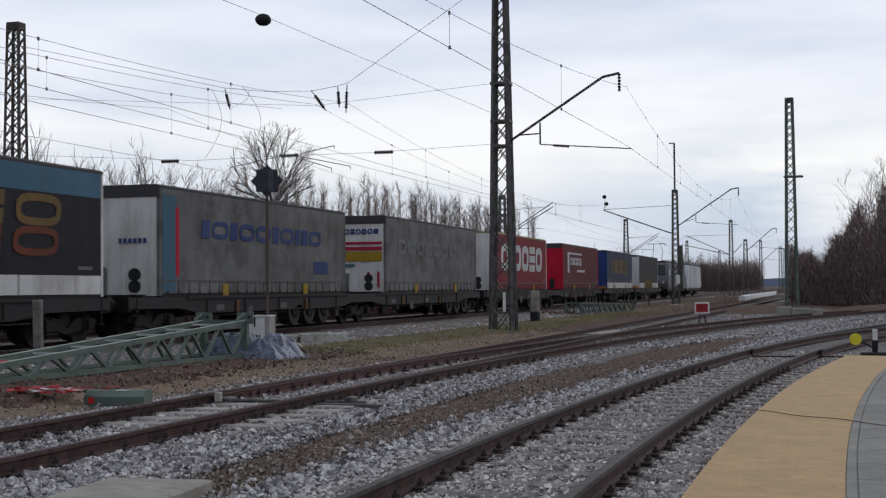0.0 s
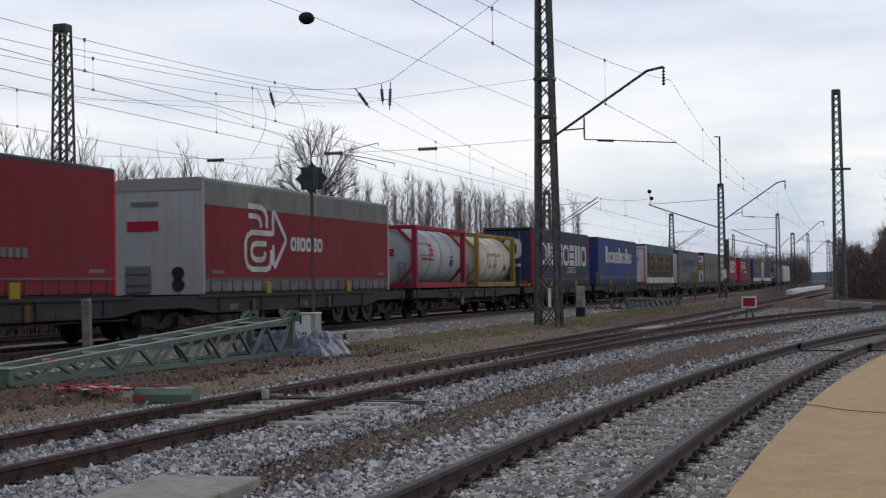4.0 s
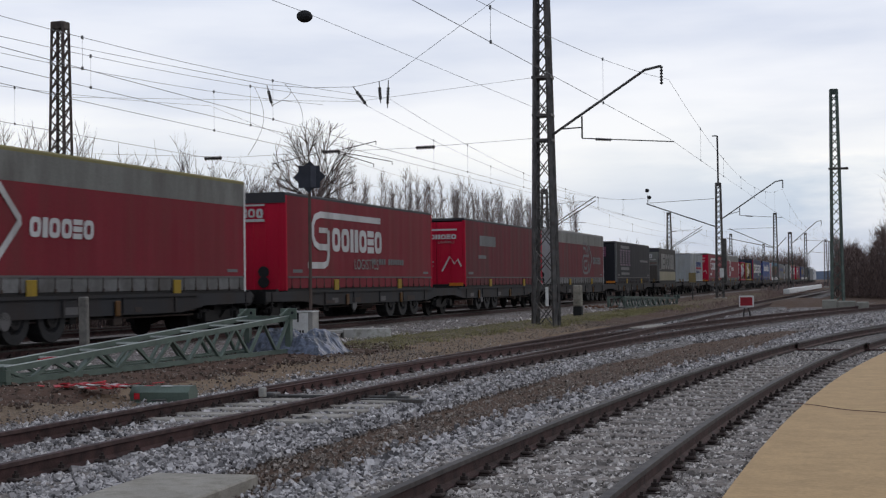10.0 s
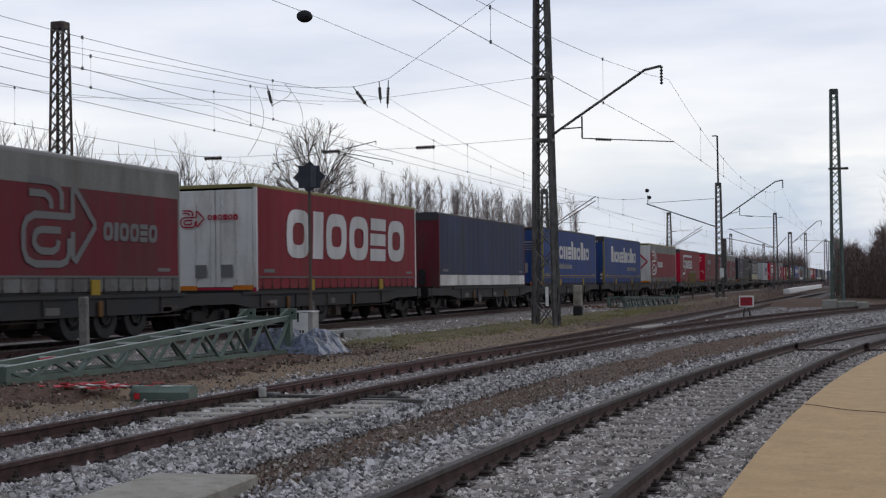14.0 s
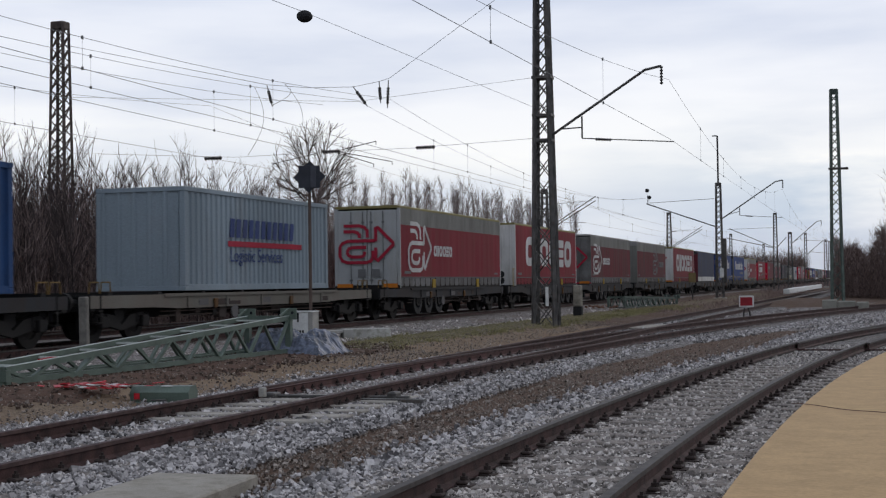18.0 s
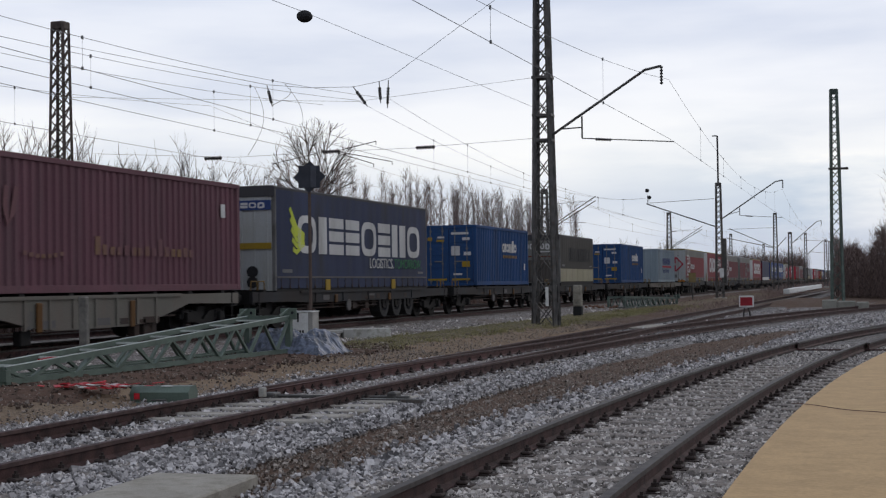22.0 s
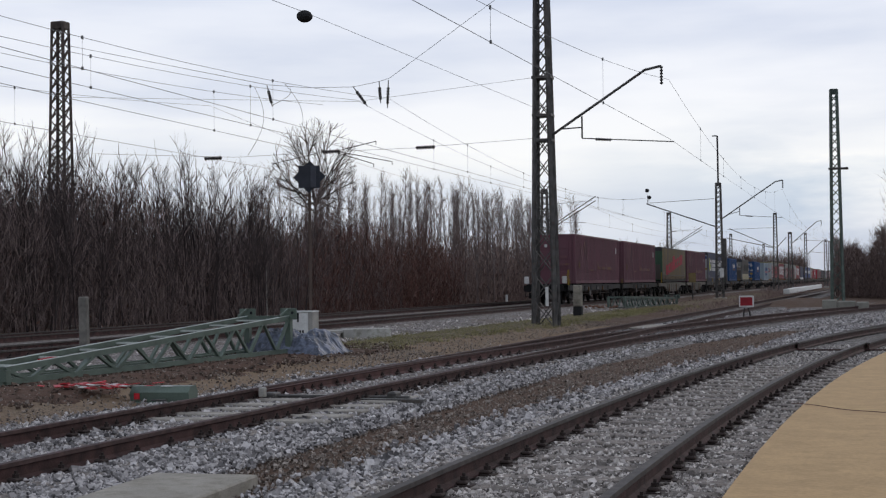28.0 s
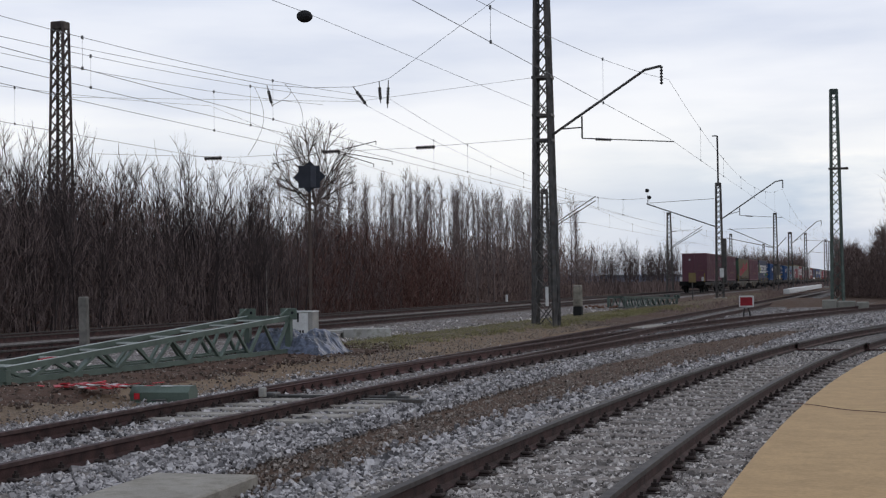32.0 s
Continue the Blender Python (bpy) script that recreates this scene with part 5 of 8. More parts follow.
def arrow_trailer(rear, label, curtain, band, end, end_col, emblem_at, emblem_col, side_emblem=True, roof=C_ROOFLIGHT):
    t, zb, zt = trailer(rear, 13.9, label, curtain, band=band, board=C_GREY if band else None, end=end, end_col=end_col, roof=roof, top=4.1)
    if side_emblem:
        emblem_at -= 0.9
        marks(t, "side", arrow_emblem(emblem_at, 1.7, 1.78), emblem_col, "white arrow emblem of bars")
        marks(t, "side", emblem_word(emblem_at + 3.05, emblem_at + 5.5, 2.3, 2.72, "oiooso", 0.06), emblem_col, "white emblem blocks")
    if end == "doors":
        marks(t, "end", arrow_emblem(-1.08, 2.0, 1.38), C_LETTERRED, "red arrow emblem of bars", 0.06)
        marks(t, "end", [(-0.35, -0.05, 1.5, 1.8), (0.2, 0.5, 1.5, 1.8)], C_LETTERDIM, "", 0.06)
    else:
        marks(t, "end", [(-0.9, 0.0, 2.75, 3.0)], C_LETTERRED, "", 0.04)
        marks(t, "end", [(-0.8, 0.0, 3.4, 3.5)], C_LETTERDIM, "", 0.04)
    return t


arrow_trailer(-54.8, "red curtain trailer with grey upper band, white buckled hem", C_RED, C_GREYBAND, "front", C_SILVER, 3.3, C_LETTER)


def red_hook_trailer(rear, end, emblem):
    t, zb, zt = trailer(rear, 13.8, "red curtain trailer with bright red end wall and dark roof", C_RED_DIRTY if emblem != 1 else C_RED, end=end, end_col=C_RED_BRIGHT,
                        post=C_RED_BRIGHT, top=3.98)
    if emblem == 1:
        marks(t, "side", [bent(((8.0, 3.42), (2.6, 3.42), (2.2, 3.33), (2.0, 3.1), (2.0, 2.75), (2.15, 2.52), (2.5, 2.42), (3.2, 2.42)), 0.2),
               bent(((3.25, 2.95), (3.25, 2.15), (3.12, 1.92), (2.85, 1.85), (1.6, 1.85)), 0.2), (2.5, 3.2, 2.86, 3.02)],
              C_LETTER, "white hooked bar emblem")
        marks(t, "side", emblem_word(3.55, 8.2, 2.3, 3.05, "oonoso"), C_LETTER, "white emblem blocks")
        text_on(t, "LOGISTICS", 5.4, 1.75, 0.36, C_LETTERMID)
        marks(t, "side", [(7.1 + 0.24 * i, 7.28 + 0.24 * i, 1.92, 2.12) for i in range(14) if i not in (2, 6)], C_LETTERDIM, "faded row of small bars")
    elif emblem == 2:
        marks(t, "side", [(2.2, 4.8, 2.85, 3.3), (2.0, 3.2, 2.3, 2.45)], C_LETTERDIM, "patched grey area")
    if end == "front":
        marks(t, "end", emblem_row(-0.95, 0.6, 3.25, 3.5, 6) + [(-1.0, 0.6, 3.58, 3.63), (-0.35, 0.6, 3.12, 3.2)], C_LETTER, "", 0.05)
    else:
        marks(t, "end", [(-0.85, 0.92, 3.46, 3.53), bent(((-0.85, 3.495), (-0.97, 3.47), (-1.03, 3.38), (-1.03, 3.24), (-0.97, 3.15), (-0.62, 3.14)), 0.07),
                         bent(((-0.6, 3.34), (-0.6, 3.02), (-0.66, 2.93), (-1.06, 2.92)), 0.07)] + emblem_word(-0.5, 0.92, 3.1, 3.3, "oonoso"), C_LETTER, "white hooked bar emblem", 0.06)
        text_on(t, "LOGISTICS", 0.1, 2.92, 0.11, C_LETTERMID, "end", 0.06)
        marks(t, "end", [(-1.0, -0.25, 2.28, 2.35), (-1.0, -0.1, 2.12, 2.18), (-1.0, -0.1, 1.97, 2.0)], C_LETTERMID, "", 0.06)
        marks(t, "end", [bent(((0.26, 1.76), (0.6, 2.37), (0.8, 2.06), (0.95, 2.25), (1.1, 1.95)), 0.07)], C_LETTER, "white peak emblem", 0.06)
    return t


red_hook_trailer(-72.8, "doors", 1)

# silver and pale containers
t = container(-87.0, 9.3, "silver grey steel container with vertical ribs", C_SILVER, doors=False, fluted=True)
marks(t, "side", emblem_row(4.3, 8.0, 2.55, 3.0, 10, 0.12, slot=False, gap=0.34), C_LETTERBLUE, "faded blue emblem blocks", 0.0)
marks(t, "side", [(4.2, 8.2, 2.3, 2.48)], C_LETTERRED, "", 0.0)
text_on(t, "Logistic Services", 4.3, 1.95, 0.28, C_LETTERBLUE, at=0.004)


def tilt_box(rear, label, side_rows, side_mat, end_mat):
    """Tarpaulin-topped swap body with cream drop sides and a ribbed grey end."""
    t, zb, zt = trailer(rear, 9.15, label, C_TILT, board=C_CREAM, board_style="panels", end="front", end_col=C_GREYBAND, post=C_GREY, top=3.84, wheels=False, plates=False, bottom=1.21)
    marks(t, "side", side_rows, side_mat, "large faded emblem blocks")
    marks(t, "end", emblem_row(-1.0, 0.75, 3.05, 3.35, 6), end_mat, "", 0.05)
    marks(t, "end", [(-0.2, 1.0, 2.88, 2.93)], end_mat, "", 0.05)
    marks(t, "end", [(-1.08, 1.08, 2.62, 2.68)], C_RUSTRED, "", 0.05)
    return t


tilt_box(-105.9, "dark tarpaulin swap body with cream drop sides and grey end", emblem_word(1.05, 8.25, 2.17, 3.4, "bsoonn"), C_LETTERMID, C_LETTER)
t, zb, zt = trailer(-124.6, 13.8, "charcoal curtain trailer with pink and grey barred emblem", C_DARK, end="doors", end_col=C_DARK, post=C_LETTERDIM, top=3.9)
marks(t, "side", [(1.6 + 0.02 * i, 4.9, 3.45 - 1.45 * (i > 0), 3.65 - 1.45 * (i > 0)) for i in range(2)], C_LETTERDIM, "grey emblem bars")
marks(t, "side", [(1.35 + 1.05 * j, 1.35 + 1.05 * j + 0.6 + 0.25 * (i in (0, 6)), 2.3 + 0.16 * i, 2.42 + 0.16 * i) for i in range(7) for j in range(4)], paint("mauve_grey_lettering", (0.13, 0.085, 0.12)), "dull mauve dashes")
marks(t, "side", [(1.8, 4.9, 1.68, 1.84), (9.4, 12.8, 2.6, 2.75)], C_LETTERDIM)
marks(t, "end", [(-1.0 + 0.58 * j, -0.6 + 0.58 * j, 2.9 + 0.13 * i, 3.0 + 0.13 * i) for i in range(5) for j in range(3)], C_PINK, "", 0.06)
arrow_trailer(-143.0, "worn red curtain trailer with grey upper band, pale front wall", C_RED_DIRTY, C_GREYBAND, "front", C_SILVER, 8.3, C_LETTERDIM)
red_hook_trailer(-159.6, "doors", 2)
red_hook_trailer(-177.9, "front", 1)
arrow_trailer(-194.5, "red curtain trailer with grey upper band and white doors", C_RED, C_GREYBAND, "doors", C_WHITE, 1.7, C_LETTER, roof=C_ROOFYEL)
for rear, end in ((-212.9, "front"), (-229.6, "doors")):
    t, zb, zt = trailer(rear, 13.9, "royal blue curtain trailer with white emblem and blue doors", C_BLUE, end=end, end_col=C_BLUE, post=C_ROOFYEL, top=4.1)
    marks(t, "side", emblem_word(2.4, 11.9, 2.5, 3.2, "LionslboLio"), C_LETTER, "white emblem blocks")
    marks(t, "side", [(8.2 + 0.24 * i, 8.36 + 0.24 * i, 1.95, 2.17 + 0.06 * (i % 3 == 1)) for i in range(15)] if rear > -220 else [(2.9 + 0.26 * i, 3.08 + 0.26 * i, 1.97, 2.2 + 0.07 * (i % 3 == 1)) for i in range(16)], C_LETTERMID, "row of small white bars")
    marks(t, "side", [(0.12, 13.7, 1.58, 1.62)], C_YELLOW)
    if end == "doors":
        marks(t, "end", [(0.15, 1.0, 3.3, 3.37), (0.2, 0.95, 3.17, 3.21), (0.2, 0.95, 3.05, 3.09), (0.2, 0.95, 2.93, 2.97), (0.3, 0.45, 1.75, 2.25)] + [bent(((-0.15, 3.2), (-0.95, 3.28), (-0.7, 3.02), (-0.85, 2.8)), 0.1)],
              C_LETTERMID, "white plates on the doors", 0.06)
        marks(t, "end", [(-1.0, -0.85, 1.75, 2.1)], C_LETTERDIM, "", 0.06)
    else:
        marks(t, "end", emblem_word(-0.9, 0.9, 3.72, 3.82, "LionslboLio"), C_LETTER, "", 0.05)
        marks(t, "end", [(1.0, 1.12, 1.6, 1.75), (1.0, 1.12, 1.4, 1.5)], C_LETTER, "", 0.05)
        rail_grip(t, -0.3)
t, zb, zt = trailer(-247.3, 13.8, "dark blue curtain trailer with white sideboards and maroon front wall", C_NAVY, board=C_WHITE, board_style="panels", end="front",
                    end_col=paint("maroon_panel", (0.11, 0.018, 0.026)), post=paint("maroon_panel", (0.11, 0.018, 0.026)), top=4.06, plates=False)


def big_block_trailer(rear, end):
    t, zb, zt = trailer(rear, 13.85, "red curtain trailer with huge white blocks and white end wall", C_RED, end=end, end_col=C_WHITE, roof=C_ROOFYEL, top=4.1)
    marks(t, "side", emblem_word(2.0, 12.7, 2.05, 3.5, "oiooso", 0.06), C_LETTER, "huge white emblem blocks")
    if end == "doors":
        marks(t, "end", arrow_emblem(-1.05, 2.9, 0.48) + emblem_row(-0.2, 0.75, 3.1, 3.25, 6), C_LETTERRED, "red arrow emblem of bars", 0.06)
        marks(t, "end", [(-0.6, -0.25, 1.5, 1.85), (0.2, 0.55, 1.5, 1.85)], C_LETTERDIM, "", 0.06)
    else:
        marks(t, "end", [(-0.4, 0.2, 3.45, 3.53), (-1.0, -0.5, 2.95, 3.1)], C_LETTERRED, "", 0.05)
        rail_grip(t, -0.25)
    return t


big_block_trailer(-264.0, "doors")
arrow_trailer(-282.3, "weathered red curtain trailer, grey band, stained pale front wall", C_RED_DIRTY, C_GREYBAND, "front", C_GREYBAND, 8.2, C_LETTERDIM)
arrow_trailer(-299.0, "weathered red curtain trailer with grey band and pale doors", C_RED_DIRTY, C_GREYBAND, "doors", C_GREY, 1.6, C_LETTER)
big_block_trailer(-317.1, "front")
arrow_trailer(-333.7, "red curtain trailer with grey upper band and pale doors", C_RED, C_GREYBAND, "doors", C_SILVER, 1.8, C_LETTER, roof=C_ROOFYEL)
t = container(-349.9, 9.35, "pale blue-grey steel container with dark blue emblem", C_GREYBLUE, doors=False)
marks(t, "side", emblem_row(2.5, 6.8, 2.55, 3.05, 11, 0.12, slot=False, gap=0.34), C_LETTERBLUE, "dark blue emblem blocks", 0.0)
marks(t, "side", [(2.4, 7.3, 2.3, 2.45)], C_LETTERRED, "", 0.0)
text_on(t, "Logistic Services", 2.5, 1.9, 0.38, C_LETTERBLUE, at=0.004)


def blue_container(rear):
    t = container(rear, 9.15, "blue corrugated steel container with grey lock bars", C_BLUEBOX, bars=C_LETTERDIM)
    marks(t, "side", emblem_word(4.3, 6.9, 2.65, 3.05, "oionLo", up=0.35), C_LETTER, "white emblem blocks", 0.0)
    marks(t, "side", [(4.4 + 0.26 * i, 4.56 + 0.26 * i, 2.38, 2.52) for i in range(10)], C_SAND, "", 0.0)
    marks(t, "side", [(8.3, 8.5, 1.85, 2.15)], C_LETTER, "", 0.0)
    marks(t, "end", [(0.12, 0.9, 3.35, 3.45), (0.62, 0.95, 3.1, 3.22), (0.12, 0.5, 2.45, 2.85), (0.68, 1.0, 2.45, 2.6), (0.2, 0.6, 1.6, 1.68), (-0.5, -0.2, 3.2, 3.28)],
          C_LETTER, "white data plates", 0.012)
    marks(t, "end", [(-0.55, -0.2, 3.05, 3.14), (0.6, 0.95, 1.95, 2.2), (-0.95, -0.1, 1.38, 1.46), (0.15, 0.95, 1.38, 1.46), (-0.95, -0.75, 3.1, 3.25)], C_YELLOW, "", 0.012)
    return t


blue_container(-366.2)
tilt_box(-384.9, "dark tarpaulin swap body with cream drop sides and faded black lettering", emblem_word(2.3, 8.2, 2.4, 3.15, "nboib nnoi".replace(" ", "")), C_BROWNDARK, C_LETTER)
blue_container(-401.2)
navy_trailer(-422.0, "front")


def maroon_container(rear):
    t = container(rear, 13.72, "maroon corrugated steel container with worn yellow emblem", C_BROWN, top=3.98, bars=C_BROWN)
    marks(t, "side", [bent(((1.45, 3.35), (1.6, 3.1), (1.75, 2.75), (1.8, 2.5), (1.95, 2.75)), 0.15), bent(((2.3, 2.9), (2.4, 3.3), (2.55, 3.5), (2.7, 3.3), (2.75, 2.9)), 0.15),
                      bent(((3.25, 3.3), (3.2, 2.9), (3.3, 2.55), (3.45, 2.75), (3.6, 3.3)), 0.15)], C_GOLDDIM, "worn yellow brush-stroke emblem", 0.0)
    marks(t, "side", [(6.5 + 0.31 * i, 6.70 + 0.31 * i, 1.98, 2.17 + (0.22 if i in (0, 9) else 0.04 * (i % 3 == 1))) for i in range(15)], C_GOLDDIM, "faded yellow letter bars", 0.0)
    marks(t, "side", [(12.6, 12.85, 3.05, 3.4)], C_LETTER, "", 0.0)
    marks(t, "side", [(0.9, 1.0, 2.05, 2.4), (1.15, 1.25, 2.05, 2.4)], C_SAND, "", 0.0)
    marks(t, "side", [(3.8 + 0.22 * i, 3.93 + 0.22 * i, 1.93 - 0.02 * i * (6 - i) / 3, 2.02 - 0.02 * i * (6 - i) / 3) for i in range(7)], C_GOLDDIM, "", 0.0)
    marks(t, "end", [(0.35, 0.75, 2.62, 2.75), (0.3, 0.9, 2.2, 2.3)], C_GOLDDIM, "", 0.012)
    marks(t, "end", [(-0.55, -0.4, 3.25, 3.42)], C_LETTER, "", 0.012)
    text_on(t, "45", 0.35, 1.35, 0.38, C_GOLDDIM, "end", 0.014)
    return t


maroon_container(-438.0)
t, zb, zt = trailer(-453.2, 13.9, "grimy yellow-brown curtain swap body with red blocks and green end", C_OLIVE, end="front", end_col=C_GREENEND, post=C_GREENEND, top=3.95,
                    wheels=False, plates=False, bottom=1.3)
marks(t, "side", [q for i, c in enumerate("nonLooob") for q in emblem_word(2.0 + 1.22 * i, 3.4 + 1.22 * i, 1.72 + 0.13 * i, 2.55 + 0.13 * i, c, 0.28)], C_LETTERRED, "red emblem blocks rising along the flank")
rail_grip(t, -0.3)
maroon_container(-470.6)
maroon_container(-486.4)

# ---- two locomotives ----


def locomotive(rear, colour, label, raised):
    t = rolling("locomotive", rear, label, "locomotive", "locomotives of the train")
    n = 18.9
    bm = bmesh.new()
    prism(bm, [(0.5, 1.0), (n - 0.5, 1.0), (n - 0.15, 1.7), (n - 0.35, 2.4), (n - 1.3, 3.75), (1.3, 3.75), (0.35, 2.4), (0.15, 1.7)], "x", -1.48, 1.48)
    bmesh.ops.bevel(bm, geom=bm.edges[:], offset=0.12, segments=2, affect="EDGES")
    part("body", bm, colour, t)
    for y0, d in ((0.36, 1), (n - 0.36, -1)):
        bm = bmesh.new()
        q = [(-1.2, y0, 2.5), (1.2, y0, 2.5), (1.1, y0 + d * 0.68, 3.48), (-1.1, y0 + d * 0.68, 3.48)]
        off = Vector((0, -0.03 * d, 0.02))
        lo, hi = [bm.verts.new(Vector(p) - off * 4) for p in q], [bm.verts.new(Vector(p) + off) for p in q]
        for i in range(4):
            bm.faces.new((lo[i], lo[(i + 1) % 4], hi[(i + 1) % 4], hi[i]))
        bm.faces.new(hi)
        bmesh.ops.recalc_face_normals(bm, faces=bm.faces[:])
        part("windscreen", bm, C_GLASS, t)
        for s in (-1, 1):
            bm = bmesh.new()
            box(bm, s * 1.46, s * 1.50, y0 + d * 0.9 - 0.35, y0 + d * 0.9 + 0.35, 2.45, 3.1)
            part("cab_window", bm, C_GLASS, t)
            bm = bmesh.new()
            rod(bm, (s * 1.0, y0 - d * 0.26, 1.7), (s * 1.0, y0 + d * 0.2, 1.7), 0.13, 10)
            part("headlight", bm, C_LETTER, t)
            bm = bmesh.new()
            rod(bm, (s * 0.875, y0, 1.05), (s * 0.875, y0 - d * 0.75, 1.05), 0.22, 10)
            part("buffer", bm, C_UNDER, t)
    bm = bmesh.new()
    box(bm, -1.35, 1.35, 0.7, n - 0.7, 0.75, 1.05)
    box(bm, -1.1, 1.1, 7.5, 11.4, 0.35, 0.75, 0.05)
    part("underframe", bm, C_UNDER, t)
    bm = bmesh.new()
    box(bm, -1.0, 1.0, 2.2, n - 2.2, 3.75, 3.95, 0.04)
    part("roof_equipment", bm, C_UNDER, t)
    for y in (4.3, n - 4.3):
        bogie(t, y)
    for y, up in ((3.6, raised), (n - 3.6, False)):
        bm = bmesh.new()
        h = 5.75 if up else 4.25
        for s in (-0.5, 0.5):
            rod(bm, (s, y - 0.9, 3.95), (s, y + 0.9 if up else y + 1.0, (h + 3.95) / 2 + 0.1), 0.03)
            rod(bm, (s, y + 0.9 if up else y + 1.0, (h + 3.95) / 2 + 0.1), (s * 0.7, y - 0.3, h), 0.025)
        rod(bm, (-0.8, y - 0.3, h), (0.8, y - 0.3, h), 0.04)
        rod(bm, (-0.8, y - 0.3, h), (-0.98, y - 0.3, h - 0.2), 0.03)
        rod(bm, (0.8, y - 0.3, h), (0.98, y - 0.3, h - 0.2), 0.03)
        part("pantograph", bm, M_STEEL_DARK, t)
    return t


locomotive(142.9, C_LOCODARK, "dark grey electric locomotive with raised pantograph", True)
locomotive(161.9, C_LOCO, "silver electric locomotive at the head of the train", False)

# ---- platform edge beside the siding ----


def strip(name, lo, hi, ys, z0, z1, material, label, category, fx=near_x):
    left, right = line_at(fx, ys, 0, lo), line_at(fx, ys, 0, hi)
    verts, faces = [], []
    for i, (a, b) in enumerate(zip(left, right)):
        for k in range(7):
            u = k / 6
            wob = 0.003 * noise.noise((a[0] * 2 + u * 2, a[1] * 2, 5))
            verts.append((a[0] + (b[0] - a[0]) * u, a[1] + (b[1] - a[1]) * u, z1 + wob))
        verts.append((a[0], a[1], z0))
        verts.append((b[0], b[1], z0))
    n = 9
    for i in range(len(ys) - 1):
        for k in range(6):
            faces.append((i * n + k, i * n + k + 1, (i + 1) * n + k + 1, (i + 1) * n + k))
        faces.append((i * n + 7, i * n, (i + 1) * n, (i + 1) * n + 7))
        faces.append((i * n + 6, i * n + 8, (i + 1) * n + 8, (i + 1) * n + 6))
    m = len(ys) - 1
    faces.append(tuple(m * n + k for k in (7, 0, 1, 2, 3, 4, 5, 6, 8)))
    return tagged(raw(name, verts, faces, material), label, category, kind="structure")


def platform_x(y):
    return -2.45 + (0.0030 * (y - 9) ** 2 if y > 9 else 0)


strip("pavement_tan", 1.43, 2.519, span(-6, 30, 0.5), -0.3, -0.05, M_TAN, "smooth tan-coloured compacted paving along the siding", "pavement", platform_x)
kerb_bed = strip("pavement_kerb", 2.521, 3.06, span(-6, 34, 0.5), -0.3, -0.062, M_CONCRETE, "bed of the grey kerb slabs", "pavement", platform_x)
y = -5.88
while y < 33:
    p, q = line_at(platform_x, (y, y + 0.98), 0, 2.8)
    bm = bmesh.new()
    ang = -math.degrees(math.atan2(q[0] - p[0], q[1] - p[1]))
    box(bm, -0.277, -0.198, 0.004, 0.976, -0.03, 0.030, 0.006)
    box(bm, -0.194, 0.25, 0.012, 0.968, -0.03, 0.028, 0.008)
    ob = part("paving_slab", bm, M_PAVER, kerb_bed)
    ob.matrix_basis = pose(p[0], p[1], -0.073, 0, 0, ang)
    y += 0.98
strip("pavement_inner", 3.08, 9.0, span(-8, 40, 1.0), -0.3, -0.05, mat("inner_paving", (0.25, 0.245, 0.235), 0.9, 0, 0.15, 2, 0.3, 50), "grey paved platform surface", "pavement", platform_x)
cable = bpy.data.curves.new("loose_cable", "CURVE")
cable.dimensions, cable.bevel_depth = "3D", 0.0045
sp = cable.splines.new("POLY")
pts = [(-0.98 + 0.118 * i, 16.5 - 0.125 * i + 0.08 * math.sin(i * 0.9), -0.035) for i in range(14)]
sp.points.add(len(pts) - 1)
for a, b in zip(sp.points, pts):
    a.co = (*b, 1)
ob = new("loose_cable", cable)
cable.materials.append(mat("brown_cable", (0.12, 0.06, 0.05), 0.7))
tagged(ob, "thin brown cable lying across the paving", "cable")

# concrete slab beside the siding
bm = bmesh.new()
box(bm, -0.45, 0.45, -1.2, 1.2, -0.16, 0.0, 0.015)
ob = part("concrete_slab", bm, mat("pale_concrete", (0.29, 0.265, 0.225), 0.9, 0, 0.12, 2, 0.3, 60, (0.19, 0.17, 0.135), 0.4))
ob.matrix_basis = pose(-5.16, 8.98, -0.115, 0, 0, 4)
tagged(ob, "pale concrete cover slab in the ballast", "concrete slab")

# ---- turnout parts ----


def blade(fx, a, b, shift, off):
    ys = span(a, b, 0.5)
    line = []
    for i, (x, y, z) in enumerate(line_at(fx, ys, 0.004, shift)):
        line.append((x + off * (1 - i / len(ys)), y, z))
    return line


M_BLADE = mat("red_brown_switch_blade", (0.080, 0.036, 0.033), 0.75, 0.0, 0.25, 5, 0.2, 60)
turn = thing("turnout_blades", Matrix(), "brown rusty switch blades of the turnout", "switch blade", kind="structure")
sweep("switch_blade", blade(branch_x, 17.3, 30, -0.7525, 0.09), RAIL_BODY, M_BLADE, turn)
sweep("switch_blade", blade(straight_x, 17.3, 30, 0.7525, -0.05), RAIL_BODY, M_BLADE, turn)
bm = bmesh.new()
rod(bm, (-8.6, 17.5, -0.11), (-6.0, 17.5, -0.11), 0.025)
box(bm, -8.1, -7.9, 17.35, 17.6, -0.16, -0.06, 0.02)
box(bm, -6.3, -6.18, 17.45, 17.7, -0.16, -0.04, 0.02)
box(bm, -6.6, -5.7, 17.2, 17.32, -0.16, -0.11)
part("point_rod", bm, M_STEEL_DARK, turn)
bm = bmesh.new()
box(bm, -8.02, -7.94, 17.1, 17.2, -0.1, 0.03, 0.01)
part("stop_block", bm, M_CONCRETE, turn, "small pale stop block")

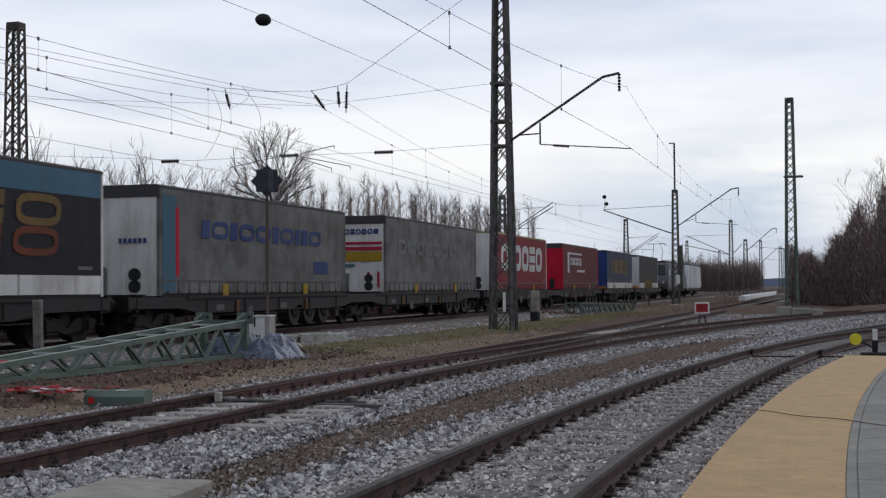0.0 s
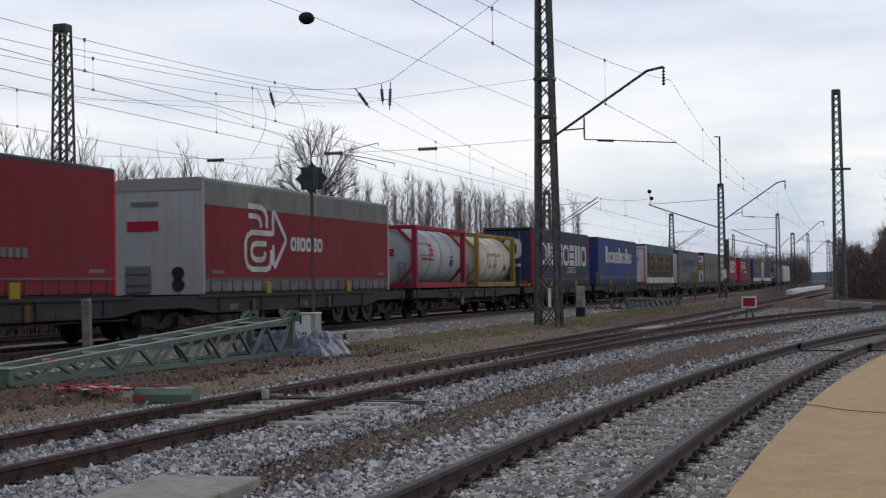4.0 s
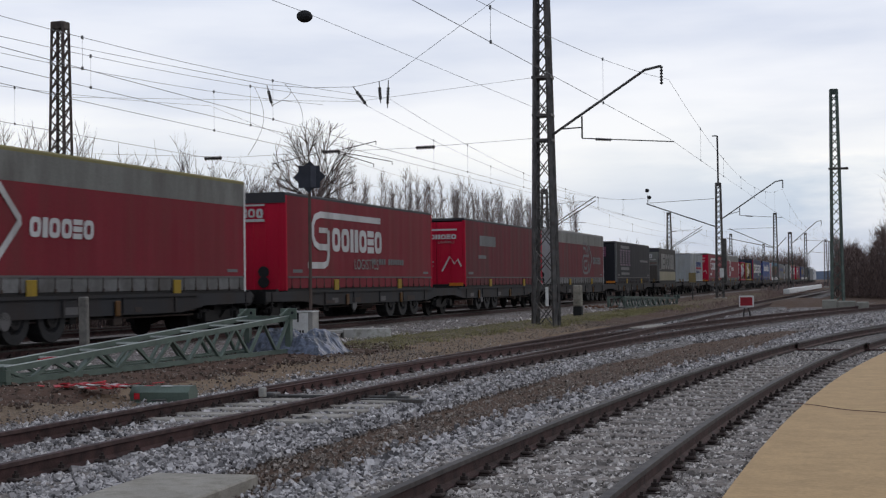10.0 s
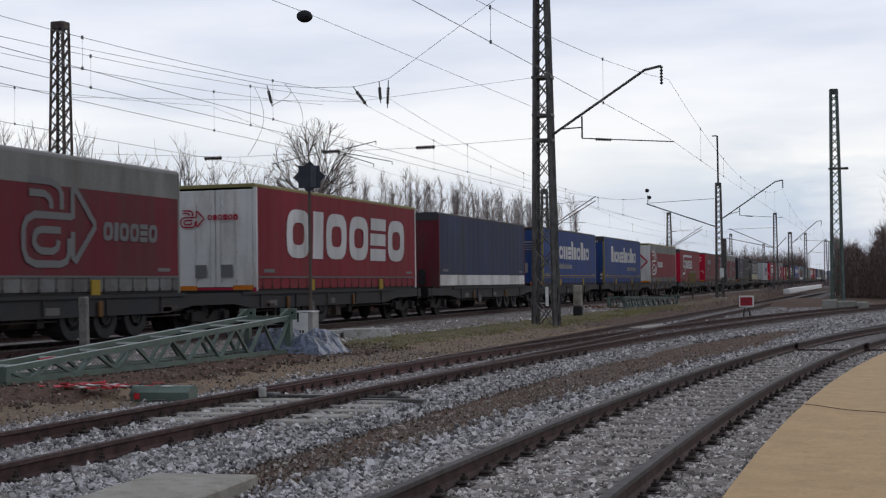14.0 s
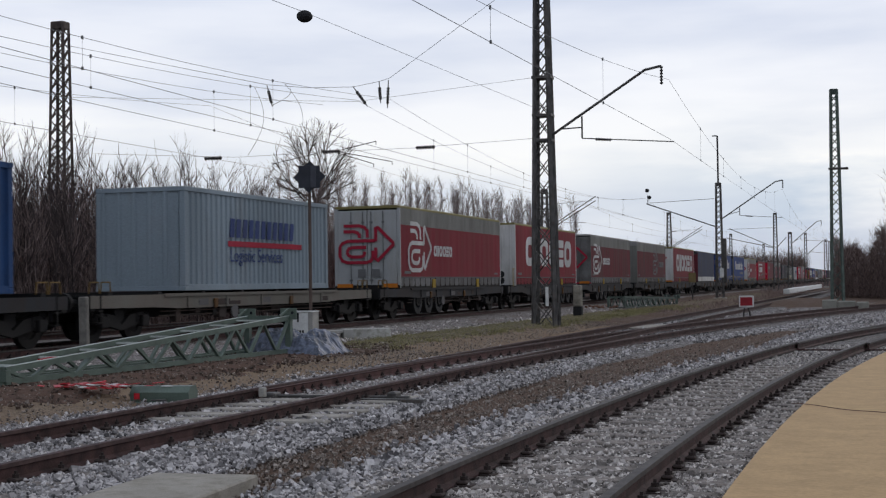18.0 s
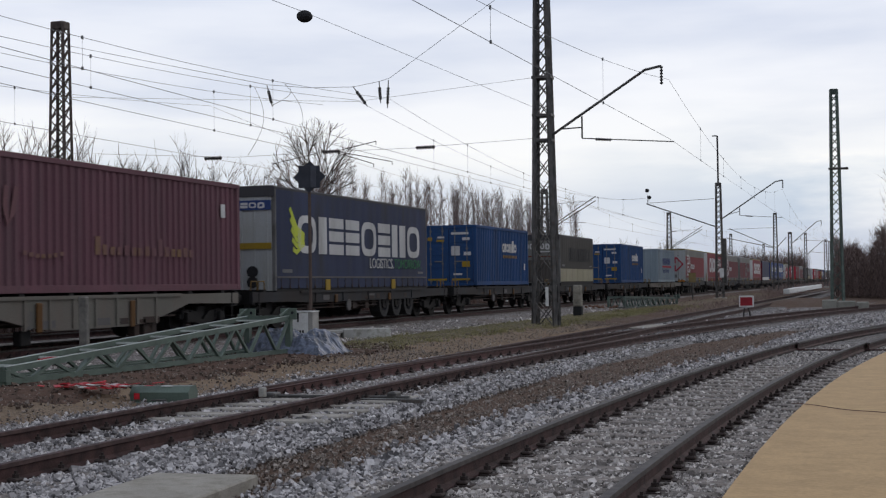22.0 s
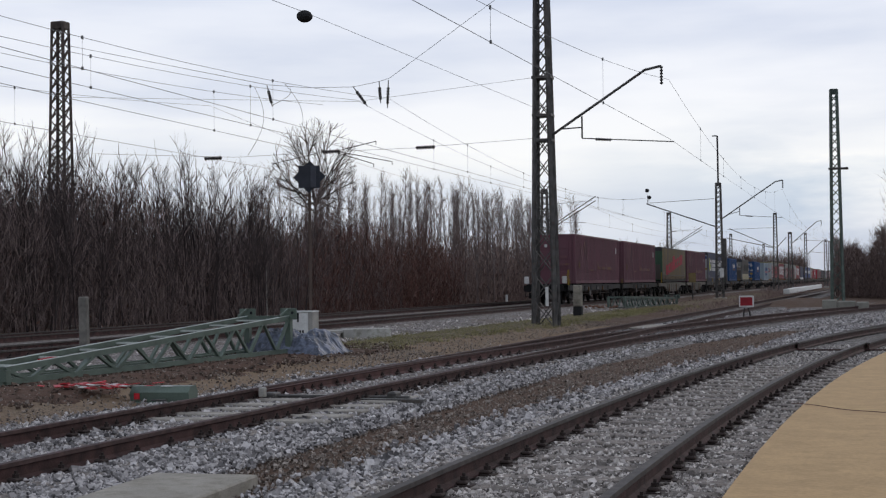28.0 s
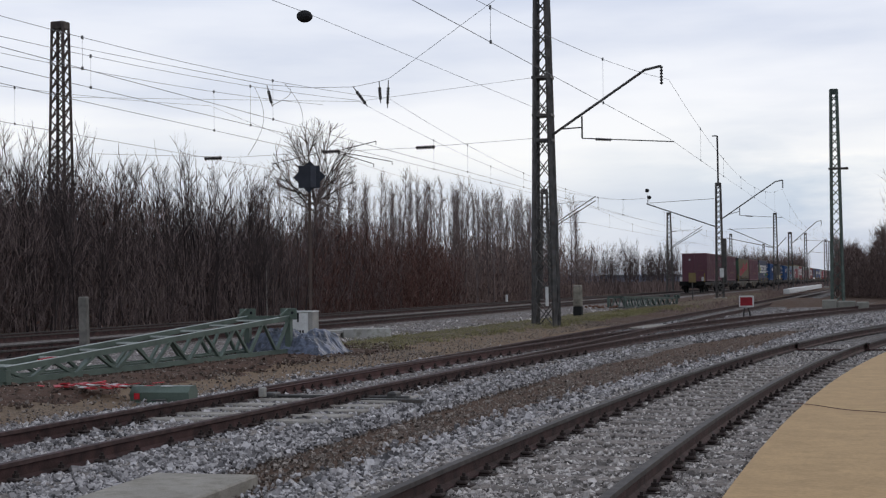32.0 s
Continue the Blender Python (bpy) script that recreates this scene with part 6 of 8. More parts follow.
M_TIMBER = mat("pale_turnout_timber", (0.30, 0.275, 0.24), 0.9, 0, 0.25, 3, 0.4, 40, (0.19, 0.165, 0.14), 0.4)
bm = bmesh.new()
box(bm, -0.30, 0.30, -1.6, 1.6, -0.05, 0.0, 0.01)
ob = part("turnout_slab", bm, M_TIMBER)
ob.matrix_basis = pose(-7.45, 46.8, -0.12, 0, 0, -3.5)
tagged(ob, "pale concrete infill between the diverging rails", "concrete slab")

# green point machine
for y, x0 in ((14.55, -8.9), (15.2, -8.9), (15.85, -8.95), (16.5, -9.0), (17.2, -9.0), (17.9, -9.0)):
    bm = bmesh.new()
    box(bm, x0, x0 + 2.95, y - 0.15, y + 0.15, -0.24, -0.128, 0.015)
    part("long_sleeper", bm, M_TIMBER, turn, "pale weathered timber under the point blades")
pm = thing("point_machine", pose(-9.42, 17.05, -0.16, 0, 0, 8), "grey-green metal point machine box beside the rails", "point machine")
bm = bmesh.new()
prism(bm, [(-0.17, 0.0), (0.17, 0.0), (0.19, 0.13), (0.10, 0.21), (-0.10, 0.21), (-0.19, 0.13)], "x", -0.42, 0.42)
part("cover", bm, M_GREEN, pm)
bm = bmesh.new()
box(bm, -0.46, 0.5, -0.2, 0.2, -0.08, 0.0, 0.01)
part("base_plate", bm, M_GREEN, pm)
bm = bmesh.new()
box(bm, -0.36, -0.28, -0.195, -0.18, 0.04, 0.12)
part("red_lock", bm, M_SIGNRED, pm)
bm = bmesh.new()
box(bm, 0.0, 0.16, -0.12, -0.06, 0.205, 0.215)
part("label_plate", bm, M_WHITE, pm)
bm = bmesh.new()
rod(bm, (-0.1, -0.23, 0.03), (0.12, -0.23, 0.03), 0.012)
part("handle", bm, M_STEEL_DARK, pm)

for x, y, n, a in ((-24.5, 60.0, 0.9, 80), (-24.4, 62.0, 0.75, 95)):
    bm = bmesh.new()
    box(bm, -n / 2, n / 2, -0.07, 0.07, 0, 0.07, 0.01)
    ob = part("timber_offcut", bm, mat("orange_brown_timber", (0.26, 0.14, 0.07), 0.85, 0, 0.3, 4, 0.3))
    ob.matrix_basis = pose(x, y, 0.02, 0, 0, a)
    tagged(ob, "orange-brown timber offcut beside the far track", "timber", "timber offcuts")
for x, y in ((-24.9, 94.0), (-24.9, 117.0)):
    bm = bmesh.new()
    rod(bm, (0, 0, 0), (0, 0, 0.62), 0.10, 8, 0.08)
    ob = part("marker_peg", bm, M_WHITE)
    ob.matrix_basis = pose(x, y, -0.05)
    tagged(ob, "small white marker peg beside the main line", "marker peg", "marker pegs")

# ---- lattice girder lying on the ground ----


def lattice_girder(name, p, q, w0, h0, w1, h1, n, label, rungs=M_GREEN, coat=M_GREEN):
    """Tapered four-legged girder on its side from p to q, with zigzag bracing on every face."""
    p, q = Vector(p), Vector(q)
    d = (q - p).normalized()
    side = Vector((d.y, -d.x, 0))
    t = thing(name, Matrix(), label, "lattice girder")

    def corner(u, s, up):
        w, h = w0 + (w1 - w0) * u, h0 + (h1 - h0) * u
        return p + (q - p) * u + side * (w / 2 * s) + Vector((0, 0, h if up else 0.04))
    for s in (-1, 1):
        for up in (0, 1):
            bm = bmesh.new()
            a, b = corner(0, s, up), corner(1, s, up)
            bar(bm, a, b, 0.05, 0.09)
            if not up:
                bar(bm, a - side * (0.05 * s), b - side * (0.05 * s), 0.10, 0.03)
            part("chord", bm, coat, t)
            if up:
                # thin strip added for the sky's sheen along the chord's top
                bm = bmesh.new()
                bar(bm, a + Vector((0, 0, 0.049)), b + Vector((0, 0, 0.049)), 0.045, 0.012)
                part("edge_strip", bm, rungs, t, "added strip for the sky-lit upper edge")
    for i in range(n):
        u0, um, u1 = i / n, (i + 0.5) / n, (i + 1) / n
        for s in (-1, 1):
            for x, y in ((corner(u0, s, 1), corner(um, s, 0)), (corner(um, s, 0), corner(u1, s, 1))):
                bm = bmesh.new()
                bar(bm, x, y, 0.06, 0.045)
                part("brace", bm, coat, t)
        bm = bmesh.new()
        bar(bm, corner(um, -1, 1), corner(um, 1, 1), 0.045, 0.03)
        part("rung", bm, rungs, t, "pale cross bar")
    for u in (0, 1):
        bm = bmesh.new()
        for s in (-1, 1):
            bar(bm, corner(u, s, 0), corner(u, s, 1), 0.12, 0.12)
        bar(bm, corner(u, -1, 0), corner(u, 1, 0), 0.1, 0.1)
        bar(bm, corner(u, -1, 1), corner(u, 1, 1), 0.1, 0.1)
        part("end_frame", bm, coat, t)
    for s in (-1, 1):
        bm = bmesh.new()
        c = corner(1, s, 1)
        box(bm, c.x - 0.18, c.x + 0.18, c.y - 0.02, c.y + 0.02, c.z - 0.03, c.z + 0.20, 0.008)
        plate = part("flange_plate", bm, coat, t)
        # solid black discs paint the dark inside of the bolt holes
        for k in (-0.09, 0.09):
            bm = bmesh.new()
            rod(bm, (c.x + k, c.y - 0.026, c.z + 0.11), (c.x + k, c.y + 0.026, c.z + 0.11), 0.032, 10)
            part("bolt_hole", bm, M_BLACK, plate)
        bm = bmesh.new()
        bar(bm, c + Vector((0, -0.45, 0.05)), c + Vector((0, -0.02, 0.18)), 0.02, 0.05)
        part("gusset", bm, coat, t)
    return t


# the pale colour of rungs and upper edges paints in light from the sky
gird = lattice_girder("lattice_girder", (-12.45, 17.3, 0.02), (-12.05, 26.2, 0.03), 0.62, 0.21, 0.95, 0.71, 8, "grey-green lattice mast section lying on the ground",
                      mat("sky_lit_green_paint", (0.40, 0.43, 0.40), 0.5))
bm = bmesh.new()
for i in range(3):
    box(bm, -12.20, -12.10, 18.2 + 0.12 * i, 18.30 + 0.12 * i, 0.30 + 0.008 * i, 0.345 + 0.008 * i)
part("warning_tape", bm, M_SIGNRED, gird)
lattice_girder("lattice_girder", (-13.2, 72.5, -0.05), (-11.7, 82.5, -0.05), 0.9, 0.62, 0.6, 0.42, 10, "far grey-green lattice mast section lying beside the track", M_MAST_GREEN, M_MAST_GREEN)
bm = bmesh.new()
for i in range(12):
    a = random.uniform(0, 6.28)
    x, y = -14.6 + 0.5 * (i % 3), 70.5 + 0.4 * i
    rod(bm, (x, y, 0.0), (x + 0.5 * math.cos(a), y + 0.5 * math.sin(a), 0.1), 0.06)
tagged(part("scrap_pile", bm, mat("rusty_scrap", (0.14, 0.07, 0.045), 0.8)), "rusty metal scraps beside the girder", "scrap")

# red and white tape heap
tape = thing("barrier_tape", pose(-10.45, 16.9, -0.06), "crumpled red and white barrier tape on the ground", "barrier tape")
for i in range(44):
    x, y, z = random.gauss(0, 0.36), random.uniform(-0.22, 0.22), random.uniform(0.09, 0.14)
    bm = bmesh.new()
    bar(bm, (x, y, z), (x + random.uniform(0.06, 0.2), y + random.uniform(-0.15, 0.15), z + random.uniform(-0.025, 0.03)), 0.09, 0.008)
    part("tape_fold", bm, M_WHITE if i % 4 == 1 else M_SIGNRED, tape)

# tarpaulin heap
ny, nx = 44, 56
v_, f_ = [], []
for j in range(ny + 1):
    for i in range(nx + 1):
        u, v = i / nx * 2 - 1, j / ny * 2 - 1
        r = max(abs(u), abs(v))
        h = 0.50 * (1 - fall(r, 0.55, 1.0)) * (0.85 + 0.35 * noise.noise((u * 1.6, v * 1.6, 2)))
        h += 0.16 * noise.noise((u * 4, v * 4, 9)) * (1 - r * 0.6) + 0.20 * (0.30 - abs(noise.noise((u * 5, v * 4.5, 4)))) * (1 - r * r) + 0.09 * (0.3 - abs(noise.noise((u * 11, v * 10, 6))))
        v_.append((-11.75 + u * 1.0 + 0.1 * noise.noise((v * 3, u, 1)), 26.9 + v * 1.0, -0.06 + max(0.0, h)))
f_ = [(j * (nx + 1) + i, j * (nx + 1) + i + 1, (j + 1) * (nx + 1) + i + 1, (j + 1) * (nx + 1) + i) for j in range(ny) for i in range(nx)]
tagged(raw("tarpaulin", v_, f_, mat("blue_grey_tarpaulin", (0.115, 0.135, 0.185), 0.38, 0, 0.3, 2.5, 0.2, 12, (0.035, 0.04, 0.05), 0.5)), "crumpled blue-grey tarpaulin over a heap", "tarpaulin")

# ---- signal, boxes, posts ----
sig = thing("shunting_signal", pose(-13.97, 33.0, -0.05), "dark star-shaped signal boards on a rusty post", "signal")
bm = bmesh.new()
rod(bm, (0, 0, 0), (0, 0, 4.3), 0.045, 8)
part("post", bm, mat("rusty_post", (0.085, 0.06, 0.05), 0.8), sig)
M_BOARD = mat("dark_signal_board", (0.022, 0.025, 0.034), 0.5, 0, 0.2, 3, 0.05)
# lighter copy of the board colour, painted for the brighter right facet
M_BOARD2 = mat("lit_facet_signal_board", (0.045, 0.048, 0.062), 0.5, 0, 0.2, 3, 0.05)
for k, (x0, x1, r, w, m_) in enumerate(((-0.29, 0.29, 45, 0.29, M_BOARD), (-0.275, 0.275, 0, 0.275, M_BOARD), (0.03, 0.17, 0, 0.26, M_BOARD2))):
    bm = bmesh.new()
    box(bm, x0, x1, -0.012, 0.012, -w, w, 0.005)
    b_ = part("signal_board", bm, m_, sig)
    b_.matrix_basis = pose(0, 0, 4.26, 0, 0, 22) @ pose(0, (-0.06, -0.09, -0.12)[k], 0, 0, r, 0) @ Matrix.Diagonal((1, 1, 1.06, 1))
cab = thing("cable_cabinet", pose(-14.06, 32.7, -0.05), "white metal cable cabinet beside the signal post", "cabinet")
bm = bmesh.new()
box(bm, -0.34, 0.22, -0.2, 0.2, 0, 0.78, 0.02)
part("body", bm, M_WHITE, cab)
bm = bmesh.new()
box(bm, -0.37, 0.36, -0.23, 0.23, 0.78, 0.81, 0.008)
part("lid", bm, M_WHITE, cab)
bm = bmesh.new()
box(bm, 0.222, 0.35, -0.2, 0.2, 0.0, 0.775, 0.01)
part("side_post", bm, mat("grey_wood_post", (0.30, 0.285, 0.26), 0.9), cab)
bm = bmesh.new()
box(bm, -0.08, -0.03, -0.206, -0.2, 0.52, 0.76)
part("slot", bm, M_BLACK, cab)
bm = bmesh.new()
for i in range(4):
    box(bm, -0.17 + 0.075 * i, -0.12 + 0.075 * i, -0.206, -0.2, 0.22, 0.32)
part("marking", bm, M_STEEL_DARK, cab)

tr = thing("cable_trough", pose(-13.3, 35.2, -0.08, 0, 0, 30), "pale concrete cable trough block on the grass", "cable trough")
bm = bmesh.new()
box(bm, -0.65, 0.65, -0.3, 0.3, 0, 0.30, 0.02)
part("trough", bm, M_CONCRETE, tr)
bm = bmesh.new()
box(bm, -1.2, -0.66, -0.25, 0.25, 0.2, 0.27, 0.01)
part("lid", bm, M_CONCRETE, tr)


def plain_post(name, x, y, z, w, h, material, label, category):
    bm = bmesh.new()
    box(bm, -w / 2, w / 2, -w / 2, w / 2, 0, h, w * 0.12)
    ob = part(name, bm, material)
    ob.matrix_basis = pose(x, y, z, 0.6, -0.8, 10)
    return tagged(ob, label, category)


plain_post("concrete_post", -14.47, 23.15, -0.15, 0.16, 1.40, mat("grey_lichen_concrete", (0.15, 0.14, 0.125), 0.9, 0, 0.25, 6, 0.4, 60), "weathered grey concrete post beside the main line", "post")
mk = thing("kilometre_stone", pose(-11.8, 56.0, -0.1), "pale marker stone with a black painted foot", "marker stone")
bm = bmesh.new()
box(bm, -0.17, 0.17, -0.16, 0.16, 0.5, 1.38, 0.04)
part("stone", bm, mat("pale_worn_stone", (0.21, 0.19, 0.155), 0.9, 0, 0.3, 4, 0.4), mk)
bm = bmesh.new()
box(bm, -0.18, 0.18, -0.17, 0.17, 0, 0.5, 0.03)
part("foot", bm, M_BLACK, mk)

red = thing("stop_board", pose(-5.35, 60.0, -0.2), "red rectangular stop board with a white border", "stop sign")
bm = bmesh.new()
box(bm, -0.31, 0.31, -0.02, 0.02, 0.44, 0.92, 0.01)
part("border", bm, M_WHITE, red)
bm = bmesh.new()
box(bm, -0.255, 0.255, -0.032, -0.02, 0.50, 0.86)
part("board", bm, mat("dark_red_enamel", (0.26, 0.012, 0.02), 0.5), red)
for s in (-1, 1):
    bm = bmesh.new()
    bar(bm, (s * 0.08, 0.0, 0.42), (s * 0.16, 0.15, 0.0), 0.05, 0.05)
    part("leg", bm, M_STEEL_DARK, red)

sp_ = thing("signal_plate", pose(-13.9, 109.5, -0.1), "small faded yellow plate on a thin post", "sign")
bm = bmesh.new()
rod(bm, (0, 0, 0), (0, 0, 1.4), 0.05)
part("post", bm, M_STEEL_DARK, sp_)
bm = bmesh.new()
box(bm, -0.28, 0.28, -0.05, -0.02, 1.35, 2.1)
part("plate", bm, mat("faded_yellow_plate", (0.18, 0.13, 0.055), 0.6), sp_)

lev = thing("point_lever", pose(0.88, 31.0, -0.12), "black hand point lever with yellow weight and white plate", "point lever")
bm = bmesh.new()
box(bm, -0.3, 0.3, -0.2, 0.2, 0, 0.08, 0.02)
box(bm, -0.06, 0.06, -0.06, 0.06, 0.08, 0.34, 0.015)
part("stand", bm, M_BLACK, lev)
bm = bmesh.new()
rod(bm, (0, 0, 0.16), (-0.40, 0, 0.36), 0.02)
part("lever_arm", bm, M_BLACK, lev)
bm = bmesh.new()
rod(bm, (-0.40, -0.06, 0.36), (-0.40, 0.06, 0.36), 0.125, 20)
part("weight", bm, mat("bright_yellow_paint", (0.62, 0.52, 0.03), 0.5), lev, "bright yellow round weight")
bm = bmesh.new()
box(bm, -0.05, 0.05, -0.07, -0.04, 0.34, 0.58)
part("plate", bm, M_WHITE, lev)
bm = bmesh.new()
rod(bm, (-1.7, 31.0, -0.14), (0.8, 31.0, -0.14), 0.018)
tagged(part("point_rodding", bm, M_RAIL), "rusty point rod across the siding", "rod")

tw = thing("low_wall", pose(-8.6, 140, -0.1, 0, 0, 0.3), "long low whitewashed concrete wall by the tracks", "wall")
for i in range(12):
    bm = bmesh.new()
    box(bm, -0.3, 0.3, i * 8.0, i * 8.0 + 7.9, 0, 0.52 + 0.03 * (i % 3), 0.03)
    part("wall_block", bm, M_WHITE, tw)

bb = thing("mast_footing", pose(-1.95, 73.2, -0.3), "grey concrete footing blocks under the mast", "footing")
for x0, x1, d in ((-0.75, -0.05, 0.62), (0.0, 0.85, 0.55), (0.9, 1.5, 0.5)):
    bm = bmesh.new()
    box(bm, x0, x1, -0.8, 0.8, 0, d, 0.03)
    part("block", bm, M_PAVER, bb)


def mound(name, cx, cy, rx, ry, h, material, label):
    v, f = lattice([i / 10 - 1 for i in range(21)], [i / 10 - 1 for i in range(21)], lambda a, b: 0)
    out = []
    for a, b, _ in v:
        k = max(0, 1 - a * a) * max(0, 1 - b * b)
        out.append((cx + a * rx, cy + b * ry, -0.3 + h * k ** 0.8 * (1 + 0.5 * noise.noise((a * 2, b * 2, cx)))))
    return tagged(raw(name, out, f, material, None, True), label, "earth mound", kind="structure")


mound("earth_mound", 3.4, 86, 4.5, 5, 0.55, M_SOIL, "brown earth mound beside the branch track")
mound("earth_mound", -4.5, 88, 3.0, 8, 0.5, M_SOIL, "low earth bank between the tracks")


def patch(name, cx, cy, rx, ry, lift, material, label, category):
    """Thin uneven layer of other soil that follows the ground, with a ragged rim."""
    nu, nv = 34, max(30, int(ry * 14))
    v, f = lattice([i / nu * 2 - 1 for i in range(nu + 1)], [i / nv * 2 - 1 for i in range(nv + 1)], lambda a, b: 0)
    out = []
    for a, b, _ in v:
        x, y_ = cx + a * rx, cy + b * ry
        rim = 1 - max(abs(a), abs(b) ** 3) + 0.35 * noise.noise((x * 0.9, y_ * 0.9, 4)) + 0.22 * noise.noise((x * 3, y_ * 3, 8)) + 0.12 * noise.noise((x * 8, y_ * 8, 2))
        out.append((x, y_, ground_z(x, y_) + min(lift, (rim - 0.22) * 0.25) + 0.02 * noise.noise((x * 2.5, y_ * 2.5, 0)) * (rim > 0.3)))
    return tagged(raw(name, out, f, material, None, True), label, category, kind="structure")


M_SAND = stone_mat("sandy_soil", (0.27, 0.205, 0.15), (0.12, 0.085, 0.06), (0.185, 0.13, 0.088), 30.0, 0.30, 0.5)
M_DUG = stone_mat("dug_earth", (0.135, 0.086, 0.066), (0.057, 0.035, 0.027), (0.088, 0.052, 0.038), 12.0, 0.25, 1.0)
M_TURF = stone_mat("thin_turf", (0.19, 0.155, 0.092), (0.068, 0.058, 0.032), (0.125, 0.104, 0.056), 30.0, 0.2, 0.8)
patch("sandy_ground", -10.3, 31, 1.3, 21, 0.06, M_SAND, "sandy trodden earth beside the rails", "soil")
patch("dug_ground", -11.5, 22.0, 1.7, 9.0, 0.10, M_DUG, "dark brown dug earth round the girder", "soil")
patch("gravel_ground", -14.4, 52, 1.9, 42, 0.09, M_BALLAST_FAR, "grey stone shoulder of the main line", "gravel")
patch("turf_ground", -11.7, 47, 1.35, 20, 0.095, M_TURF, "thin yellow-green turf beside the main line", "turf")
M_DEADTURF = stone_mat("withered_turf", (0.19, 0.145, 0.095), (0.075, 0.055, 0.038), (0.125, 0.095, 0.06), 22.0, 0.25, 0.8)
patch("gravel_ground", -1.8, 70, 3.4, 26, 0.05, M_BALLAST_FAR, "grey gravel between the diverging curves", "gravel")
patch("turf_ground", -10.5, 110, 2.6, 40, 0.085, M_DEADTURF, "thin brownish turf between the tracks", "turf")

def rubble(x0, x1, y0, y1):
    def spread(rng, n):
        x, y_ = rng.uniform(x0, x1, n), rng.uniform(y0, y1, n)
        z = np.array([ground_z(a, b) for a, b in zip(x, y_)])
        return np.stack([x, y_, z + 0.085 + rng.uniform(-0.02, 0.02, n)], 1)
    return spread


M_CLOD = island_mat("earth_clods", (0.035, 0.024, 0.019), (0.14, 0.098, 0.075))
stones("rubble", 5000, rubble(-13.2, -9.3, 13, 30), 0.018, M_RUBBLE, "scattered small stones on dug earth", 21, True)
stones("earth_clods", 2500, rubble(-12.9, -10.4, 14, 31), 0.035, M_CLOD, "dark crumbly clods of dug earth", 22, True)
stones("rubble", 5000, rubble(-11.6, -9.2, 26, 52), 0.016, M_RUBBLE, "small stones on the sandy strip", 23, True)

# ---- overhead line masts ----


def mast(x, y, z, h, w0, w1, material, label, panels, base=True, leg=0.10):
    """Tapered lattice mast: four legs, crossed bars on each face, head plate."""
    t = thing("catenary_mast", pose(x, y, z), label, "catenary mast", "overhead line masts")

    def at(u, sx, sy):
        w = w0 + (w1 - w0) * u
        return Vector((sx * w / 2, sy * w * 0.42, h * u))
    for sx in (-1, 1):
        for sy in (-1, 1):
            bm = bmesh.new()
            bar(bm, at(0, sx, sy), at(1, sx, sy), leg, 0.09)
            part("leg", bm, material, t)
    us = [0.0]
    while us[-1] < 1:
        us.append(min(1.0, us[-1] + (w0 + (w1 - w0) * us[-1]) * panels / h))
    for f, face in enumerate((((-1, -1), (1, -1)), ((-1, 1), (1, 1)), ((-1, -1), (-1, 1)), ((1, -1), (1, 1)))):
        for a, b in zip(us, us[1:]):
            (p, q), (r, s) = face
            for c, d in ((at(a, p, q), at(b, r, s)), (at(a, r, s), at(b, p, q))):
                bm = bmesh.new()
                bar(bm, c, d, 0.055, 0.03)
                part("lattice_bar", bm, material, t)
                if f > 1:
                    break
    bm = bmesh.new()
    box(bm, -w1 / 2 - 0.04, w1 / 2 + 0.04, -w1 * 0.5, w1 * 0.5, h - 0.25, h + 0.03, 0.02)
    part("head_plate", bm, material, t)
    if base:
        bm = bmesh.new()
        box(bm, -w0 / 2 - 0.2, w0 / 2 + 0.2, -w0 / 2 - 0.15, w0 / 2 + 0.15, -0.4, 0.05, 0.03)
        part("footing", bm, M_CONCRETE, t)
    return t


def insulator(bm, a, b, r=0.055):
    a, b = Vector(a), Vector(b)
    n = 6
    rod(bm, a, b, r * 0.5, 6)
    for i in range(n):
        p = a + (b - a) * ((i + 0.5) / n)
        d = (b - a).normalized() * 0.025
        rod(bm, p - d, p + d, r, 8)


def cantilever(t, root, tip, drop, reach, foot=None):
    """Sloping tube arm with hanger insulator and a register arm, in the mast's space."""
    bm = bmesh.new()
    a, b = Vector(root), Vector(tip)
    d = 1 if b.x > a.x else -1
    k = b - Vector((0.55 * d, 0, 0.10))
    rod(bm, a, k, 0.045, 8)
    rod(bm, k, b, 0.045, 8)
    part("cantilever_tube", bm, M_STEEL_DARK, t)
    bm = bmesh.new()
    insulator(bm, b, b - Vector((0, 0, 0.62)))
    part("hanger_insulator", bm, M_INSUL, t)
    mid = a + (b - a) * 0.30
    low = Vector((mid.x, mid.y, drop))
    bm = bmesh.new()
    rod(bm, mid, low, 0.03)
    rod(bm, Vector((mid.x, mid.y, (mid.z + low.z) / 2)), a + (b - a) * 0.12, 0.025)
    rod(bm, low, low + (Vector((reach, a.y, drop - 0.25)) - low), 0.02)
    part("register_arm", bm, M_STEEL_DARK, t)
    bm = bmesh.new()
    insulator(bm, low + Vector((0.45 * d, 0, -0.05)), low + Vector((1.0 * d, 0, -0.10)), 0.05)
    part("insulator", bm, M_INSUL, t)


